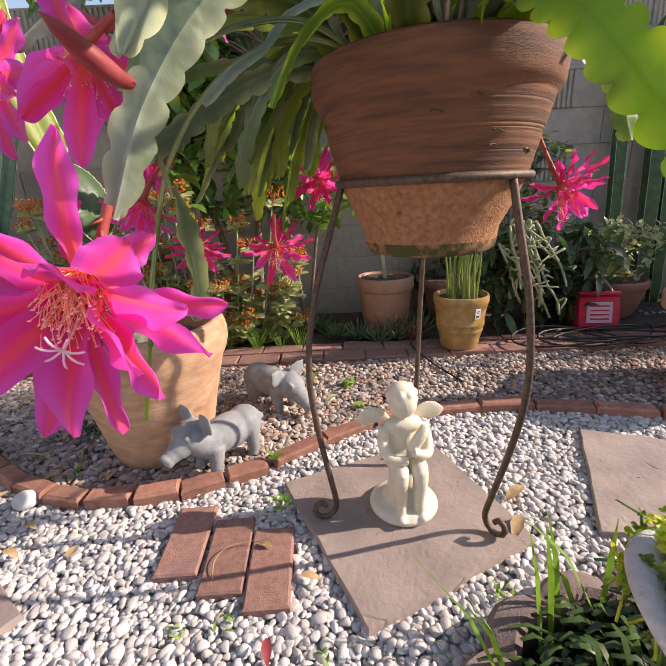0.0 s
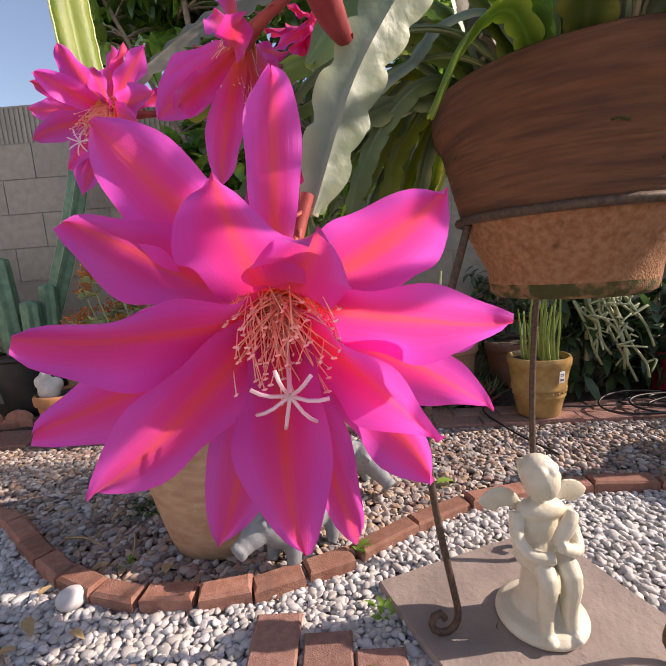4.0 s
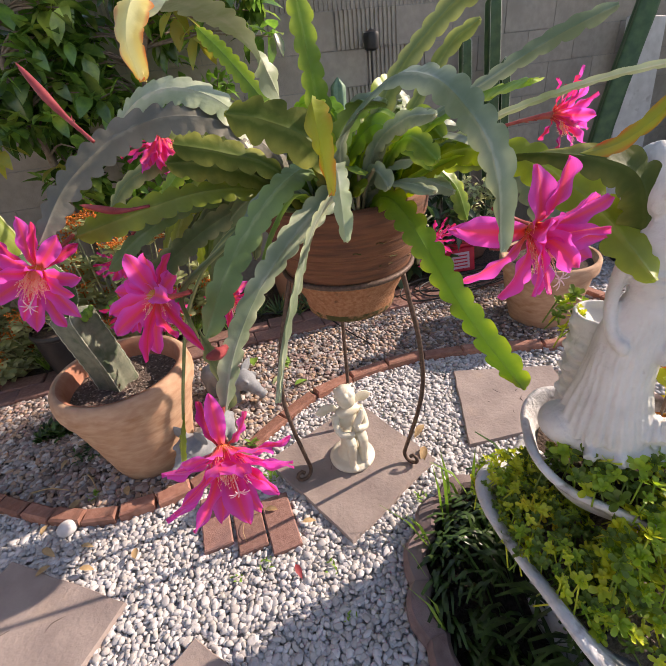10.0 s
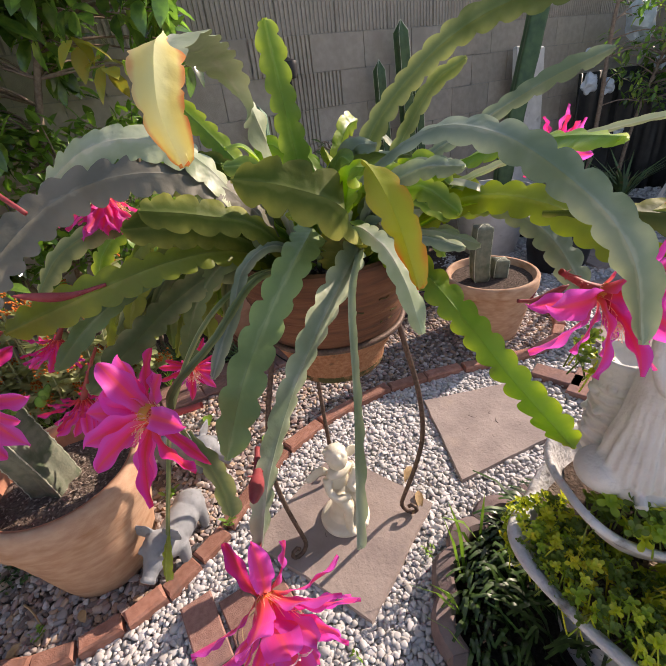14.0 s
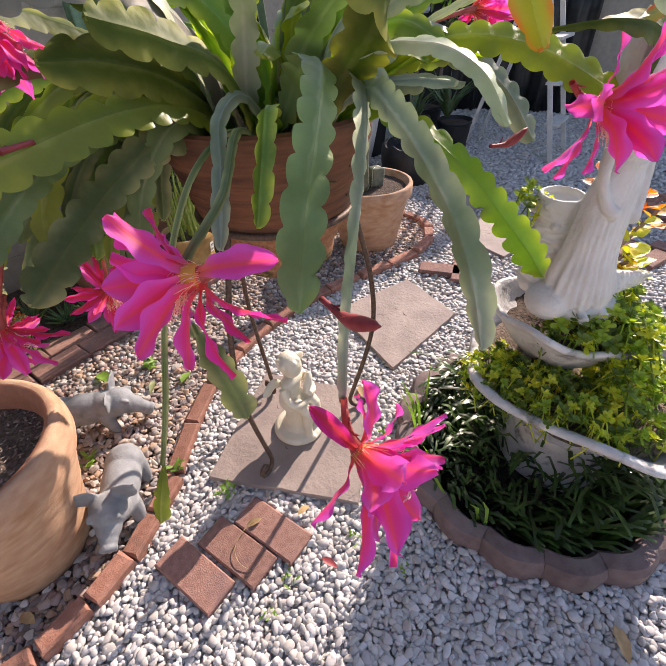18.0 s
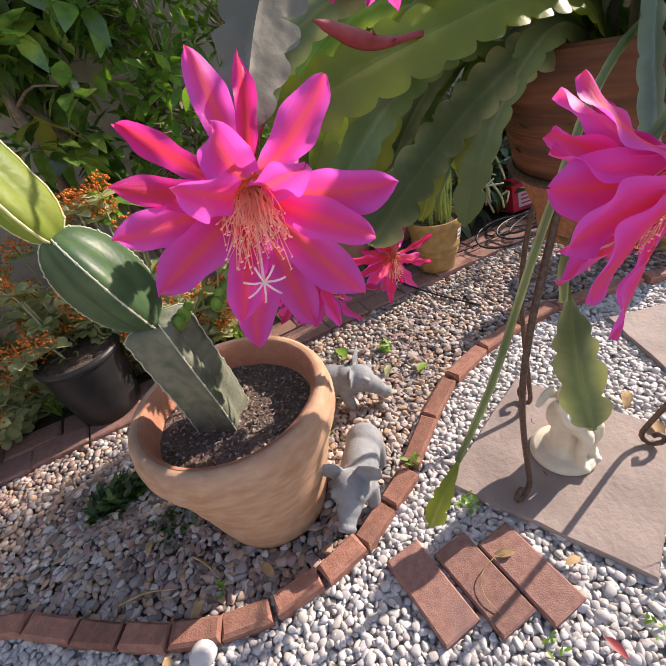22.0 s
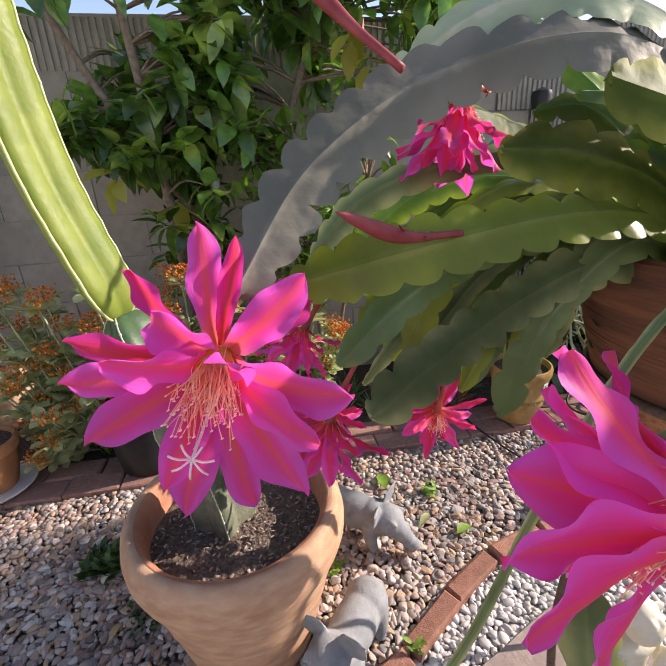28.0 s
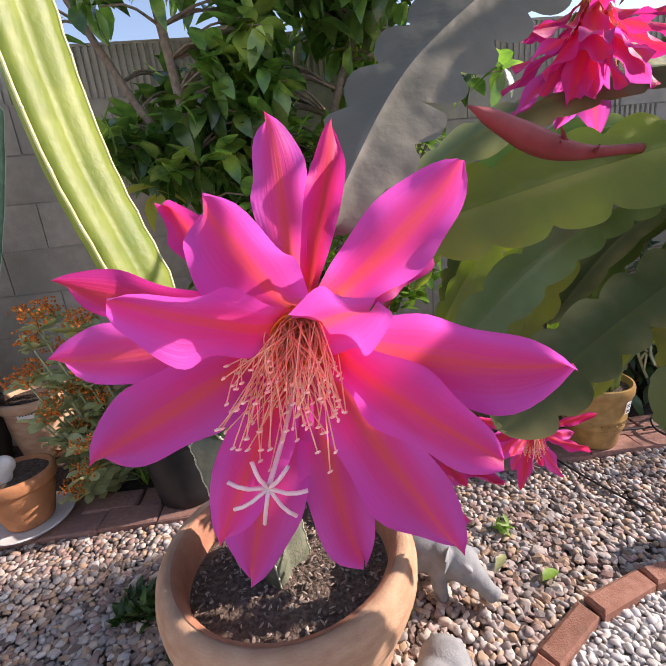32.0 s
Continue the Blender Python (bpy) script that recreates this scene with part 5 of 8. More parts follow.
BLADES = [
    # the large hanging and arching ones
    (C((0.13, 0.79, 0.95), (0.07, 0.67, 1.07), (0.01, 0.585, 1.085), (-0.07, 0.53, 1.04), (-0.145, 0.495, 0.96), (-0.202, 0.466, 0.868)), 0.058, M_LEAF_SAGE, (-0.45, -0.85, 0.3)),
    (C((0.16, 0.76, 0.95), (0.13, 0.64, 1.04), (0.09, 0.575, 1.05), (-0.01, 0.505, 1.01), (-0.10, 0.455, 0.94), (-0.165, 0.425, 0.85), (-0.204, 0.405, 0.752)), 0.048, M_LEAF_BLUE, (0.35, -0.9, 0.3)),
    (C((0.18, 0.73, 0.95), (0.10, 0.58, 1.045), (0.016, 0.469, 1.035), (-0.050, 0.362, 0.972), (-0.09, 0.305, 0.91), (-0.116, 0.272, 0.845)), 0.046, M_LEAF_BLUE, (-0.97, 0.28, 0.1), dict(neck=0.4)),
    (C((0.20, 0.73, 0.95), (0.215, 0.65, 1.0), (0.227, 0.569, 0.979), (0.238, 0.46, 0.91), (0.26, 0.40, 0.845), (0.297, 0.345, 0.77), (0.345, 0.305, 0.69)), 0.064, M_LEAF_LIME, (-0.65, -0.72, -0.1), dict(depth=0.5)),
    (C((0.10, 0.87, 0.95), (0.0, 0.83, 1.12), (-0.136, 0.82, 1.19), (-0.28, 0.87, 1.175), (-0.41, 0.84, 1.10), (-0.492, 0.77, 1.0)), 0.078, M_LEAF_TAUPE, (-0.5, -0.8, 0.3), dict(depth=0.52)),
    (C((0.08, 0.86, 0.95), (-0.03, 0.83, 1.02), (-0.15, 0.815, 1.04), (-0.29, 0.83, 1.02), (-0.444, 0.853, 0.985)), 0.068, M_LEAF_OLIVE, (-0.1, -0.9, 0.4)),
    (C((0.20, 0.76, 0.95), (0.12, 0.64, 1.11), (0.165, 0.51, 1.213), (0.191, 0.40, 1.217), (0.186, 0.28, 1.17), (0.172, 0.21, 1.12), (0.163, 0.178, 1.045)), 0.046, M_LEAF_BLUE, (-0.75, 0.25, 0.6)),
    (C((0.14, 0.74, 0.95), (0.09, 0.60, 1.10), (0.05, 0.50, 1.185), (0.022, 0.42, 1.205)), 0.034, M_LEAF_LIME, (-0.4, -0.8, 0.4)),
    (C((0.03, 0.44, 1.212), (0.018, 0.40, 1.203), (0.011, 0.35, 1.165), (0.006, 0.312, 1.108)), 0.042, M_LEAF_ORANGE, (-0.92, -0.35, 0.15), dict(lobes=5, depth=0.32, tip=0.35, neck=0.35)),
    (C((-0.15, 0.43, 1.335), (-0.168, 0.392, 1.32), (-0.180, 0.360, 1.285), (-0.176, 0.348, 1.25)), 0.040, M_LEAF_CREAM, (-0.55, -0.8, 0.2), dict(lobes=5, depth=0.25, tip=0.35, neck=0.3)),
    (C((0.24, 0.84, 0.95), (0.419, 0.8, 1.233), (0.483, 0.74, 1.304)), 0.036, M_LEAF_MOSS, (-0.5, -0.8, 0.2)),
    (C((0.25, 0.86, 0.95), (0.30, 0.83, 1.17), (0.383, 0.754, 1.30), (0.455, 0.66, 1.365), (0.53, 0.53, 1.385)), 0.055, M_LEAF_MOSS, (-0.5, -0.8, 0.2)),
    (C((0.12, 0.86, 0.95), (0.035, 0.728, 1.197), (0.0, 0.695, 1.28), (-0.045, 0.633, 1.324), (-0.125, 0.492, 1.338), (-0.167, 0.41, 1.31)), 0.058, M_LEAF_PALE, (-0.4, -0.6, 0.65)),
    (C((0.06, 0.86, 0.95), (-0.03, 0.83, 1.16), (-0.12, 0.86, 1.235), (-0.22, 0.91, 1.235), (-0.32, 0.97, 1.17)), 0.078, M_LEAF_PALE, (-0.2, -0.65, 0.7)),
    (C((0.13, 0.74, 0.95), (0.09, 0.60, 1.07), (0.03, 0.50, 1.15), (-0.03, 0.52, 1.185), (-0.085, 0.56, 1.20)), 0.078, M_LEAF_DARK, (-0.3, -0.8, 0.5)),
    (C((0.07, 0.88, 0.95), (-0.05, 0.87, 0.98), (-0.16, 0.86, 0.95), (-0.27, 0.85, 0.89), (-0.368, 0.822, 0.835)), 0.066, M_LEAF_MOSS, (-0.2, -0.9, 0.35)),
    (C((0.07, 0.90, 0.95), (-0.06, 0.92, 0.99), (-0.18, 0.90, 1.0), (-0.31, 0.86, 0.96), (-0.40, 0.83, 0.90)), 0.044, M_LEAF_SAGE, (-0.25, -0.85, 0.4)),
    (C((0.10, 0.82, 0.95), (-0.02, 0.76, 0.99), (-0.14, 0.72, 0.95), (-0.24, 0.69, 0.83), (-0.30, 0.69, 0.66), (-0.34, 0.71, 0.52)), 0.010, M_LEAF_MOSS, (-0.75, -0.6, 0.1), dict(depth=0.2)),
    (C((-0.333, 0.706, 0.54), (-0.352, 0.714, 0.48), (-0.37, 0.722, 0.42), (-0.385, 0.73, 0.362)), 0.034, M_LEAF_OLIVE, (-0.75, -0.6, 0.1), dict(neck=0.55)),
    (C((0.09, 0.80, 0.95), (-0.03, 0.72, 1.0), (-0.15, 0.63, 0.96), (-0.235, 0.625, 0.90), (-0.245, 0.65, 0.83), (-0.236, 0.656, 0.77)), 0.014, M_LEAF_MOSS, (-0.6, -0.75, 0.1), dict(depth=0.2)),
    (C((-0.232, 0.655, 0.79), (-0.222, 0.648, 0.725), (-0.211, 0.636, 0.655), (-0.214, 0.608, 0.592)), 0.054, M_LEAF_MOSS, (-0.6, -0.75, 0.1), dict(neck=0.35)),
    (C((0.12, 0.79, 0.95), (0.03, 0.76, 1.035), (-0.045, 0.736, 1.02), (-0.09, 0.70, 0.965), (-0.135, 0.662, 0.925), (-0.168, 0.638, 0.885)), 0.026, M_LEAF_BLUE, (-0.5, -0.85, 0.1), dict(depth=0.25)),
    (C((0.30, 0.40, 1.10), (0.33, 0.30, 1.11), (0.41, 0.255, 1.085), (0.47, 0.262, 1.01), (0.503, 0.272, 0.905)), 0.070, M_LEAF_DARK, (-0.45, -0.85, 0.2), dict(neck=0.4)),
    (C((0.33, 0.30, 1.105), (0.38, 0.27, 1.115), (0.425, 0.26, 1.14), (0.461, 0.255, 1.178)), 0.026, M_LEAF_ORANGE, (-0.45, -0.85, 0.2), dict(tip=0.4)),
    (C((0.16, 0.95, 0.95), (0.08, 1.05, 1.15), (0.0, 1.2, 1.30), (-0.058, 1.35, 1.39)), 0.055, M_LEAF_LIME, (-0.3, -0.8, 0.5)),
    (C((0.18, 0.90, 0.95), (0.16, 0.89, 1.15), (0.14, 0.88, 1.30), (0.128, 0.875, 1.40)), 0.062, M_LEAF, (-0.35, -0.9, 0.1)),
    (C((0.27, 0.86, 0.95), (0.36, 0.78, 1.10), (0.48, 0.67, 1.20), (0.56, 0.60, 1.255), (0.621, 0.532, 1.289)), 0.036, M_LEAF_BLUE, (-0.5, -0.8, 0.3)),
    (C((0.28, 0.84, 0.95), (0.38, 0.64, 1.10), (0.47, 0.46, 1.175), (0.563, 0.336, 1.204), (0.70, 0.20, 1.215)), 0.016, M_LEAF_PALE, (60, 70)),
    (C((0.26, 0.78, 0.95), (0.30, 0.66, 1.10), (0.32, 0.52, 1.17), (0.30, 0.39, 1.195), (0.262, 0.291, 1.204)), 0.062, M_LEAF_LIME, (-0.4, -0.7, 0.6)),
    (C((0.26, 0.76, 0.95), (0.34, 0.62, 1.07), (0.40, 0.48, 1.08), (0.435, 0.33, 1.02), (0.452, 0.205, 0.93)), 0.07, M_LEAF_OLIVE, (-0.35, -0.9, 0.25)),
    (C((0.24, 0.76, 0.95), (0.31, 0.63, 1.05), (0.40, 0.58, 1.06), (0.52, 0.56, 1.02), (0.60, 0.55, 0.96)), 0.058, M_LEAF_LIME, (20, 30)),
    (C((0.29, 0.88, 0.95), (0.42, 0.88, 1.0), (0.52, 0.88, 0.94), (0.57, 0.88, 0.83)), 0.06, M_LEAF, (-0.2, -0.9, 0.4)),
    (C((0.27, 0.80, 0.95), (0.36, 0.70, 1.05), (0.43, 0.60, 1.06), (0.47, 0.50, 1.0), (0.49, 0.42, 0.90)), 0.068, M_LEAF_BLUE, (-0.6, -0.7, 0.4)),
    (C((0.12, 0.98, 0.95), (0.02, 1.06, 1.0), (-0.07, 1.12, 0.92), (-0.12, 1.16, 0.76), (-0.14, 1.15, 0.68)), 0.05, M_LEAF, (10, 40)),
    (C((0.16, 1.0, 0.95), (0.10, 1.12, 1.0), (0.05, 1.2, 0.92), (0.0, 1.24, 0.80)), 0.05, M_LEAF_DARK, (10, 30)),
    (C((0.09, 0.93, 0.95), (-0.07, 1.0, 1.06), (-0.17, 1.06, 1.02), (-0.26, 1.10, 0.92), (-0.33, 1.12, 0.78)), 0.06, M_LEAF_OLIVE, (20, 45)),
    (C((0.09, 0.95, 0.95), (-0.03, 1.02, 1.10), (-0.13, 1.03, 1.15), (-0.22, 0.98, 1.16)), 0.06, M_LEAF_DARK, (20, 45)),
    (C((0.08, 0.91, 0.95), (-0.08, 0.93, 1.08), (-0.19, 0.96, 1.10), (-0.32, 1.0, 1.06), (-0.40, 1.02, 0.98)), 0.055, M_LEAF_MOSS, (30, 50)),
    (C((0.21, 1.0, 0.95), (0.24, 1.12, 1.02), (0.32, 1.18, 0.96), (0.40, 1.15, 0.82)), 0.05, M_LEAF, (0, 20)),
    (C((0.12, 0.80, 0.95), (0.04, 0.72, 1.02), (-0.03, 0.67, 0.97), (-0.08, 0.65, 0.88)), 0.045, M_LEAF, (0, -40)),
    (C((0.15, 0.77, 0.95), (0.10, 0.60, 1.08), (0.065, 0.47, 1.105), (0.04, 0.385, 1.085), (0.028, 0.338, 1.035)), 0.032, M_LEAF_PALE, (-0.5, -0.8, 0.2), dict(neck=0.5)),
    (C((0.10, 0.86, 0.95), (-0.03, 0.845, 1.055), (-0.13, 0.85, 1.095), (-0.215, 0.865, 1.105)), 0.088, M_LEAF_DARK, (-0.3, -0.85, 0.35), dict(tip=0.25)),
    (C((0.09, 0.80, 0.95), (0.01, 0.77, 1.07), (-0.09, 0.765, 1.12), (-0.185, 0.765, 1.15)), 0.062, M_LEAF_DARK, (-0.3, -0.85, 0.35)),
    # the ones hanging behind the pot
    (C((0.12, 1.0, 0.95), (0.0, 1.12, 1.04), (-0.10, 1.24, 1.02), (-0.17, 1.33, 0.92), (-0.21, 1.38, 0.78)), 0.062, M_LEAF_DARK, (-0.5, -0.8, 0.3)),
    (C((0.14, 1.02, 0.95), (0.05, 1.2, 1.06), (-0.02, 1.34, 1.04), (-0.07, 1.45, 0.94), (-0.10, 1.50, 0.80)), 0.064, M_LEAF, (-0.4, -0.85, 0.3)),
    (C((0.16, 1.02, 0.95), (0.11, 1.22, 1.05), (0.08, 1.40, 1.02), (0.06, 1.50, 0.90), (0.05, 1.54, 0.76)), 0.060, M_LEAF_DARK, (-0.3, -0.9, 0.3)),
    (C((0.10, 0.98, 0.95), (-0.04, 1.06, 1.06), (-0.16, 1.15, 1.06), (-0.26, 1.22, 0.98), (-0.31, 1.26, 0.86)), 0.058, M_LEAF, (-0.5, -0.8, 0.3)),
    (C((0.10, 0.99, 0.95), (-0.02, 1.08, 1.0), (-0.12, 1.16, 0.95), (-0.19, 1.22, 0.84), (-0.22, 1.24, 0.70)), 0.056, M_LEAF_OLIVE, (-0.5, -0.8, 0.3)),
    (C((0.20, 1.03, 0.95), (0.20, 1.24, 1.03), (0.20, 1.40, 0.98), (0.20, 1.48, 0.86)), 0.058, M_LEAF_LIME, (-0.2, -0.9, 0.3)),
    # the ones hanging beside the pot
    (C((0.09, 0.90, 0.95), (0.0, 0.92, 1.01), (-0.07, 0.93, 0.94), (-0.10, 0.935, 0.88), (-0.11, 0.94, 0.80)), 0.050, M_LEAF_OLIVE, (-0.5, -0.8, 0.3)),
    (C((0.08, 0.93, 0.95), (-0.03, 0.98, 1.02), (-0.12, 1.0, 0.96), (-0.17, 1.005, 0.86), (-0.19, 1.01, 0.77)), 0.052, M_LEAF, (-0.6, -0.7, 0.3)),
    (C((0.10, 0.95, 0.95), (0.02, 1.0, 1.0), (-0.03, 1.02, 0.92), (-0.045, 1.025, 0.87), (-0.05, 1.03, 0.80)), 0.048, M_LEAF_LIME, (-0.4, -0.85, 0.3)),
    (C((0.08, 0.87, 0.95), (-0.03, 0.86, 1.0), (-0.11, 0.86, 0.95), (-0.16, 0.865, 0.86), (-0.18, 0.87, 0.78)), 0.046, M_LEAF_SAGE, (-0.4, -0.85, 0.3)),
    (C((0.07, 0.90, 0.95), (-0.06, 0.95, 1.03), (-0.17, 0.97, 1.0), (-0.24, 0.975, 0.92), (-0.27, 0.98, 0.83)), 0.052, M_LEAF_OLIVE, (-0.5, -0.75, 0.4)),
]
for row in BLADES:
    blade(*row[:4], **(row[4] if len(row) > 4 else {}))
# the crowded middle
for i in range(34):
    a = rnd(0, 6.28)
    r = rnd(0.02, 0.12)
    b = Vector((POT_C.x + r * math.cos(a), POT_C.y + r * math.sin(a), 0.95))
    reach, high = rnd(0.08, 0.24), rnd(0.12, 0.27)
    d = Vector((math.cos(a), math.sin(a), 0))
    t = d.cross(UP) * rnd(-0.05, 0.05)
    blade([b, b + d * reach * 0.4 + UP * high * 0.6, b + d * reach * 0.75 + UP * high * 0.95 + t, b + d * reach * 1.1 + UP * high * rnd(0.8, 1.05) + t * 2], rnd(0.035, 0.062),
          random.choice([M_LEAF, M_LEAF, M_LEAF_BLUE, M_LEAF_LIME, M_LEAF_LIME, M_LEAF_OLIVE, M_LEAF_DARK, M_LEAF_SAGE]), (rnd(-0.5, 0.4), rnd(-0.9, 0.1), rnd(0.1, 0.8)))
for i in range(20):
    a = rnd(-1.9, 0.5)
    b = Vector((POT_C.x + 0.11 * math.cos(a), POT_C.y + 0.11 * math.sin(a), 0.95))
    d = Vector((math.cos(a), math.sin(a), 0))
    reach, high = rnd(0.16, 0.30), rnd(0.06, 0.20)
    t = d.cross(UP) * rnd(-0.05, 0.05)
    blade([b, b + d * reach * 0.3 + UP * high * 0.7, b + d * reach * 0.65 + UP * high + t, b + d * reach + UP * high * rnd(0.7, 1.1) + t * 1.6], rnd(0.032, 0.052),
          random.choice([M_LEAF, M_LEAF_LIME, M_LEAF_OLIVE, M_LEAF_BLUE, M_LEAF_PALE, M_LEAF]), (rnd(-0.6, 0.3), rnd(-0.9, -0.2), rnd(0.1, 0.8)))
# narrow straps hanging in a sheaf beside the pot
for i in range(13):
    k = i / 12
    end = Vector((-0.06 - 0.27 * k + rnd(-0.02, 0.02), 0.96 + 0.16 * rnd(0, 1), 0.70 + 0.16 * rnd(0, 1)))
    b = Vector((0.07, 0.90 + 0.06 * rnd(-1, 1), 0.955))
    mid = b.lerp(end, 0.45)
    blade([b, b.lerp(mid, 0.5) + UP * rnd(0.045, 0.08), mid + UP * rnd(0.10, 0.14), mid.lerp(end, 0.6) + UP * 0.075, end], rnd(0.022, 0.036), (M_LEAF_MOSS, M_LEAF_SAGE, M_LEAF_OLIVE, M_LEAF_MOSS)[i % 4],
          (-0.6 + rnd(-0.2, 0.2), -0.7, 0.3), depth=0.3, neck=0.35)
for i in range(16):
    a, r = rnd(0, 6.28), rnd(0.05, 0.17)
    b = Vector((POT_C.x + r * math.cos(a), POT_C.y + r * math.sin(a), 0.94))
    d = Vector((math.cos(a), math.sin(a), 0))
    ob = part("woody_stem", tube(Mesh(), [b, b + d * 0.03 + UP * rnd(0.03, 0.09), b + d * rnd(0.05, 0.1) + UP * rnd(0.05, 0.14)], 0.0042, 6, n=8), M_STEM_WOOD, plant)
    ob.matrix_basis = ROOT


# ---- flowers ----
def petal(azim, opening, length, width, bend=0.55, twist=0.0, curl=0.0, start=0.009):
    """One petal in the flower's own frame, whose z is the way it opens. azim, opening: degrees of the line from the throat to its tip."""
    rows, cols = 26, 9
    azim, want = radians(azim), radians(opening)
    th_mid, ds = want, length / (rows - 1)
    for _ in range(5):
        rad, z, line = start, 0.0, []
        for i in range(rows):
            u = i / (rows - 1)
            e = min(1, u / 0.6)
            th = th_mid + bend * (e * e * (3 - 2 * e) - 0.62) + curl * max(0, u - 0.7) / 0.3
            if i:
                rad += ds * math.sin(th)
                z += ds * math.cos(th)
            line.append((rad, z, th))
        th_mid += want - math.atan2(rad, z)
        ds *= length / math.hypot(rad, z)
    verts, uvs, faces = [], [], []
    ca, sa, seed = math.cos(azim), math.sin(azim), rnd(0, 20)
    for i, (rad, z, th) in enumerate(line):
        u = i / (rows - 1)
        e = min(1, u / 0.62)
        w = width / 2 * ((0.30 + 0.70 * math.sin(math.pi / 2 * e) ** 1.4) if u < 0.62 else max(0.012, 1 - ((u - 0.62) / 0.38) ** 2.1) ** 0.72)
        for j in range(cols):
            v = j / (cols - 1) * 2 - 1
            side = v * w + twist * w * u
            lift = 0.26 * w * v * v * (1 - 0.6 * u) - 0.0016 * math.exp(-(v / 0.16) ** 2) * (1 - u)
            lift += 0.0035 * math.sin(5 * u + 3 * v + seed) * u + 0.0036 * math.sin(17 * u + seed + (2 if v > 0 else 0)) * v * v * min(1, 3 * u)
            r2, z2 = rad - lift * math.cos(th), z + lift * math.sin(th)
            verts.append((r2 * ca - side * sa, r2 * sa + side * ca, z2))
            uvs.append((0.5 + 0.5 * v, u))
    for i in range(rows - 1):
        for j in range(cols - 1):
            a = i * cols + j
            faces.append((a, a + 1, a + cols + 1, a + cols))
    return Mesh().add(verts, faces, uvs)


def frame_of(axis, down=Vector((0, 0, -1))):
    """A turn whose z is axis and whose -y hangs down."""
    z = Vector(axis).normalized()
    y = (-down) - z * (-down).dot(z)
    y = y.normalized() if y.length > 0.05 else z.orthogonal().normalized()
    x = y.cross(z)
    return Matrix((x, y, z)).transposed().to_4x4()


def flower(at, axis, size=1.0, stem=None, openness=1.0, label="", seed=0, inner=7, outer=8, wide=0.95, lean=90, petals=None, pistil=(0.002, -0.050, 0.062)):
    """A flower: tube, two whorls of broad petals, narrow outer petals, stamens and a star-shaped stigma."""
    random.seed(900 + seed)
    m = Matrix.Translation(Vector(at)) @ frame_of(axis)
    inv = m.inverted()
    mb = Mesh()
    back = inv @ Vector(stem) if stem else Vector((0, 0.03, -0.11))
    tube(mb, [back, back * 0.62 + Vector((0, 0, -0.006)), back * 0.25 + Vector((0, 0, -0.008 * size)), Vector((0, 0, 0.004))], lambda s: (0.0042 + 0.0060 * s**3) * size, 10, n=16, cap=False)
    for i in range(10):
        u = rnd(0.1, 0.9)
        q = back.lerp(Vector((0, 0, 0)), u)
        tube(mb, [q, q - back.normalized() * 0.012 + Vector((rnd(-0.009, 0.009), rnd(-0.009, 0.009), rnd(-0.009, 0.009)))], lambda s: 0.0022 * (1 - 0.8 * s), 5, n=3)
    ob = part("flower", mb, M_THROAT, plant, label or "open magenta flower with red midlines and pale stamens", sharp=0)
    ob.matrix_basis = ROOT @ m
    o = openness
    cup = lathe(Mesh(), [(0.001, 0.004), (0.005 * size, 0.004), (0.009 * size, 0.008), (0.0125 * size, 0.018), (0.0140 * size, 0.024), (0.0143 * size, 0.024), (0.0125 * size, 0.003)], 16)
    part("throat", cup, M_PETAL_BASE, ob, "yellow-orange throat", sharp=0)
    if petals is None:
        petals = []
        for k in range(inner - 1):
            a = 360 * (k + rnd(-0.2, 0.2)) / (inner - 1)
            petals.append((a, (rnd(34, 50) + 8 * math.sin(radians(a))) * o, rnd(0.090, 0.112) * size, rnd(0.034, 0.044) * size * wide))
        for k in range(inner):
            a = 360 * (k + 0.5 + rnd(-0.15, 0.15)) / inner
            petals.append((a, (rnd(60, 78) + 10 * math.sin(radians(a))) * o, rnd(0.108, 0.126) * size, rnd(0.034, 0.044) * size * wide))
        for k in range(outer):
            a = lean + (k - (outer - 1) / 2 + rnd(-0.3, 0.3)) * 286 / outer
            petals.append((a, rnd(92, 128) * o, rnd(0.085, 0.125) * size, rnd(0.014, 0.021) * size))
    for row in petals:
        red = row[3] < 0.026 * size
        shape = petal(*row, bend=rnd(0.45, 0.75), twist=rnd(-0.25, 0.25), curl=rnd(-0.15, 0.4))
        part("outer_petal" if red else "petal", shape, M_PETAL_RED if red else M_PETAL, ob, sharp=0)
    st = Mesh()
    tip = Vector(pistil) * size
    tips = Mesh()
    for k in range(150):
        a, r = rnd(0, 6.28), rnd(0.003, 0.012)
        reach = rnd(0.40, 0.74)
        end = tip * reach + Vector((rnd(-0.026, 0.026), rnd(-0.016, 0.020), rnd(-0.010, 0.012))) * size
        p0 = Vector((r * math.cos(a), r * math.sin(a), 0.0)) * size
        p1 = p0 * 1.6 + (end - p0) * 0.5 + Vector((0, 0.008, 0.004))
        tube(st, [p0, p1, end], 0.00036 * size, 3, n=6)
        ball(tips, end, (0.0016 * size, 0.0007 * size, 0.0007 * size), (rnd(0, 90), rnd(0, 90), 0), 1)
    part("stamen_tuft", st, M_FILAMENT, ob, "tuft of fine pink-orange stamens", sharp=0)["kind"] = "stuff"
    part("anther_tuft", tips, M_STAMEN, ob, "pale pollen tips of the stamens", sharp=0)["kind"] = "stuff"
    pis = Mesh()
    tube(pis, [(0, -0.004, 0), tip * 0.55 + Vector((0, -0.006, 0)), tip], 0.0011 * size, 6, n=10)
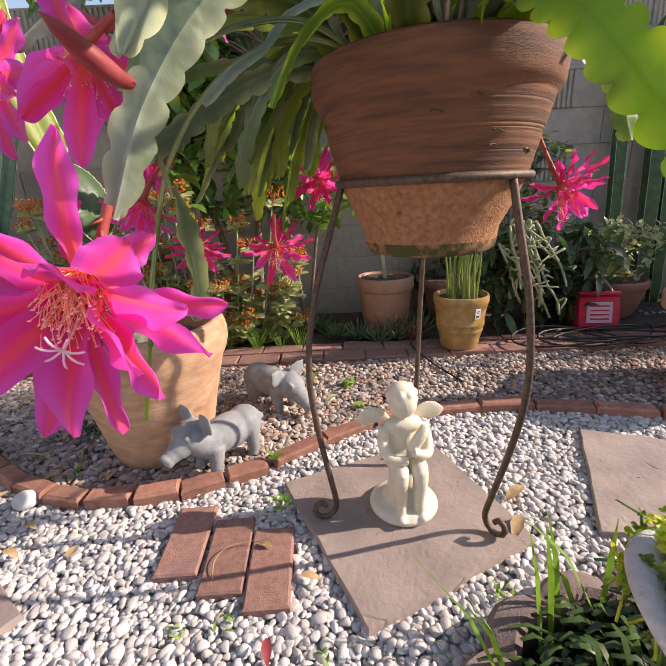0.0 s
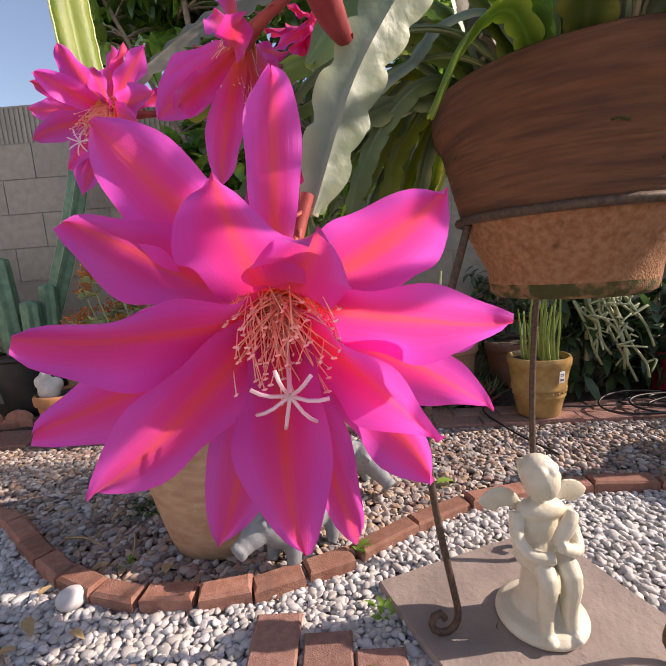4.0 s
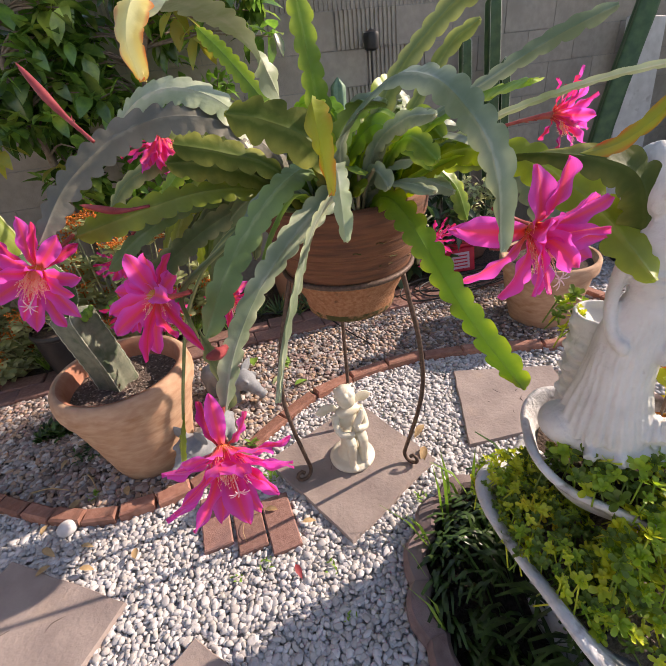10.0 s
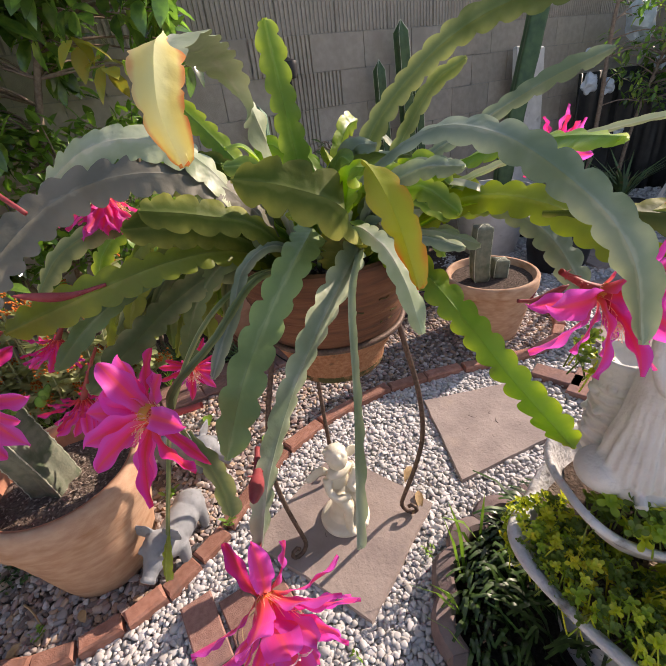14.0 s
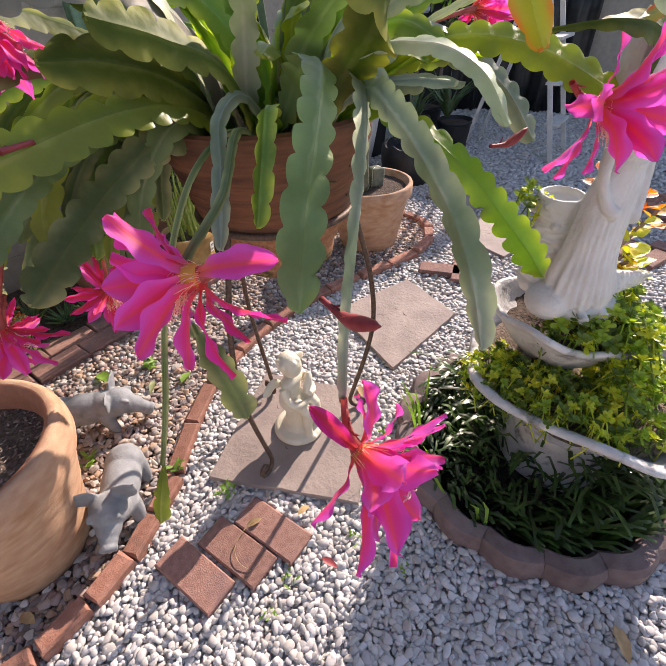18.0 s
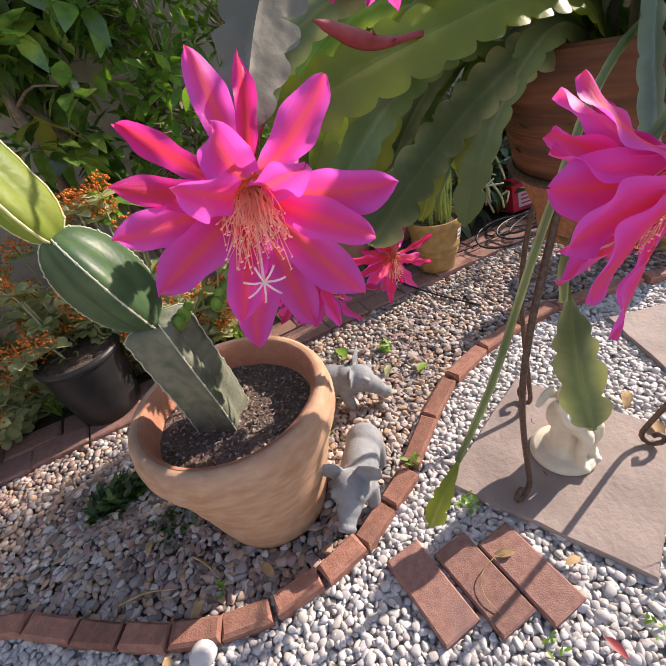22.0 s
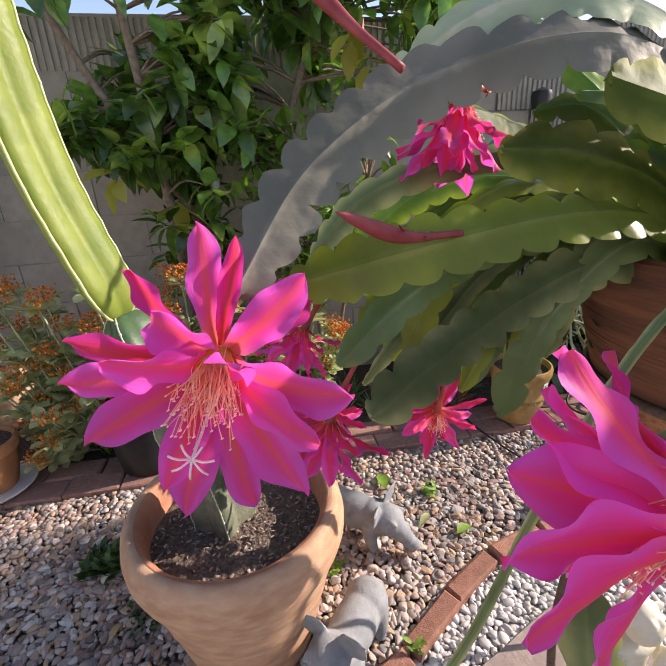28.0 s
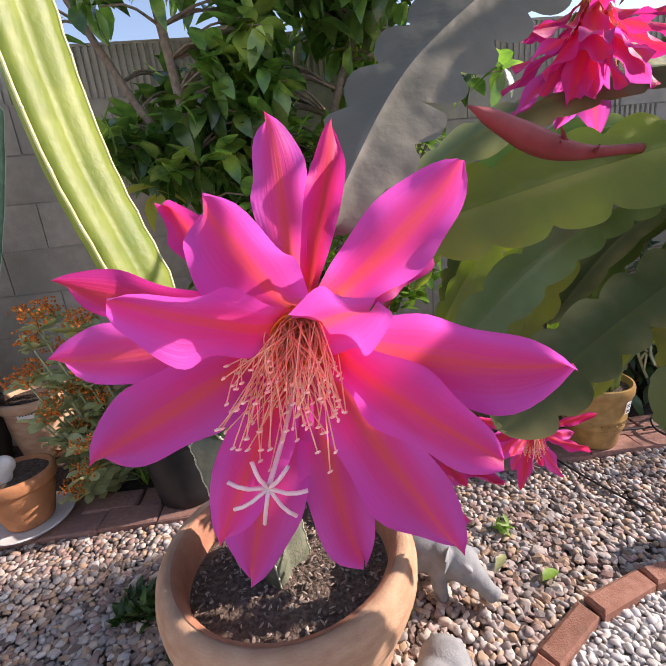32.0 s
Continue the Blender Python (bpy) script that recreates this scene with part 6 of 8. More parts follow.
    pist = part("pistil", pis, M_STIGMA, ob, "white pistil", sharp=0)
    sg = Mesh()
    for k in range(7):
        a = 2 * math.pi * k / 7
        tube(sg, [tip, tip + Vector((0.009 * math.cos(a), 0.009 * math.sin(a), 0.004)) * size, tip + Vector((0.016 * math.cos(a), 0.016 * math.sin(a), 0.003)) * size], 0.0009 * size, 5, n=5)
    part("stigma", sg, M_STIGMA, ob, "white star-shaped stigma", sharp=0)
    return ob


# azimuth and opening in degrees, length and width of every petal of the three large flowers
FIRST = [(184, 82, 0.108, 0.026), (188, 51, 0.142, 0.042), (196, 32, 0.140, 0.040), (-112, 42, 0.140, 0.036), (-74, 24, 0.140, 0.044), (-66, 40, 0.140, 0.026),
         (-36, 43, 0.133, 0.034), (-20, 62, 0.134, 0.032), (-14, 86, 0.124, 0.028), (-9, 35, 0.130, 0.036), (11, 57, 0.132, 0.040), (18, 130, 0.070, 0.026),
         (42, 62, 0.122, 0.042), (67, 42, 0.112, 0.040), (87, 112, 0.124, 0.028), (92, 49, 0.118, 0.046), (115, 67, 0.128, 0.042), (120, 150, 0.090, 0.022), (140, 66, 0.116, 0.042), (152, 43, 0.136, 0.042)]
SECOND = [(-160, 60, 0.112, 0.042), (-119, 54, 0.108, 0.034), (-108, 64, 0.130, 0.042), (-80, 67, 0.126, 0.036), (-54, 60, 0.128, 0.042), (-24, 48, 0.112, 0.036), (0, 57, 0.122, 0.042),
          (18, 120, 0.092, 0.024), (46, 32, 0.088, 0.036), (44, 80, 0.104, 0.038), (76, 102, 0.097, 0.019), (96, 112, 0.109, 0.032), (104, 46, 0.098, 0.040), (142, 117, 0.113, 0.026),
          (142, 42, 0.100, 0.038), (154, 68, 0.108, 0.026), (174, 69, 0.112, 0.036), (-140, 100, 0.085, 0.018)]
THIRD = [(-107, 95, 0.137, 0.016), (-87, 42, 0.118, 0.036), (-79, 70, 0.128, 0.030), (-48, 150, 0.106, 0.021), (-47, 107, 0.116, 0.020), (-36, 56, 0.110, 0.034), (-18, 40, 0.105, 0.036),
         (20, 22, 0.100, 0.040), (46, 158, 0.100, 0.028), (100, 16, 0.100, 0.042), (91, 42, 0.108, 0.036), (125, 36, 0.120, 0.034), (144, 26, 0.114, 0.040), (152, 50, 0.126, 0.018), (-120, 60, 0.11, 0.034), (180, 45, 0.112, 0.036)]
SIXTH = [(167, 95, 0.140, 0.038), (121, 76, 0.135, 0.038), (108, 66, 0.140, 0.036), (110, 43, 0.135, 0.038), (95, 20, 0.120, 0.038), (176, 25, 0.125, 0.040), (-150, 38, 0.125, 0.042), (-158, 46, 0.135, 0.038),
         (-152, 66, 0.130, 0.040), (-135, 108, 0.120, 0.027), (172, 107, 0.135, 0.025), (60, 92, 0.110, 0.024), (30, 60, 0.110, 0.036), (-30, 60, 0.110, 0.036), (-80, 75, 0.110, 0.036), (0, 40, 0.100, 0.034), (140, 50, 0.120, 0.038), (-80, 95, 0.125, 0.026)]
flower((-0.222, 0.372, 0.703), (0.02, -0.88, -0.42), 1.1, (-0.205, 0.402, 0.765), seed=1, petals=[(a, o, l, w * 1.10) for a, o, l, w in FIRST], pistil=(0.010, -0.004, 0.076))
flower((-0.508, 0.752, 0.957), (-0.12, -0.95, -0.1), 1.04, (-0.45, 0.855, 0.99), seed=2, petals=[(a, o, l, w * 0.91) for a, o, l, w in SECOND], pistil=(-0.015, -0.0437, 0.063))
flower((-0.266, 0.540, 0.929), (-0.55, 0.83, -0.06), 1.0, (-0.208, 0.50, 0.945), seed=3, petals=[(a, o, l, w * 1.2) for a, o, l, w in THIRD])
flower((-0.215, 0.960, 1.165), (-0.25, -0.25, -0.93), 0.9, (-0.12, 1.02, 1.19), 0.5, "half-open hanging magenta flower", seed=4, wide=0.8)
flower((-0.157, 1.120, 0.640), (0.05, 0.62, -0.78), 0.86, (-0.15, 1.10, 0.72), 0.9, "hanging magenta flower seen from behind", seed=5, wide=0.72)
flower((0.300, 0.300, 1.012), (0.20, -0.97, -0.12), 1.06, (0.255, 0.33, 1.045), 0.92, seed=6, petals=[(a, o, l, w * 1.15) for a, o, l, w in SIXTH])
flower((0.60, 0.63, 1.115), (0.75, -0.45, -0.1), 0.85, (0.50, 0.67, 1.10), 0.75, seed=7, wide=0.8)
flower((-0.048, 1.410, 0.805), (0.15, -0.92, -0.3), 0.84, (-0.03, 1.46, 0.88), 0.95, seed=8, wide=0.66, inner=8)
flower((0.500, 0.98, 0.755), (0.35, -0.65, -0.6), 0.88, (0.45, 1.0, 0.86), 0.9, seed=9, wide=0.7)
flower((-0.415, 1.065, 0.860), (-0.3, -0.2, -0.9), 0.72, (-0.34, 1.10, 0.94), 0.7, seed=10, wide=0.8)
flower((-0.370, 1.150, 0.650), (-0.15, 0.55, -0.82), 0.80, (-0.34, 1.12, 0.73), 0.85, "hanging red-magenta flower above the cactus pot", seed=11, wide=0.7)
flower((-0.400, 0.930, 0.770), (-0.2, -0.1, -0.97), 0.78, (-0.34, 0.96, 0.86), 0.7, seed=12, wide=0.75)
random.seed(40)


def bud(root, tip, size=1.0, label="closed dark red flower bud"):
    root, tip = Vector(root), Vector(tip)
    mb = Mesh()
    bend = (root + tip) / 2 + Vector((0, 0, -0.012))
    tube(mb, [root, bend, tip], lambda s: size * (0.0034 + 0.0052 * math.exp(-((s - 0.62) / 0.26) ** 2)) * (1 - 0.85 * max(0, s - 0.9) / 0.1), 10, n=22)
    ob = part("flower_bud", mb, M_BUD, plant, label, sharp=0)
    ob.matrix_basis = ROOT
    for i in range(6):
        u = rnd(0.15, 0.5)
        q = root.lerp(tip, u) - Vector((0, 0, 0.012 * (1 - (2 * u - 1) ** 2)))
        d = (tip - root).normalized()
        o2 = part("bud_scale", tube(Mesh(), [q, q + d * 0.012 + Vector((rnd(-0.01, 0.01), rnd(-0.01, 0.01), rnd(-0.004, 0.012)))], lambda s: 0.0028 * (1 - 0.8 * s), 5, n=4), M_BUD, ob)


bud((-0.27, 0.825, 1.03), (-0.40, 0.80, 1.06), 0.95)
bud((-0.16, 0.465, 0.865), (-0.201, 0.354, 0.897), 1.15)
bud((-0.334, 0.82, 1.17), (-0.44, 0.92, 1.32), 1.1)
bud((0.35, 0.46, 0.92), (0.43, 0.42, 0.94), 1.0)


# ---- cactus in its pot ----
def ribbed(points, radius, ribs, material, parent, name="column", deep=0.42, n=40, rib_material=None, turn=0.0, notch=18, tip=0.06, base=0.0):
    """A cactus stem with standing ribs."""
    mb = Mesh()
    pts = curve(points, n)
    seg = ribs * 8
    side = None
    verts, faces = [], []
    edges = [[] for _ in range(ribs)]
    for i, q in enumerate(pts):
        u = i / (n - 1)
        t = (pts[min(i + 1, n - 1)] - pts[max(i - 1, 0)]).normalized()
        if side is None:
            ref = Vector((0.3, -1, 0.1))
            side = (ref - t * ref.dot(t)).normalized()
        side = (side - t * side.dot(t)).normalized()
        up = t.cross(side)
        r0 = radius * (1 if u < 1 - tip else math.sqrt(max(0.002, 1 - ((u - 1 + tip) / tip) ** 2))) * min(1, 0.78 + u * 3)
        if u < base:
            r0 *= math.sqrt(max(0.03, 1 - ((base - u) / base) ** 2))
        for s in range(seg):
            a = 2 * math.pi * s / seg + turn
            ph = abs(((s / seg * ribs) % 1) - 0.5) * 2
            r = r0 * (1 - deep * (1 - ph ** 1.5)) * (1 + 0.018 * ph * math.sin(u * notch * 6.28))
            p = q + (side * math.cos(a) + up * math.sin(a)) * r
            verts.append(p)
            if s % 8 == 0:
                edges[s // 8].append(p)
    for i in range(n - 1):
        for s in range(seg):
            t = (s + 1) % seg
            faces.append((i * seg + s, i * seg + t, (i + 1) * seg + t, (i + 1) * seg + s))
    faces += [tuple(range(seg))[::-1], tuple((n - 1) * seg + s for s in range(seg))]
    mb.add(verts, faces)
    ob = part(name, mb, material, parent, sharp=0)
    if rib_material:
        for e in edges:
            part("rib_edge", tube(Mesh(), e, 0.0024 if rib_material is M_CACTUS_EDGE else 0.0016, 5), rib_material, ob, "pale spiny rib edge", sharp=0)
            sp = Mesh()
            for q in e[1::3]:
                ball(sp, q, (0.0030, 0.0030, 0.0030), sub=1)
            part("spine_cushion", sp, M_CACTUS_RIB, ob)["kind"] = "stuff"
    return ob


cac = thing("column_cactus", "three-ribbed cactus with grey stumps and one long leaning arm", "cactus", at=Matrix.Translation((-0.62, 1.27, 0.32)))
CR = Matrix.Translation((0.62, -1.27, -0.32))


def cactus_piece(points, radius, ribs, material, **more):
    ob = ribbed(points, radius, ribs, material, cac, **more)
    ob.matrix_basis = CR
    return ob


cactus_piece([(-0.613, 1.228, 0.32), (-0.625, 1.220, 0.45), (-0.643, 1.208, 0.58), (-0.655, 1.200, 0.682)], 0.068, 4, M_CACTUS_OLD, name="stump", rib_material=M_CACTUS_RIB, turn=-0.12, deep=0.42, notch=11)
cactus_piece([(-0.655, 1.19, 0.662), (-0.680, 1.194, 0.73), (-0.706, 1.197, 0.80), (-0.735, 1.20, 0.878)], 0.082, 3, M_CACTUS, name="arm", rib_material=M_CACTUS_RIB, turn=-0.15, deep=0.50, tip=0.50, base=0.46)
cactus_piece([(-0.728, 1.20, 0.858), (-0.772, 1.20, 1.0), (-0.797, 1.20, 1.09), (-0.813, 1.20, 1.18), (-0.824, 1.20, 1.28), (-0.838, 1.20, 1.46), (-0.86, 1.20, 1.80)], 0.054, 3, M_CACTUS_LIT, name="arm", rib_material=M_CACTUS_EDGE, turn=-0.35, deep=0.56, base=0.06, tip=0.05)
for q in ((-0.600, 1.185, 0.665), (-0.615, 1.18, 0.655), (-0.520, 1.185, 0.675), (-0.534, 1.18, 0.662)):
    ob = part("new_shoot", ball(ball(Mesh(), q, (0.014, 0.012, 0.02), (20, 10, 0), 2), (q[0] + 0.012, q[1], q[2] + 0.012), (0.009, 0.009, 0.016), (0, 30, 0), 2), M_WEED, cac, "small bright green shoot")
    ob.matrix_basis = CR


# ---- block wall ----
wall_dir = (WALL_B - WALL_A).normalized()
wall_out = Vector((wall_dir.y, -wall_dir.x, 0))
COURSE, LONG = 0.196, 0.40
wall_turn = math.degrees(math.atan2(wall_dir.y, wall_dir.x))
wall = thing("wall_north", "painted grey-beige concrete block garden wall with a fluted top course", "wall", kind="structure", at=pose(WALL_A.x, WALL_A.y, 0, 0, 0, wall_turn))
wall_len = (WALL_B - WALL_A).length
part("mortar", box(Mesh(), 0, wall_len, 0.006, 0.19, -0.05, COURSE * 9 - 0.01), M_MORTAR, wall, smooth=False)
whole = data_of("block", box(Mesh(), 0.003, LONG - 0.003, 0, 0.19, 0.003, COURSE - 0.003), M_WALL, False)
half = data_of("block", box(Mesh(), 0.003, LONG / 2 - 0.003, 0, 0.19, 0.003, COURSE - 0.003), M_WALL, False)
flute = Mesh()
ribs = 14
pts = []
for i in range(ribs):
    x0 = 0.003 + (LONG - 0.006) * i / ribs
    w = (LONG - 0.006) / ribs
    pts += [(x0, 0.0), (x0 + w * 0.52, 0.0), (x0 + w * 0.60, 0.012), (x0 + w * 0.92, 0.012)]
pts.append((LONG - 0.003, 0.0))
n = len(pts)
flute.add([(x, y, 0.003) for x, y in pts] + [(x, y, COURSE - 0.003) for x, y in pts], [(i, i + 1, n + i + 1, n + i) for i in range(n - 1)])
flute.add([(0.003, 0.19, 0.003), (LONG - 0.003, 0.19, 0.003), (LONG - 0.003, 0.19, COURSE - 0.003), (0.003, 0.19, COURSE - 0.003), (0.003, 0, COURSE - 0.003), (LONG - 0.003, 0, COURSE - 0.003)], [(3, 2, 1, 0), (4, 5, 2, 3)])
fluted = data_of("fluted_block", flute, M_WALL, False)
for c in range(9):
    shift = 0.0 if c % 2 else -LONG / 2
    for i in range(int(wall_len / LONG) + 1):
        x = shift + i * LONG
        pillar = 0.0 <= (WALL_A.x + x - 0.72) < 0.36
        if x < -0.01 or x + LONG > wall_len + 0.01:
            continue
        ob = part("fluted_block" if c == 8 or pillar else "block", fluted if c == 8 or pillar else whole, None, wall)
        ob.location = (x, -0.012 if pillar and c < 8 else 0, c * COURSE - 0.02)

# side fence behind, closing the yard to the right and behind the eye
fence = thing("wall_east", "shaded grey side wall closing the yard", "wall", kind="structure", at=(0, 0, 0))
part("panel", box(Mesh(), 5.2, 5.4, -6.0, 3.0, -0.05, 1.75), M_WALL, fence, smooth=False)
fence2 = thing("wall_west", "grey block side wall closing the yard", "wall", kind="structure", at=(0, 0, 0))
part("panel", box(Mesh(), -3.5, -3.25, -6.0, 2.75, -0.05, 1.70), M_WALL, fence2, smooth=False)

# neighbour's house beyond the wall
house = thing("house", "neighbour's house with peach walls and a brown shingle roof", "house", at=(4.5, 14.0, 0))
part("wall", box(Mesh(), -4, 4, 0, 6, 0, 3.0), M_STUCCO, house, smooth=False)
part("roof", Mesh().add([(-4.5, -0.5, 2.9), (4.5, -0.5, 2.9), (4.5, 6.5, 2.9), (-4.5, 6.5, 2.9), (-4.5, 3, 4.3), (4.5, 3, 4.3)], [(0, 1, 5, 4), (2, 3, 4, 5), (0, 4, 3), (1, 2, 5), (3, 2, 1, 0)]), M_ROOF, house, smooth=False)
part("gable", Mesh().add([(-1.6, -1.2, 2.9), (1.6, -1.2, 2.9), (0, -1.2, 3.9), (-1.6, 2.0, 2.9), (1.6, 2.0, 2.9), (0, 2.0, 3.9)], [(0, 1, 2), (0, 2, 5, 3), (1, 4, 5, 2), (3, 5, 4)]), M_STUCCO, house, smooth=False)


# ---- leaves of shrubs ----
def leaf_card(mb, at, way, length, width, normal=None, fold=0.25, droop=0.25, blunt=False):
    """One real leaf of eight faces, folded along its middle."""
    at, way = Vector(at), Vector(way).normalized()
    up = Vector(normal) if normal else Vector((rnd(-0.5, 0.5), rnd(-0.5, 0.5), 1))
    side = way.cross(up)
    side = side.normalized() if side.length > 1e-3 else way.orthogonal().normalized()
    nn = side.cross(way)
    v = [at]
    for u, w in ((0.35, 0.72), (0.7, 1.0), (0.93, 0.72)) if blunt else ((0.25, 0.8), (0.55, 1.0), (0.82, 0.55)):
        mid = at + way * length * u - nn * (droop * length * u * u)
        for sg in (-1, 0, 1):
            v.append(mid + side * (sg * w * width / 2) + nn * (abs(sg) * fold * width / 2 * w))
    v.append(at + way * length - nn * droop * length)
    mb.add(v, [(0, 2, 1), (0, 3, 2), (1, 2, 5, 4), (2, 3, 6, 5), (4, 5, 8, 7), (5, 6, 9, 8), (7, 8, 10), (8, 9, 10)])


def whorl(mb, at, way, count, length, width, spread=1.0, droop=0.3):
    """A spray of leaves about a twig's end."""
    way = Vector(way).normalized()
    a0 = rnd(0, 6.28)
    s = way.orthogonal().normalized()
    t = way.cross(s)
    for i in range(count):
        a = a0 + i * 2.4
        d = (way * rnd(0.15, 0.7) + (s * math.cos(a) + t * math.sin(a)) * spread)
        leaf_card(mb, Vector(at) - way * (0.012 * i), d, length * rnd(0.7, 1.1), width * rnd(0.8, 1.15), droop=droop * rnd(0.5, 1.4))


def shrub(name, label, base, trunks, sprays, material, leaf, twig=0.006, extra=None, spread=1.0, count=7, droop=0.3, category="shrub"):
    """Trunks as lines, sprays as (place, way): every spray hangs on a twig from the nearest trunk point."""
    ob = thing(name, label, category, at=Matrix.Translation(base))
    inv = Matrix.Translation(-Vector(base))
    nodes = []
    for pts, r in trunks:
        o = part("trunk", tube(Mesh(), pts, lambda s, r=r: r * (1 - 0.55 * s), 8, n=18), M_BARK, ob, sharp=0)
        o.matrix_basis = inv
        nodes += curve(pts, 24)[6:]
    crown, twigs = Mesh(), Mesh()
    for at, way in sprays:
        at = Vector(at)
        root = min(nodes, key=lambda q: (q - at).length + max(0, q.z - at.z) * 1.5)
        tube(twigs, [root, root.lerp(at, 0.5) + Vector((0, 0, 0.03)), at], lambda s: twig * (1 - 0.6 * s), 5, n=6)
        whorl(crown, at, way, count, leaf[0], leaf[1], spread, droop)
    o = part("twig_mass", twigs, M_BARK, ob, sharp=0)
    o["kind"] = "stuff"
    o.matrix_basis = inv
    o = part("crown", crown, material, ob, sharp=0)
    o["kind"] = "stuff"
    o.matrix_basis = inv
    if extra:
        mb = Mesh()
        for at, way, k in extra:
            whorl(mb, at, way, k, leaf[0], leaf[1] * 1.1, spread, 0.5)
        o = part("yellow_leaves", mb, M_YELLOW_LEAF, ob, "yellowing older leaves", sharp=0)
        o["kind"] = "stuff"
        o.matrix_basis = inv
    return ob


random.seed(71)
# dark leafy tree before the wall
sprays = []
for i in range(1700):
    x, y, z = rnd(-1.32, 0.42), rnd(2.05, 2.5), rnd(1.0, 2.35)
    if z < 1.12 + 0.30 * abs(x + 0.8) + (0.12 if x > -0.3 else 0):
        if rnd(0, 1) > 0.10:
            continue
    if noise.noise((x * 3.2, y * 2.0, z * 3.2)) < -0.10:
        continue
    if x > -0.2 and z < 1.38:
        continue
    if x < -1.1 and z < 1.55:
        continue
    sprays.append(((x, y, z), (rnd(-1, 1), rnd(-1.2, 0.4), rnd(-0.9, 0.5))))
for i in range(16):
    sprays.append(((rnd(-0.88, -0.55), rnd(2.0, 2.35), rnd(0.72, 1.2)), (rnd(-1, 1), rnd(-1.2, 0.2), rnd(-0.8, 0.6))))
TRUNKS = [([(-0.72, 2.36, 0.0), (-0.78, 2.28, 0.5), (-0.80, 2.22, 1.0), (-0.83, 2.18, 1.5), (-0.9, 2.2, 2.2)], 0.026),
          ([(-0.52, 2.4, 0.0), (-0.60, 2.34, 0.5), (-0.72, 2.28, 0.95), (-0.95, 2.24, 1.35), (-1.25, 2.2, 2.0)], 0.022),
          ([(-0.46, 2.42, 0.0), (-0.42, 2.40, 0.6), (-0.34, 2.34, 1.2), (-0.12, 2.26, 1.75), (0.1, 2.2, 2.1)], 0.022)]
shrub("tree", "dark-leaved young tree with thin grey stems against the wall", (-0.6, 2.38, 0.0), TRUNKS, sprays, M_TREE_LEAF, (0.128, 0.056), count=7,
      extra=[((-0.93, 2.05, 1.10), (0.1, -0.4, -1), 4), ((-0.02, 2.1, 1.42), (0.2, -0.3, -1), 5), ((-0.1, 2.05, 1.5), (0.3, -0.4, -1), 4), ((-0.75, 2.1, 1.0), (0, -0.4, -1), 3)], droop=0.35, category="tree")
# bright bush in the sun
sprays = [((rnd(-0.55, 0.12), rnd(2.1, 2.42), rnd(0.62, 1.28)), (rnd(-1, 1), rnd(-1.0, 0.3), rnd(-0.2, 1.0))) for i in range(110)]
shrub("bush", "bush with glossy bright green leaves against the wall", (-0.2, 2.42, 0.0), [([(-0.2, 2.42, 0.0), (-0.24, 2.38, 0.5), (-0.3, 2.3, 1.0)], 0.014), ([(-0.18, 2.42, 0.0), (-0.1, 2.36, 0.55), (0.0, 2.28, 1.05)], 0.012)],
      sprays, M_BUSH_LEAF, (0.085, 0.034), count=8, droop=0.25)
# dark bush behind the brown pot
sprays = [((rnd(0.46, 0.84), rnd(2.5, 2.6), rnd(0.15, 0.62)), (rnd(-1, 1), rnd(-1.2, 0.1), rnd(-0.3, 0.9))) for i in range(46)]
shrub("bush", "dark jade-green bush in the shade behind the brown pot", (0.64, 2.58, 0.0), [([(0.64, 2.58, 0.0), (0.62, 2.56, 0.3), (0.6, 2.54, 0.6)], 0.01)], sprays, M_JADE_LEAF, (0.075, 0.03), count=7)
# bush beside the pot stand, behind
sprays = [((rnd(0.82, 1.22), rnd(2.15, 2.42), rnd(0.35, 1.02)), (rnd(-1, 1), rnd(-1.0, 0.3), rnd(-0.2, 1.0))) for i in range(54)]
shrub("bush", "dark small-leaved bush with yellow tips by the wall", (1.0, 2.44, 0.0), [([(1.0, 2.44, 0.0), (1.0, 2.38, 0.5), (1.04, 2.3, 0.95)], 0.012), ([(1.02, 2.44, 0.0), (0.92, 2.36, 0.45), (0.88, 2.3, 0.8)], 0.01)],
      sprays, M_JADE_LEAF, (0.06, 0.026), count=8, extra=[((1.06, 2.25, 0.98), (0, -0.2, 1), 5), ((1.12, 2.2, 0.9), (0, -0.2, 1), 5), ((0.95, 2.22, 0.85), (0, -0.4, 0.8), 4)])
sprays = [((rnd(0.74, 1.4), rnd(2.1, 2.35), rnd(0.10, 0.5)), (rnd(-1, 1), rnd(-1.2, 0.1), rnd(-0.3, 0.8))) for i in range(70)]
shrub("low_shrub", "low plant with long dark pointed leaves behind the brick border", (1.05, 2.3, 0.0), [([(1.05, 2.3, 0.0), (1.0, 2.26, 0.2), (0.92, 2.22, 0.4)], 0.010), ([(1.05, 2.3, 0.0), (1.15, 2.26, 0.2), (1.25, 2.22, 0.35)], 0.010)],
      sprays, M_JADE_LEAF, (0.13, 0.04), count=7, droop=0.45, category="plant")
sprays = [((rnd(1.38, 1.72), rnd(2.22, 2.5), rnd(0.20, 0.55)), (rnd(-1, 1), rnd(-1.0, 0.4), rnd(0.2, 1.0))) for i in range(60)]
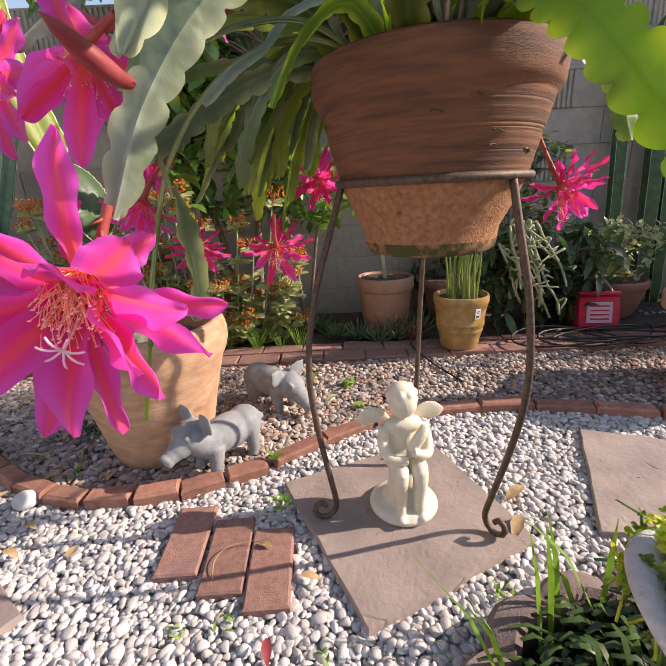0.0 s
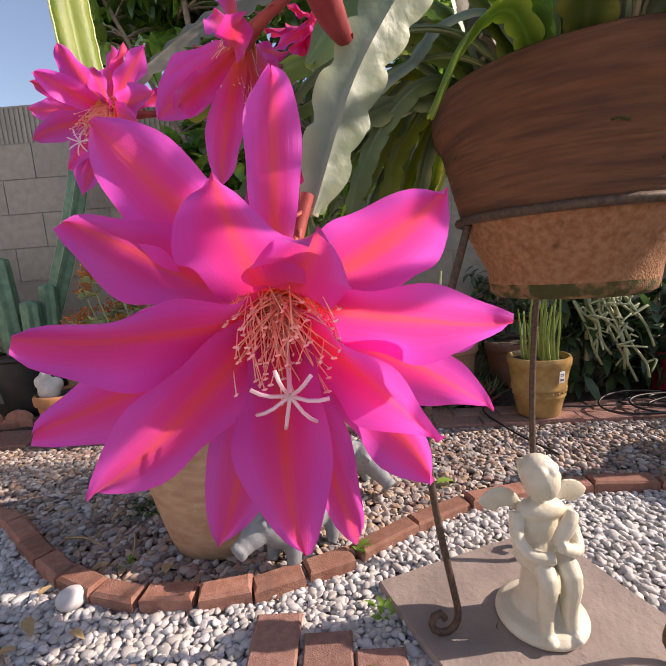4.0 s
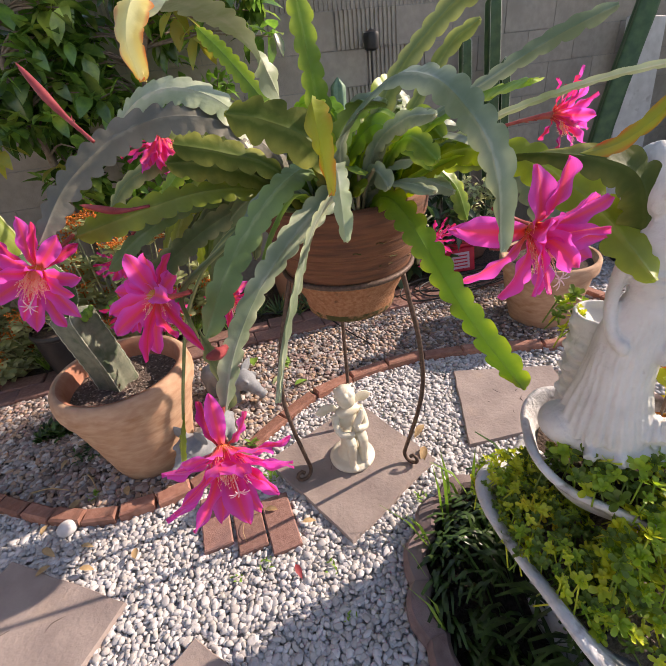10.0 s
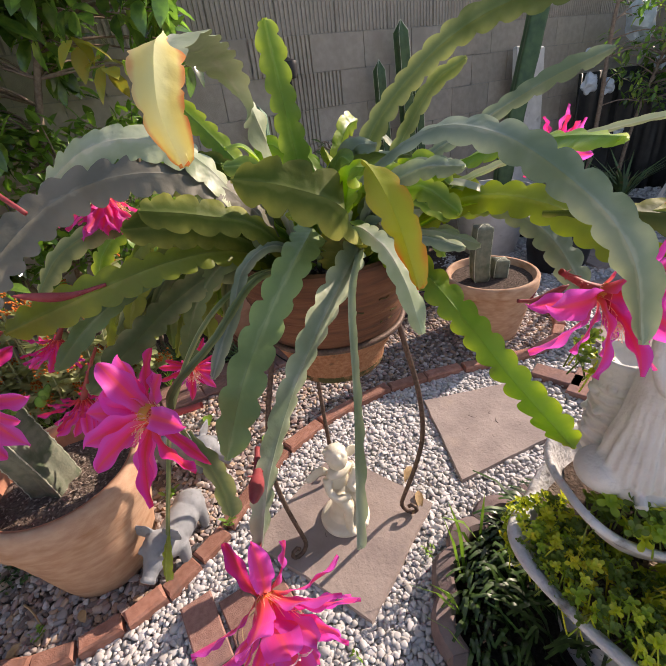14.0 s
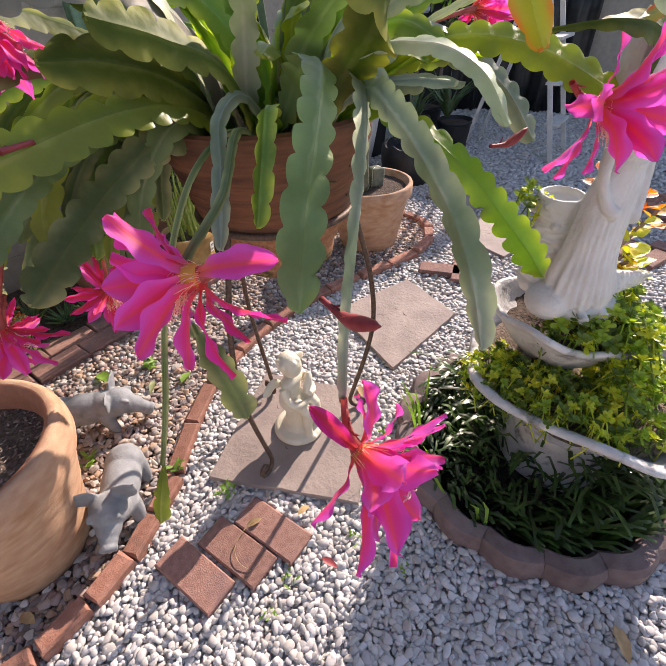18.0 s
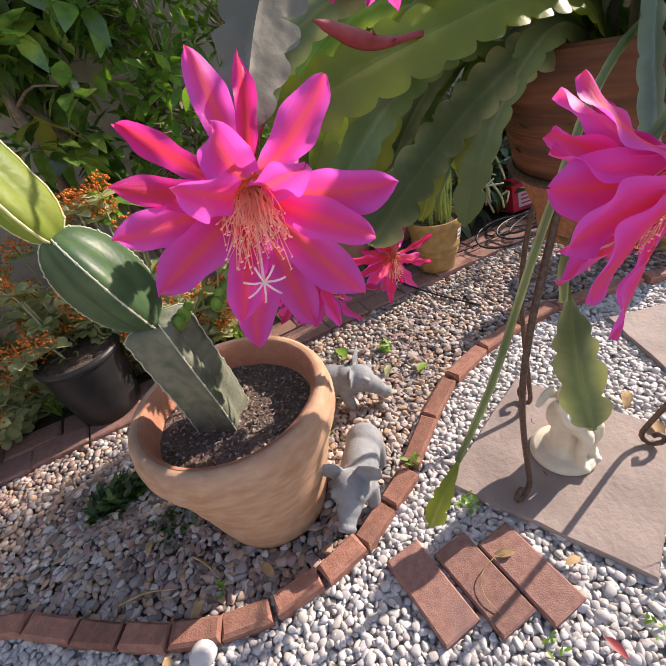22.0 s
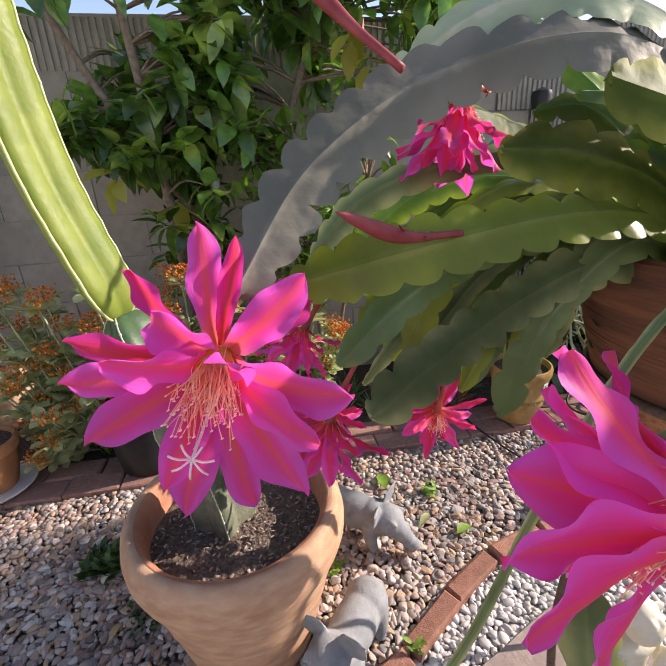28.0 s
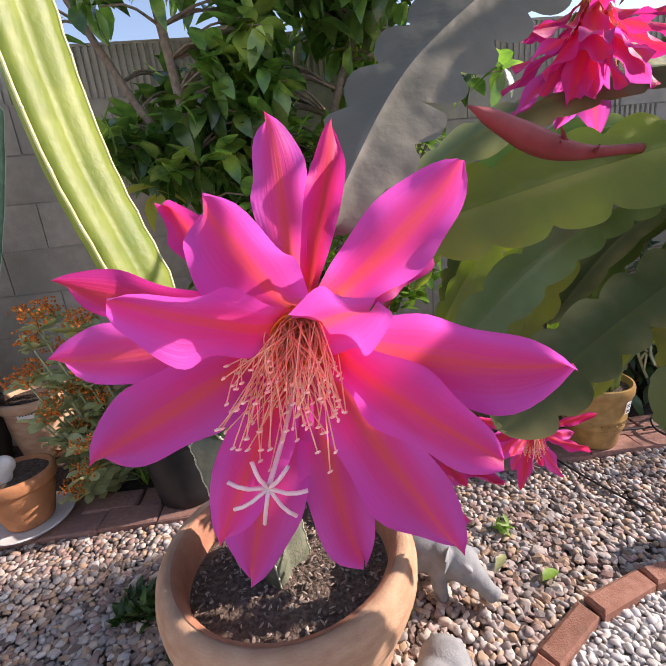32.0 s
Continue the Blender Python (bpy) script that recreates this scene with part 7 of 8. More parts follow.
shrub("potted_succulent", "tangled grey-green succulents filling the wide planter", (1.54, 2.36, 0.22), [([(1.54, 2.36, 0.215), (1.5, 2.34, 0.32), (1.46, 2.3, 0.45)], 0.008), ([(1.54, 2.36, 0.215), (1.6, 2.38, 0.35), (1.64, 2.36, 0.48)], 0.008)],
      sprays, M_GREY_LEAF, (0.05, 0.03), count=7, category="plant")
sprays = [((rnd(-2.75, -2.2), rnd(2.15, 2.4), rnd(0.35, 0.95)), (rnd(-1, 1), rnd(-1.0, 0.4), rnd(-0.2, 1.0))) for i in range(70)]
shrub("bush", "small dark bush at the far end of the wall", (-2.45, 2.35, 0.0), [([(-2.45, 2.35, 0.0), (-2.48, 2.3, 0.4), (-2.4, 2.26, 0.85)], 0.012)], sprays, M_TREE_LEAF, (0.05, 0.026), count=8)
# vine and debris in the shaded far corner
sprays = [((rnd(3.75, 4.75), rnd(1.9, 2.5), rnd(0.85, 1.9)), (rnd(-1, 1), rnd(-1.0, 0.4), rnd(-0.6, 0.8))) for i in range(150)]
# Unseen higher sprays, added only to shade the gravel by the cactus pot.
sprays += [((rnd(3.15, 3.75), rnd(1.70, 2.0), rnd(2.22, 2.72)), (rnd(-1, 1), rnd(-1.0, 0.4), rnd(-0.6, 0.8))) for i in range(70)]
shrub("vine", "tangled vine climbing in the shaded far corner, its unseen top added to cast shade", (3.6, 2.35, 0.0), [([(3.6, 2.35, 0.0), (3.55, 2.3, 0.8), (3.4, 2.2, 1.7), (3.45, 1.9, 2.5)], 0.02), ([(4.1, 2.35, 0.0), (4.1, 2.3, 0.7), (4.3, 2.2, 1.6)], 0.02)], sprays, M_TREE_LEAF, (0.09, 0.03), count=7, category="plant")

# black sheet added for corner shade, scraps of film in the vine, leaning boards
mb, v, f = Mesh(), [], []
line = curve([(3.75, 2.66, 0), (4.2, 2.60, 0), (4.65, 2.45, 0), (4.95, 1.95, 0), (5.08, 1.2, 0)], 70)
for i, q in enumerate(line):
    t = (line[min(i + 1, 69)] - line[max(i - 1, 0)]).normalized()
    out = Vector((t.y, -t.x, 0))
    for z in (0.0, 0.3, 0.6, 0.9, 1.12):
        fold = 0.035 * math.sin(i * 0.9 + z * 2) + 0.02 * math.sin(i * 2.1)
        v += [q + out * fold + Vector((0, 0, z)), q + out * (fold - 0.006) + Vector((0, 0, z))]
for i in range(69):
    a, b = i * 10, i * 10 + 10
    f += [(a + k, b + k, b + k + 2, a + k + 2) for k in (0, 2, 4, 6)] + [(a + k + 3, b + k + 3, b + k + 1, a + k + 1) for k in (0, 2, 4, 6)] + [(a + 8, b + 8, b + 9, a + 9), (a + 1, b + 1, b, a)]
f += [(0, 2, 3, 1), (2, 4, 5, 3), (4, 6, 7, 5), (6, 8, 9, 7), (691, 693, 692, 690), (693, 695, 694, 692), (695, 697, 696, 694), (697, 699, 698, 696)]
mb.add(v, f)
solid("plastic_sheet", mb, M_BLACK, "black folded sheet added to stand for the dark gap under the vine", "sheet", sharp=0)
for at, r in [((3.97, 2.35, 1.442), 0.15), ((3.38, 2.35, 1.227), 0.07), ((3.437, 2.35, 1.063), 0.075), ((3.698, 2.35, 1.02), 0.06), ((4.708, 2.35, 1.127), 0.075), ((4.396, 2.35, 1.128), 0.06), ((3.979, 2.35, 0.655), 0.05)]:
    mb = ball(Mesh(), (0, 0, 0), (r, r * 0.6, r * 0.9), (0, 20, 0), 3)
    mb.v = [p * (1 + 0.55 * noise.noise(p * (1.4 / r) + Vector(at))) for p in map(Vector, mb.v)]
    solid("plastic_film", mb, M_CLOTH, "crumpled pale blue plastic film caught in the vine", "plastic film", "film scraps", sharp=25, at=Matrix.Translation(at))
for a, b in (((3.995, 2.3, 1.555), (3.653, 2.3, 0.464)), ((4.721, 2.0, 0.33), (4.26, 2.0, -0.152))):
    a, b = Vector(a), Vector(b)
    b = a + (b - a) * (a.z / max(0.1, a.z - b.z))
    m = look(b, a) @ Matrix.Rotation(radians(90), 4, "X")
    solid("leaning_board", box(Mesh(), -0.05, 0.05, -0.012, 0.012, 0.0, (a - b).length, 0.004), M_WEATHERED, "grey weathered board leaning in the vine corner", "board", "leaning boards", at=m)

# orange-flowered succulent shrub
random.seed(19)
osh = thing("succulent_shrub", "grey-green succulent shrub with clusters of small orange flowers", "shrub", at=Matrix.Translation((-1.15, 2.1, 0.02)))
oinv = Matrix.Translation((1.15, -2.1, -0.02))
heads = []
for i in range(86):
    x = rnd(-1.5, -0.15)
    heads.append(Vector((x, rnd(1.97, 2.28), rnd(0.10, 0.74 if x < -0.6 else 0.62))))
heads += [Vector((-1.40, 1.97, 0.66)), Vector((-1.36, 1.96, 0.72)), Vector((-1.38, 1.93, 0.12)), Vector((-1.30, 1.92, 0.30)), Vector((-0.70, 2.0, 0.70)), Vector((-0.62, 2.0, 0.62)), Vector((-1.05, 2.0, 0.55)), Vector((-0.73, 2.0, 0.74)), Vector((-1.17, 2.0, 0.32)), Vector((-1.24, 2.0, 0.28)), Vector((-0.45, 2.0, 0.63)), Vector((-0.385, 2.0, 0.52)), Vector((-0.28, 2.0, 0.72)), Vector((-1.44, 1.98, 0.38)), Vector((-1.138, 1.94, 0.36)), Vector((-1.32, 1.93, 0.19)), Vector((-1.05, 1.95, 0.577)), Vector((-1.063, 1.95, 0.74)), Vector((-0.682, 1.95, 0.77)), Vector((-0.76, 1.95, 0.75)), Vector((-0.632, 1.95, 0.63)), Vector((-1.044, 1.94, 0.364)), Vector((-0.9, 1.95, 0.5)), Vector((-0.82, 1.95, 0.62)), Vector((-0.20, 2.1, 0.42)), Vector((-0.25, 2.05, 0.30))]
for h in heads:
    base = Vector((max(-1.5, min(-0.4, h.x * 0.8 - 0.2)), 2.15, 0.01))
    line = [base, base.lerp(h, 0.55) + Vector((0, 0.02, -0.03)), h]
    o = part("branch", tube(Mesh(), line, lambda s: 0.0062 - 0.003 * s, 6, n=9), M_PENCIL, osh, sharp=0)
    o.matrix_basis = oinv
    for q in (h, curve(line, 12)[8], curve(line, 12)[5]):
        mb = Mesh()
        for k in range(10):
            a = k * 2.4 + h.x * 9
            d = Vector((math.cos(a), math.sin(a), rnd(0.0, 0.8)))
            leaf_card(mb, q, d, rnd(0.045, 0.080), rnd(0.032, 0.046), fold=0.5, droop=0.15, blunt=True)
        o = part("leaf_rosette", weld(mb), M_GREY_LEAF, osh, sharp=0)
        o.matrix_basis = oinv
    if rnd(0, 1) < 0.85:
        mb = Mesh()
        top = h + Vector((rnd(-0.02, 0.02), rnd(-0.03, 0.0), rnd(0.03, 0.06)))
        for k in range(46):
            q = top + Vector((rnd(-1, 1) * 0.042, rnd(-1, 1) * 0.036, rnd(-1, 1) * 0.026))
            ball(mb, q, (0.0052, 0.0042, 0.0052), (rnd(0, 90), rnd(0, 90), 0), 1)
        tube(mb, [h, top], 0.003, 5)
        o = part("flower_head", mb, M_ORANGE_BLOOM, osh, "dense head of tiny orange flowers")
        o["kind"] = "stuff"
        o.matrix_basis = oinv

# tall cacti along the wall
def standing_cactus(name, label, base, columns, ribs, material, rib=None):
    ob = thing(name, label, "cactus", at=Matrix.Translation(base))
    for pts, r in columns:
        o = ribbed(pts, r, ribs, material, ob, rib_material=rib, deep=0.3, n=26)
        o.matrix_basis = Matrix.Translation(-Vector(base))
    return ob


standing_cactus("column_cactus", "blue-green upright cactus columns in a black nursery pot", (-1.98, 2.28, 0.36), [([(-2.04, 2.28, 0.36), (-2.05, 2.28, 0.6), (-2.06, 2.27, 0.90)], 0.058),
                ([(-1.92, 2.26, 0.36), (-1.90, 2.25, 0.5), (-1.89, 2.24, 0.66)], 0.05), ([(-1.87, 2.32, 0.36), (-1.85, 2.32, 0.55), (-1.84, 2.32, 0.74)], 0.045)], 6, M_CACTUS_BLUE)
standing_cactus("column_cactus", "slender blue-green cactus column leaning by the wall", (-1.98, 2.36, 0.36), [([(-1.98, 2.36, 0.34), (-1.82, 2.41, 0.76), (-1.67, 2.42, 1.16), (-1.555, 2.42, 1.54)], 0.056)], 5, M_CACTUS_BLUE, M_CACTUS_RIB)
standing_cactus("column_cactus", "pair of tall green cactus columns before the block wall", (1.85, 2.62, 0.0), [([(1.90, 2.62, 0.0), (1.86, 2.62, 0.8), (1.80, 2.62, 1.58)], 0.055), ([(1.70, 2.62, 0.0), (1.66, 2.62, 0.7), (1.62, 2.62, 1.38)], 0.045),
                ([(1.98, 2.6, 0.0), (1.95, 2.6, 0.6), (1.91, 2.6, 1.22)], 0.045)], 5, M_CACTUS, M_CACTUS_RIB)
standing_cactus("column_cactus", "slender dark cactus column behind the orchid cactus", (0.72, 2.62, 0.0), [([(0.72, 2.62, 0.0), (0.74, 2.62, 0.6), (0.76, 2.62, 1.22)], 0.05)], 5, M_CACTUS_BLUE)
standing_cactus("column_cactus", "thick tall dark green cactus leaning out of a stone pot", (2.40, 2.3, 0.42), [([(2.46, 2.3, 0.42), (2.56, 2.32, 0.9), (2.74, 2.36, 1.5), (2.9, 2.4, 2.1)], 0.075)], 4, M_CACTUS, None)
standing_cactus("column_cactus", "three-ribbed cactus in the wide terracotta pot", (1.40, 1.43, 0.32), [([(1.36, 1.45, 0.32), (1.35, 1.45, 0.45), (1.36, 1.45, 0.62)], 0.055), ([(1.46, 1.42, 0.32), (1.47, 1.42, 0.42)], 0.05)], 4, M_CACTUS_OLD, M_CACTUS_RIB)

# pencil cactus drooping over the border
pen = thing("pencil_cactus", "pale drooping tangle of pencil cactus stems", "cactus", at=Matrix.Translation((0.93, 2.2, 0.02)))
for i in range(13):
    x, z = 0.84 + rnd(-0.05, 0.12), rnd(0.46, 0.64)
    drop = rnd(0.14, 0.40)
    knees = [Vector((0.92, 2.2, 0.02)), Vector((0.90, 2.17, 0.36)), Vector((x, 2.08, z))]
    for k in range(4):
        knees.append(knees[-1] + Vector((rnd(0.0, 0.065), rnd(-0.03, 0.02), -drop / 4 * rnd(0.6, 1.3))))
    o = part("stem", tube(Mesh(), knees, lambda u: 0.0082 - 0.0025 * u, 7, n=30), M_PENCIL, pen, sharp=0)
    o.matrix_basis = Matrix.Translation((-0.93, -2.2, -0.02))
    for q in knees[3:6]:
        o = part("twig", tube(Mesh(), [q, q + Vector((rnd(-0.05, 0.07), rnd(-0.03, 0.02), rnd(0.0, 0.04))), q + Vector((rnd(-0.07, 0.09), rnd(-0.05, 0.0), rnd(-0.05, 0.02)))], lambda u: 0.0058 - 0.002 * u, 6, n=10), M_PENCIL, pen, sharp=0)
        o.matrix_basis = Matrix.Translation((-0.93, -2.2, -0.02))

# aloes and rosettes at the wall's foot
random.seed(23)
for name, mtl, lab, spots in (("aloe", M_ALOE, "small toothed green aloe rosette in the soil bed", [(0.10, 2.12, 0.09), (0.30, 2.10, 0.10), (-0.02, 2.16, 0.08), (0.20, 2.06, 0.08), (0.45, 2.2, 0.09), (-0.12, 2.30, 0.10), (0.42, 2.35, 0.1)]),
                              ("rosette_plant", M_ROSETTE_RED, "reddish-brown spiky succulent rosette in the soil bed", [(0.26, 2.16, 0.10), (0.38, 2.12, 0.09), (0.36, 2.08, 0.07)])):
    for x, y, s in spots:
        ob = thing(name, lab, "succulent", at=Matrix.Translation((x, y, 0.015)))
        for k in range(20):
            a, el = k * 2.4, 0.2 + 0.9 * (k / 20)
            d = Vector((math.cos(a) * math.cos(el), math.sin(a) * math.cos(el), math.sin(el)))
            part("leaf", tube(Mesh(), [(0, 0, 0.0), d * s * 0.6 + Vector((0, 0, 0.004)), d * s * 1.25 + Vector((0, 0, 0.02))], lambda q: 0.011 * (1 - 0.93 * q) * s / 0.09, 5, n=6), mtl, ob, sharp=0)
# bare stem in the nursery pot, dry grasses
o = solid("bare_stem", tube(Mesh(), [(0.262, 2.29, 0.305), (0.25, 2.29, 0.42), (0.235, 2.28, 0.55), (0.24, 2.27, 0.66)], lambda s: 0.011 * (1 - 0.3 * s), 8, n=12), M_PENCIL, "pale bare plant stem standing in the nursery pot", "plant")


def tuft(name, label, at, blades, high, lean, material, width=0.004, category="grass"):
    mb = Mesh()
    for i in range(blades):
        a = rnd(0, 6.28)
        d = Vector((math.cos(a), math.sin(a), 0))
        b = Vector(at) + d * rnd(0, 0.02)
        h = high * rnd(0.5, 1.1)
        p = [b, b + d * lean * h * 0.35 + UP * h * 0.55, b + d * lean * h * 0.9 + UP * h * 0.9]
        s = d.cross(UP) * width / 2
        v = []
        for q, w in zip(p, (0.8, 1.0, 0.1)):
            v += [q - s * w, q + s * w]
        mb.add(v, [(0, 1, 3, 2), (2, 3, 5, 4)])
    return solid(name, mb, material, label, category, sharp=0)


for i in range(7):
    tuft("grass_tuft", "tuft of thin green grass at the border's edge", (-1.25 + i * 0.17 + rnd(-0.05, 0.05), rnd(2.03, 2.1), 0.015), 26, 0.2, 0.7, M_WEED, 0.004)
tuft("grass_tuft", "tuft of thin green grass at the border's edge", (-0.42, 2.03, 0.01), 40, 0.17, 0.7, M_WEED)
tuft("grass_tuft", "tuft of thin green grass at the border's edge", (-0.30, 2.05, 0.01), 24, 0.14, 0.8, M_WEED)

# board, bags and boxes in the far corner
bd = solid("white_board", box(Mesh(), -0.16, 0.16, -0.02, 0.02, 0, 1.38, 0.01), M_WEATHERED, "tall weathered white board leaning on the wall", "board", at=pose(3.02, 2.5, 0, -8, 4, 0))
bag = Mesh()
lathe(bag, [(0.001, 0), (0.17, 0), (0.2, 0.05), (0.21, 0.16), (0.2, 0.24), (0.185, 0.27), (0.17, 0.268), (0.16, 0.22), (0.001, 0.2)], 40, 0.05, 1.0, lambda a, r, z: 0.012 * math.sin(9 * a) * (z > 0.1))
solid("grow_bag", bag, M_BLACK, "crumpled black plastic grow bag on the path", "bag", at=Matrix.Translation((2.45, 1.75, 0)))
for x, y, r, h in ((3.1, 2.1, 0.16, 0.28), (3.5, 2.2, 0.18, 0.3), (3.35, 1.8, 0.15, 0.24), (2.85, 2.35, 0.14, 0.35)):
    pot("black_pot", (x, y, 0), pot_profile(r * 0.8, r, h, 0.03, 0.008, 0.006), M_BLACK, "black plastic nursery pot in the shaded corner", (r - 0.01, h - 0.03))
for x, y, s in ((3.05, 2.05, 0.5), (3.4, 1.9, 0.45)):
    tuft("spiky_plant", "dark spiky plant in the shaded corner", (x, y, 0.24), 40, 0.34, 1.0, M_ALOE, 0.02, "plant")
lad = thing("step_ladder", "grey wooden step ladder standing in the shaded corner", "ladder", at=(3.55, 0.95, 0))
for s in (-1, 1):
    part("rail", tube(Mesh(), [(s * 0.2, 0, 0), (s * 0.14, 0.35, 1.3)], 0.022, 4), M_WEATHERED, lad, smooth=False)
    part("rail", tube(Mesh(), [(s * 0.2, 0.75, 0), (s * 0.14, 0.38, 1.3)], 0.018, 4), M_WEATHERED, lad, smooth=False)
for i in range(4):
    part("tread", box(Mesh(), -0.17, 0.17, 0.06 * i + 0.02, 0.06 * i + 0.12, 0.25 + 0.28 * i, 0.27 + 0.28 * i), M_WEATHERED, lad, smooth=False)

# garden light, stake, red container, cables
gl = thing("garden_light", "small black solar stake light before the wall", "lamp", at=(0.98, 2.6, 0))
part("stake", tube(Mesh(), [(0, 0, 0), (0, 0, 1.36)], 0.008, 8), M_BLACK, gl)
part("shade", lathe(Mesh(), [(0.001, 1.44), (0.045, 1.42), (0.05, 1.40), (0.04, 1.34), (0.02, 1.33), (0.001, 1.33)], 20), M_BLACK, gl)
red = thing("red_container", "bright red plastic tub with a faded label lying by the border", "container", at=pose(1.33, 2.13, 0.03, -12, 0, -8))
part("tub", box(Mesh(), -0.095, 0.095, -0.08, 0.08, 0, 0.16, 0.012), M_RED, red)
part("lid", box(Mesh(), -0.1, 0.1, -0.085, 0.085, 0.162, 0.178, 0.005), M_RED, red)
part("label", box(Mesh(), -0.06, 0.06, -0.0835, -0.0805, 0.02, 0.125), M_LABEL_PINK, red, "faded pale label with bars", smooth=False)
for i in range(4):
    part("bar", box(Mesh(), -0.045, 0.045, -0.0855, -0.0838, 0.035 + 0.022 * i, 0.043 + 0.022 * i), M_RED, red, smooth=False)
stick = part("sticker", box(Mesh(), -0.035, 0.035, -0.001, 0.001, -0.03, 0.03), M_LABEL, bpy.data.objects["terracotta_pot.001"], "white sticker with dark bars", smooth=False)
stick.matrix_basis = pose(0.03, -0.1335, 0.26, 6, 0, 14)
for i in range(5):
    part("bar", box(Mesh(), -0.026 + 0.011 * i, -0.02 + 0.011 * i, -0.003, -0.0012, -0.012, 0.016), M_INK, stick, smooth=False)
random.seed(5)
hose = thing("garden_hose", "coiled thin black irrigation hose lying on the border and gravel", "hose", at=(1.2, 1.95, 0.03))
for i in range(6):
    pts = []
    cx, cy, rx, ry = rnd(1.05, 1.45), rnd(1.85, 2.0), rnd(0.18, 0.4), rnd(0.07, 0.14)
    for k in range(26):
        a = k * 0.29 + i
        pts.append((cx + rx * math.cos(a) - 1.2, cy + ry * math.sin(a) - 1.95, 0.012 + 0.012 * math.sin(a * 2 + i) + 0.006 * i))
    part("loop", tube(Mesh(), pts, 0.0048, 6, n=90), M_CABLE, hose, sharp=0)
part("loop", tube(Mesh(), [(-0.15, -0.03, 0.02), (-0.5, -0.02, 0.02), (-0.72, 0.08, 0.02), (-0.85, 0.02, 0.01), (-0.80, -0.2, -0.005), (-0.72, -0.42, -0.005)], 0.0042, 6, n=60), M_CABLE, hose, sharp=0)
part("loop", tube(Mesh(), [(-0.9, 0.1, 0.02), (-1.1, 0.12, 0.02), (-1.25, 0.15, 0.02)], 0.0042, 6, n=30), M_CABLE, hose, sharp=0)

# fence post scrap and clay edging at the far left
for i in range(5):
    solid("terracotta_edging", ball(box(Mesh(), -0.08, 0.08, -0.02, 0.02, 0, 0.06), (0, 0, 0.06), (0.08, 0.02, 0.05), sub=2), M_EDGE_BRICK, "scalloped red-brown edging block in the soil bed", "edging", "edging blocks", at=Matrix.Translation((-2.62 + 0.165 * i, 2.12, 0)))
solid("clay_slab", box(Mesh(), -0.16, 0.16, -0.1, 0.1, 0, 0.035, 0.006), M_EDGE_BRICK, "pinkish clay slab under the black pot", "slab", at=pose(-1.96, 2.2, 0.015, 0, 0, 8))
solid("garden_stake", tube(Mesh(), [(-2.3, 1.75, 0.012), (-1.75, 1.72, 0.012)], 0.014, 8), M_BARK, "grey-brown wooden stick lying on gravel", "stick")


# ---- planting round and in the statue planter ----
random.seed(33)
grass = Mesh()
for i in range(1150):
    a, r = rnd(0, 6.28), RING_R * math.sqrt(rnd(0.02, 0.92)) - 0.02
    r = max(0.05, min(r, RING_R - 0.085))
    b = Vector((RING_C[0] + r * math.cos(a), RING_C[1] + r * math.sin(a), 0.0))
    a2 = a + rnd(-1.3, 1.3)
    d = Vector((math.cos(a2), math.sin(a2), 0))
    h, lean = rnd(0.12, 0.23) * (0.66 if 1.3 < a < 3.7 else 1.0), rnd(0.35, 1.0)
    if r > 0.24:
        h *= 0.72
        a2 = a + rnd(0.9, 1.9)
        d = Vector((math.cos(a2), math.sin(a2), 0))
    p = [b, b + d * lean * h * 0.35 + UP * h * 0.6, b + d * lean * h * 0.8 + UP * h * 0.85, b + d * lean * h * 1.15 + UP * h * 0.8]
    s = d.cross(UP) * rnd(0.0035, 0.0062)
    v = []
    for q, w in zip(p, (0.8, 1.0, 0.95, 0.6)):
        v += [q - s * w, q + s * w]
    grass.add(v, [(0, 1, 3, 2), (2, 3, 5, 4), (4, 5, 7, 6)])
solid("mondo_grass", grass, M_GRASS, "dense dark green strap-leaved grass round the planter's foot", "grass", kind="stuff", sharp=0)
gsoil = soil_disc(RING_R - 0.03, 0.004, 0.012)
solid("ring_soil", gsoil, M_RING_SOIL, "soil inside the edging ring, blackened by shade put into its colour", "soil", kind="structure", at=Matrix.Translation((*RING_C, 0)))
for i in range(12):
    a = rnd(1.4, 3.2)
    b = Vector((RING_C[0] + 0.34 * math.cos(a), RING_C[1] + 0.34 * math.sin(a), 0.0))
    e = b + Vector((rnd(-0.16, 0.02), rnd(-0.02, 0.10), rnd(0.14, 0.3)))
    mb = Mesh()
    s = Vector((rnd(-1, 1), rnd(-1, 1), 0)).normalized() * 0.005
    p = [b, b.lerp(e, 0.5) + UP * 0.04, e]
    v = []
    for q, w in zip(p, (0.8, 1.0, 0.1)):
        v += [q - s * w, q + s * w]
    mb.add(v, [(0, 1, 3, 2), (2, 3, 5, 4)])
    solid("tall_grass", mb, M_WEED, "long upright green grass stalk by the ring of edgers", "grass", "tall stalks", sharp=0)


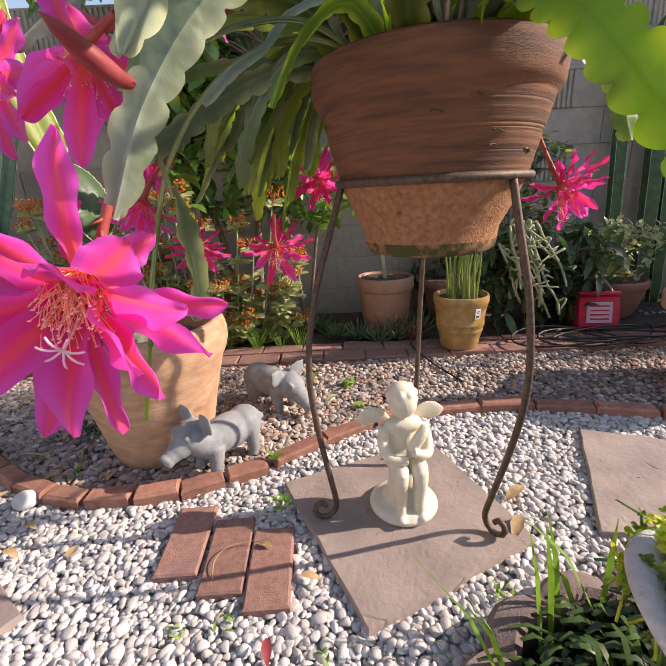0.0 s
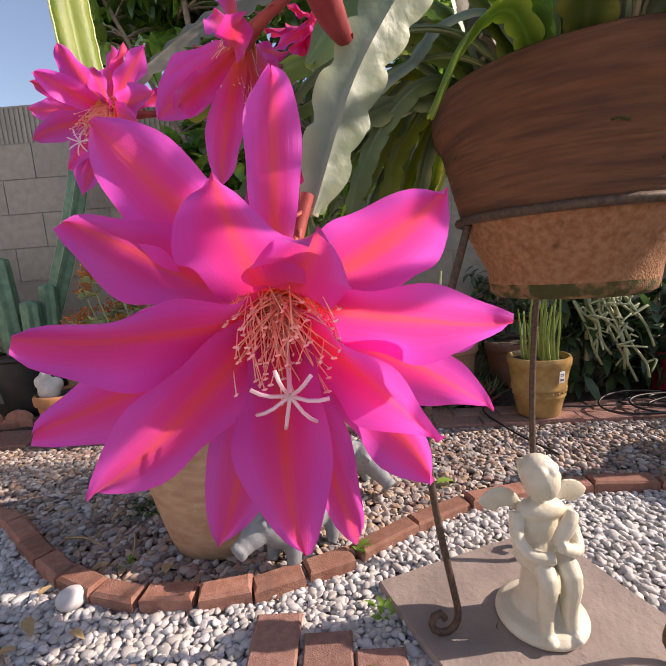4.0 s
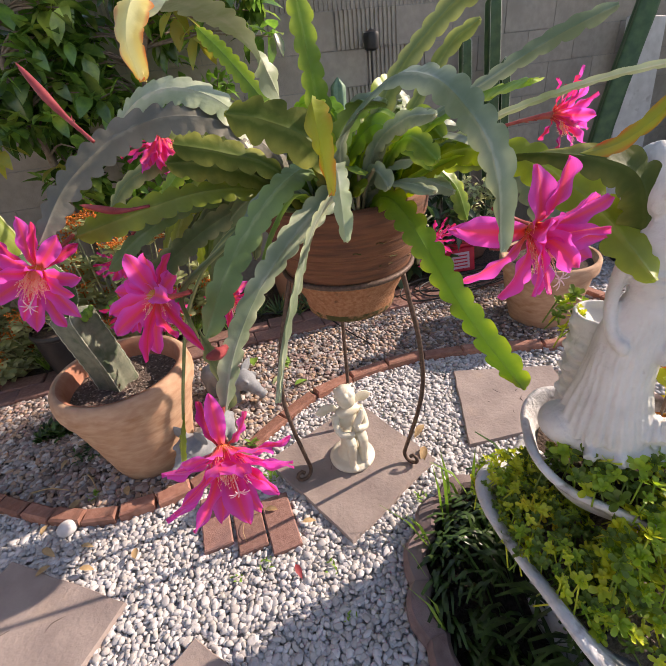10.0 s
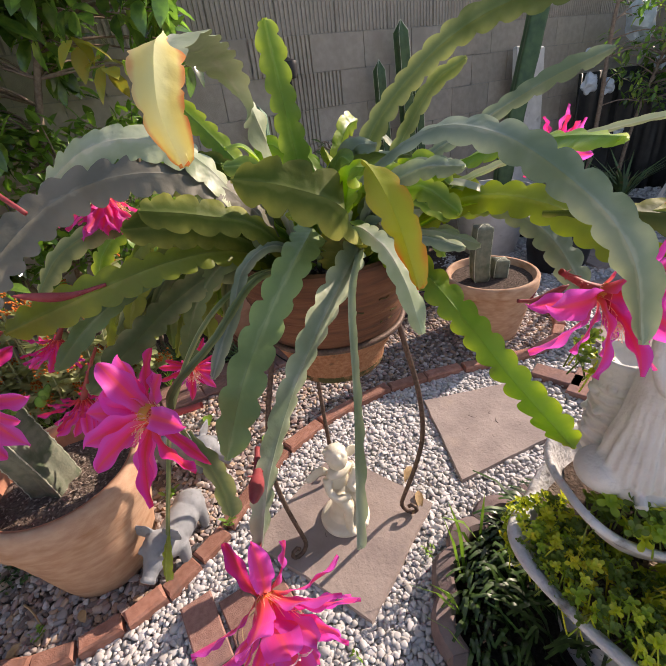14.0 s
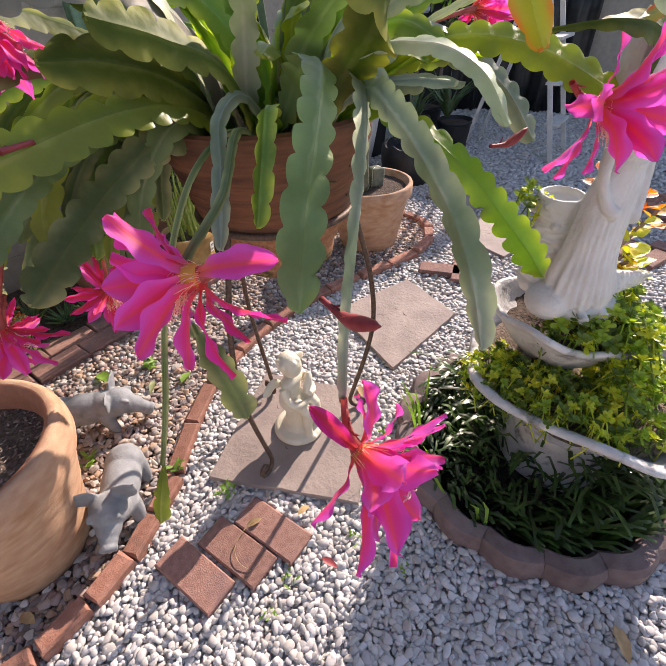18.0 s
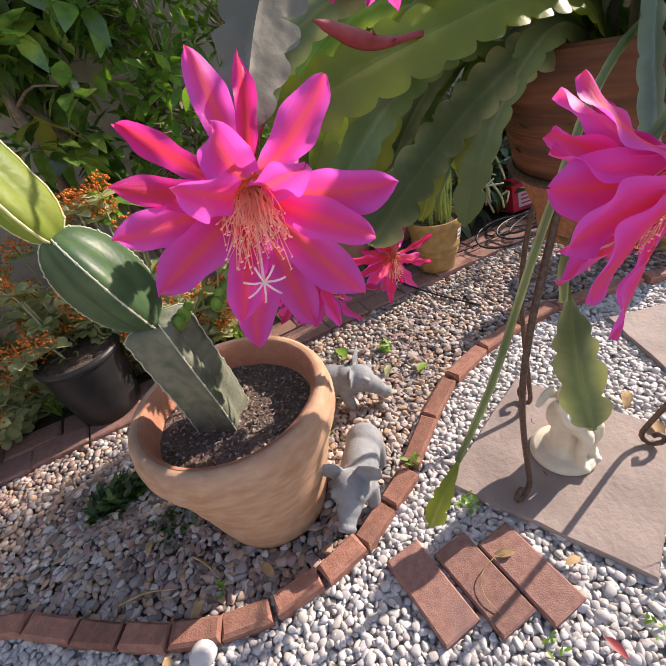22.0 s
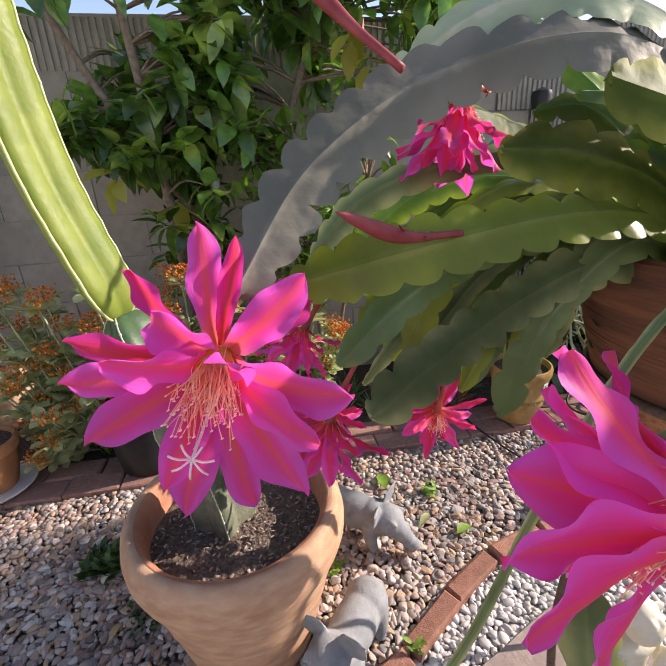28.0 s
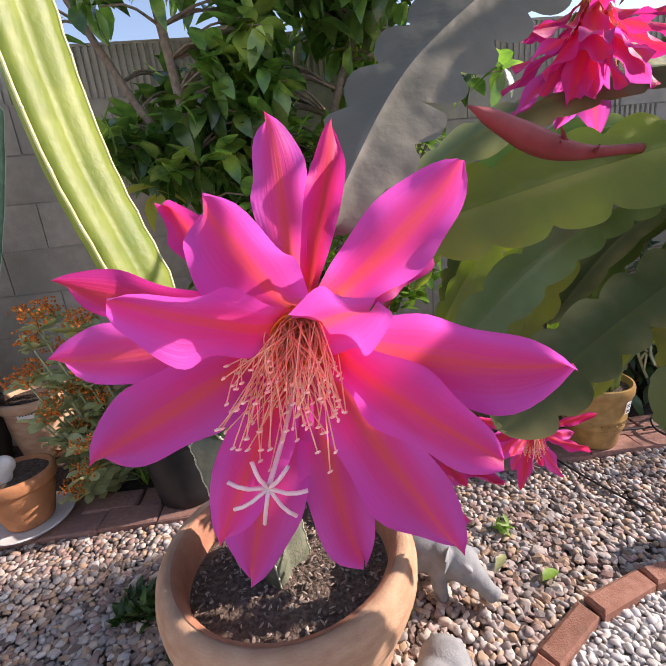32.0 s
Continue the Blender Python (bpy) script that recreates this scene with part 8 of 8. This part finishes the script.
def sedum(name, label, centre, spots, material, size):
    ob = thing(name, label, "succulent", at=Matrix.Translation(centre))
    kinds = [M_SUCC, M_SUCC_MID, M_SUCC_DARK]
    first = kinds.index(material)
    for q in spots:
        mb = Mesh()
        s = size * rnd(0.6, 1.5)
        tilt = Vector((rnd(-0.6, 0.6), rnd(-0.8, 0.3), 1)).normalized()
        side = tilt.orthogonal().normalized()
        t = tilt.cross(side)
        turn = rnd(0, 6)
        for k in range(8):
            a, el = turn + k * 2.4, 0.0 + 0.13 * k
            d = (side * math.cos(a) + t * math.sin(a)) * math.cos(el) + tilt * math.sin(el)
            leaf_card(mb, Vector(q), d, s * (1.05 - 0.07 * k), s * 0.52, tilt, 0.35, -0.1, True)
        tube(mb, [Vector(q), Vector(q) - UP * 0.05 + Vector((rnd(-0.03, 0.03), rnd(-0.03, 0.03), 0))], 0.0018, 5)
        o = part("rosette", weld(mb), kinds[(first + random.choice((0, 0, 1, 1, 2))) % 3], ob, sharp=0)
        o.matrix_basis = Matrix.Translation(-Vector(centre))
    return ob


def heap(cx, cy, rx, ry, z, dome, count):
    out = []
    for i in range(count):
        a, r = rnd(0, 6.28), math.sqrt(rnd(0, 1))
        out.append((cx + rx * r * math.cos(a), cy + ry * r * math.sin(a), z + dome * (1 - r * r) + rnd(-0.032, 0.022)))
    return out


sedum("sedum", "bright yellow-green sedum spilling over the shell planter", (PC.x, PC.y, 0.3), heap(PC.x - 0.05, PC.y - 0.115, 0.17, 0.12, 0.330, 0.090, 200), M_SUCC, 0.019)
sedum("sedum", "sedum with shade put into its darker leaves, in the shell planter's shaded part", (PC.x - 0.1, PC.y + 0.02, 0.3), heap(PC.x - 0.175, PC.y + 0.03, 0.095, 0.17, 0.350, 0.055, 330) + heap(PC.x - 0.15, PC.y + 0.19, 0.10, 0.08, 0.345, 0.045, 120), M_SUCC_DARK, 0.0135)
sedum("sedum", "green sedum round the statue's feet", (PC.x, PC.y + 0.1, 0.45), heap(PC.x + 0.01, PC.y + 0.0, 0.15, 0.07, 0.520, 0.045, 130) + heap(PC.x - 0.125, PC.y + 0.06, 0.045, 0.07, 0.515, 0.03, 34), M_SUCC_MID, 0.020)
sedum("sedum", "sedum hanging from the upper shell", (PC.x + 0.1, PC.y - 0.02, 0.4), heap(PC.x + 0.0, PC.y - 0.075, 0.17, 0.06, 0.435, 0.085, 170), M_SUCC, 0.0185)
sedum("sedum", "green sedum growing from the hollow stump of the statue", (0.512, 0.392, 0.77), heap(0.512, 0.392, 0.035, 0.035, 0.775, 0.02, 16), M_SUCC, 0.015)
k1 = thing("kalanchoe", "leggy succulent with brown stems and yellow-orange leaves behind the statue", "succulent", at=Matrix.Translation((0.68, 0.26, 0.45)))
for i in range(15):
    e = Vector((0.70 + rnd(-0.06, 0.14), 0.24 + rnd(-0.12, 0.1), rnd(0.5, 0.78)))
    if i > 11:
        e = Vector(((0.549, 0.18, 0.757), (0.578, 0.235, 0.90), (0.60, 0.20, 0.80))[i - 12])
    o = part("stem", tube(Mesh(), [(0.66, 0.26, 0.44), (0.68 + rnd(-0.03, 0.05), 0.25, 0.52), e], 0.0035, 6, n=10), M_BARK, k1, sharp=0)
    o.matrix_basis = Matrix.Translation((-0.68, -0.26, -0.45))
    mb = Mesh()
    whorl(mb, e, (rnd(-0.3, 0.3), rnd(-0.5, 0.1), 1), 6, 0.045, 0.036, 1.0, 0.1)
    o = part("leaf_rosette", mb, M_LEAF_ORANGE if i % 3 else M_SUCC, k1, sharp=0)
    o.matrix_basis = Matrix.Translation((-0.68, -0.26, -0.45))

solid("wire_hoop", tube(Mesh(), [(0.392, 0.395, 0.262), (0.43, 0.45, 0.20), (0.485, 0.512, 0.118), (0.502, 0.535, 0.085), (0.505, 0.56, 0.04), (0.505, 0.565, 0.0)], 0.0032, 8, n=24), M_WEATHERED, "bent white wire hoop stuck in the soil against the planter", "wire", sharp=0)
# weeds, fallen leaves and twigs
random.seed(61)
for x, y, n, s in ((-0.20, 1.07, 10, 0.05), (-0.165, 0.885, 16, 0.04), (-0.06, 0.50, 8, 0.025), (-0.24, 0.575, 8, 0.025), (0.29, 0.62, 10, 0.028), (-0.33, 0.56, 7, 0.022), (0.03, 1.55, 14, 0.06), (-0.36, 1.33, 14, 0.05),
                   (-1.03, 1.50, 170, 0.062), (-0.95, 1.51, 150, 0.055), (-0.867, 1.30, 60, 0.035), (-0.80, 1.05, 14, 0.035), (0.30, 0.40, 6, 0.03), (-0.05, 0.36, 6, 0.022)):
    mb = Mesh()
    weed = thing("weed", "small green weed growing between the pebbles", "weed", "weeds", at=Matrix.Translation((x, y, 0.008)))
    for k in range(n):
        if n <= 20:
            mb = Mesh()
        a = rnd(0, 6.28)
        d = Vector((math.cos(a), math.sin(a), rnd(0.3, 1.4)))
        b = (x + rnd(-0.02, 0.02) * (2.6 if n > 20 else 1), y + rnd(-0.02, 0.02) * (2.6 if n > 20 else 1), 0.008)
        leaf_card(mb, Vector(b) + UP * rnd(0, s * 0.5), d, s * rnd(0.4, 0.8), s * 0.24, fold=0.2)
        if n <= 20:
            part("leaf", mb, M_WEED, weed, sharp=0).matrix_basis = Matrix.Translation((-x, -y, -0.008))
    if n > 20:
        leaves = part("leaf_mound", mb, M_GRASS, weed, "dense mound of tiny dark green leaves", sharp=0)
        leaves["kind"] = "stuff"
        leaves.matrix_basis = Matrix.Translation((-x, -y, -0.008))
for x, y, s, m, lab in ((0.03, 1.36, 0.075, M_WEED, "fallen yellow-green leaf on gravel"), (-0.13, 1.60, 0.11, M_WEED, "fallen yellow-green stem piece on gravel"), (-0.02, 1.46, 0.06, M_GREY_LEAF, "fallen pale leaf on gravel"),
                        (-0.105, 0.66, 0.045, M_DRY, "dry tan leaf curled beside the paver"), (-0.17, 0.735, 0.05, M_DRY, "dry tan leaf on the paver"),
                        (-0.155, 0.535, 0.045, M_BUD, "fallen crimson petal on white pebbles"), (-0.88, 0.80, 0.05, M_DRY, "dry leaf on white pebbles"), (-0.80, 0.84, 0.04, M_DRY, "dry leaf on white pebbles"),
                        (-0.94, 0.93, 0.05, M_DRY, "dry leaf on white pebbles"), (0.40, 0.80, 0.07, M_DRY, "dry leaf on the stepping stone"), (0.45, 0.9, 0.07, M_DRY, "dry leaf on white pebbles"), (-0.931, 1.279, 0.045, M_DRY, "dry curled leaf on brown gravel"), (-0.835, 1.041, 0.060, M_DRY, "dry curled leaf on brown gravel"), (-0.671, 0.992, 0.060, M_DRY, "dry curled leaf on brown gravel"), (-1.198, 0.942, 0.050, M_DRY, "dry yellow-brown leaf on white pebbles"), (-0.923, 0.874, 0.055, M_DRY, "dry yellow-brown leaf on white pebbles"), (-0.623, 0.724, 0.050, M_DRY, "dry yellow-brown leaf on white pebbles"), (-0.790, 0.758, 0.045, M_DRY, "dry yellow-brown leaf on white pebbles"), (0.119, -0.084, 0.070, M_DRY, "dry yellow-brown leaf on white pebbles")):
    mb = Mesh()
    a = rnd(0, 6.28)
    leaf_card(mb, (0, 0, 0), (math.cos(a), math.sin(a), 0.08), s, s * 0.42, (0, 0, 1), 0.5, 0.3)
    solid("fallen_leaf", mb, m, lab, "leaf", "fallen leaves", sharp=0, at=Matrix.Translation((x, y, 0.030)))
mb = tube(Mesh(), [(-0.285, 0.66, 0.028), (-0.29, 0.70, 0.033), (-0.27, 0.735, 0.035), (-0.22, 0.75, 0.034), (-0.19, 0.745, 0.032)], 0.0011, 6, n=26)
solid("dry_twig", mb, M_DRY, "thin curled dry twig lying on the pavers", "twig")
for a, b in (((-1.029, 1.148), (-0.891, 1.104)), ((-0.835, 1.159), (-0.786, 1.061))):
    mb = tube(Mesh(), [(*a, 0.028), ((a[0] + b[0]) / 2, (a[1] + b[1]) / 2 + 0.008, 0.036), (*b, 0.030)], lambda u: 0.004 - 0.002 * u, 6, n=12)
    solid("dry_stalk", mb, M_DRY, "dry tan stalk lying on the brown gravel", "stalk", "dry stalks")
solid("large_pebble", ball(Mesh(), (-0.865, 0.935, 0.022), (0.032, 0.028, 0.026), (0, 0, 20), 3), M_WHITE_PEBBLE, "one larger white pebble among the gravel", "pebble")


# ---- bricks and border ----
random.seed(12)
edging = thing("brick_edging", "row of worn red bricks edging the brown gravel bed", "edging", kind="structure", at=(0, 0, 0))
line = curve([(x, y, 0) for x, y in EDGE], 600)
run = [0.0]
for a, b in zip(line, line[1:]):
    run.append(run[-1] + (b - a).length)
pos = 0.0
kinds = {w: [data_of("brick", box(Mesh(), -w / 2 + 0.002, w / 2 - 0.002, -0.027, 0.027, -0.03, 0.038, 0.007, 0.0025), M_EDGE_BRICK, True, 30) for _ in range(4)] for w in (0.12, 0.14, 0.19)}
while pos < run[-1] - 0.1:
    x = line[min(599, int(np.searchsorted(run, pos)))].x
    w = 0.12 if -1.2 < x < -0.25 or x > 1.5 else (0.14 if x < -1.2 else 0.19)
    i = min(598, int(np.searchsorted(run, pos + w / 2)))
    t = (line[min(599, i + 3)] - line[max(0, i - 3)]).normalized()
    ob = part("brick", random.choice(kinds[w]), None, edging)
    ob.matrix_basis = pose(line[i].x, line[i].y, rnd(-0.006, 0.004), rnd(-3, 3), rnd(-2, 2), math.degrees(math.atan2(t.y, t.x)) + rnd(-2, 2))
    pos += w + rnd(0.001, 0.007)

border = thing("brick_border", "two rows of flat red-brown pavers bordering the soil bed", "border", kind="structure", at=(0, 0, 0))
pv = [data_of("paver", box(Mesh(), -0.098, 0.098, -0.052, 0.052, -0.04, 0.03, 0.005, 0.003), M_PAVER, True, 30) for _ in range(4)]
for row in range(2):
    for i in range(22):
        ob = part("paver", random.choice(pv), None, border)
        ob.matrix_basis = pose(-2.6 + 0.201 * i + 0.1 * row + rnd(-0.003, 0.003), BORDER_Y + 0.052 + 0.108 * row + rnd(-0.004, 0.004), rnd(-0.004, 0.004), rnd(-1.5, 1.5), rnd(-1, 1), rnd(-2, 2))

ring = thing("edger_ring", "ring of curved mauve concrete edging blocks round the planter", "edging", kind="structure", at=Matrix.Translation((*RING_C, 0)))


def edger():
    mb = Mesh()
    half_a, n = radians(10.6), 6
    verts = []
    prof = [(RING_R, -0.03), (RING_R, 0.035), (RING_R - 0.012, 0.052), (RING_R - 0.05, 0.055), (RING_R - 0.062, 0.04), (RING_R - 0.062, -0.03)]
    for i in range(n + 1):
        a = -half_a + 2 * half_a * i / n
        bulge = 0.022 * math.cos(a / half_a * math.pi / 2)
        for r, z in prof:
            verts.append(((r + bulge) * math.cos(a) , (r + bulge) * math.sin(a), z + bulge * 0.6 + rnd(-0.0015, 0.0015)))
    k = len(prof)
    faces = [(i * k + j, (i + 1) * k + j, (i + 1) * k + j + 1, i * k + j + 1) for i in range(n) for j in range(k - 1)]
    faces += [tuple(range(k)), tuple(n * k + j for j in range(k))[::-1]]
    return data_of("edging_block", mb.add(verts, faces), M_RING_BRICK, True, 35)


forms = [edger() for _ in range(3)]
for i in range(17):
    ob = part("edging_block", random.choice(forms), None, ring)
    ob.matrix_basis = pose(0, 0, rnd(-0.006, 0.006), rnd(-1, 1), rnd(-1, 1), i * 360 / 17)
far = thing("edger_ring", "ring of brick edgers round a small bed on the path", "edging", kind="structure", at=(2.75, -0.1, 0))
for i in range(14):
    ob = part("brick", kinds[0.12][0], None, far)
    a = 2 * math.pi * i / 14
    ob.matrix_basis = pose(0.28 * math.cos(a), 0.28 * math.sin(a), 0, 0, 0, math.degrees(a) + 90)
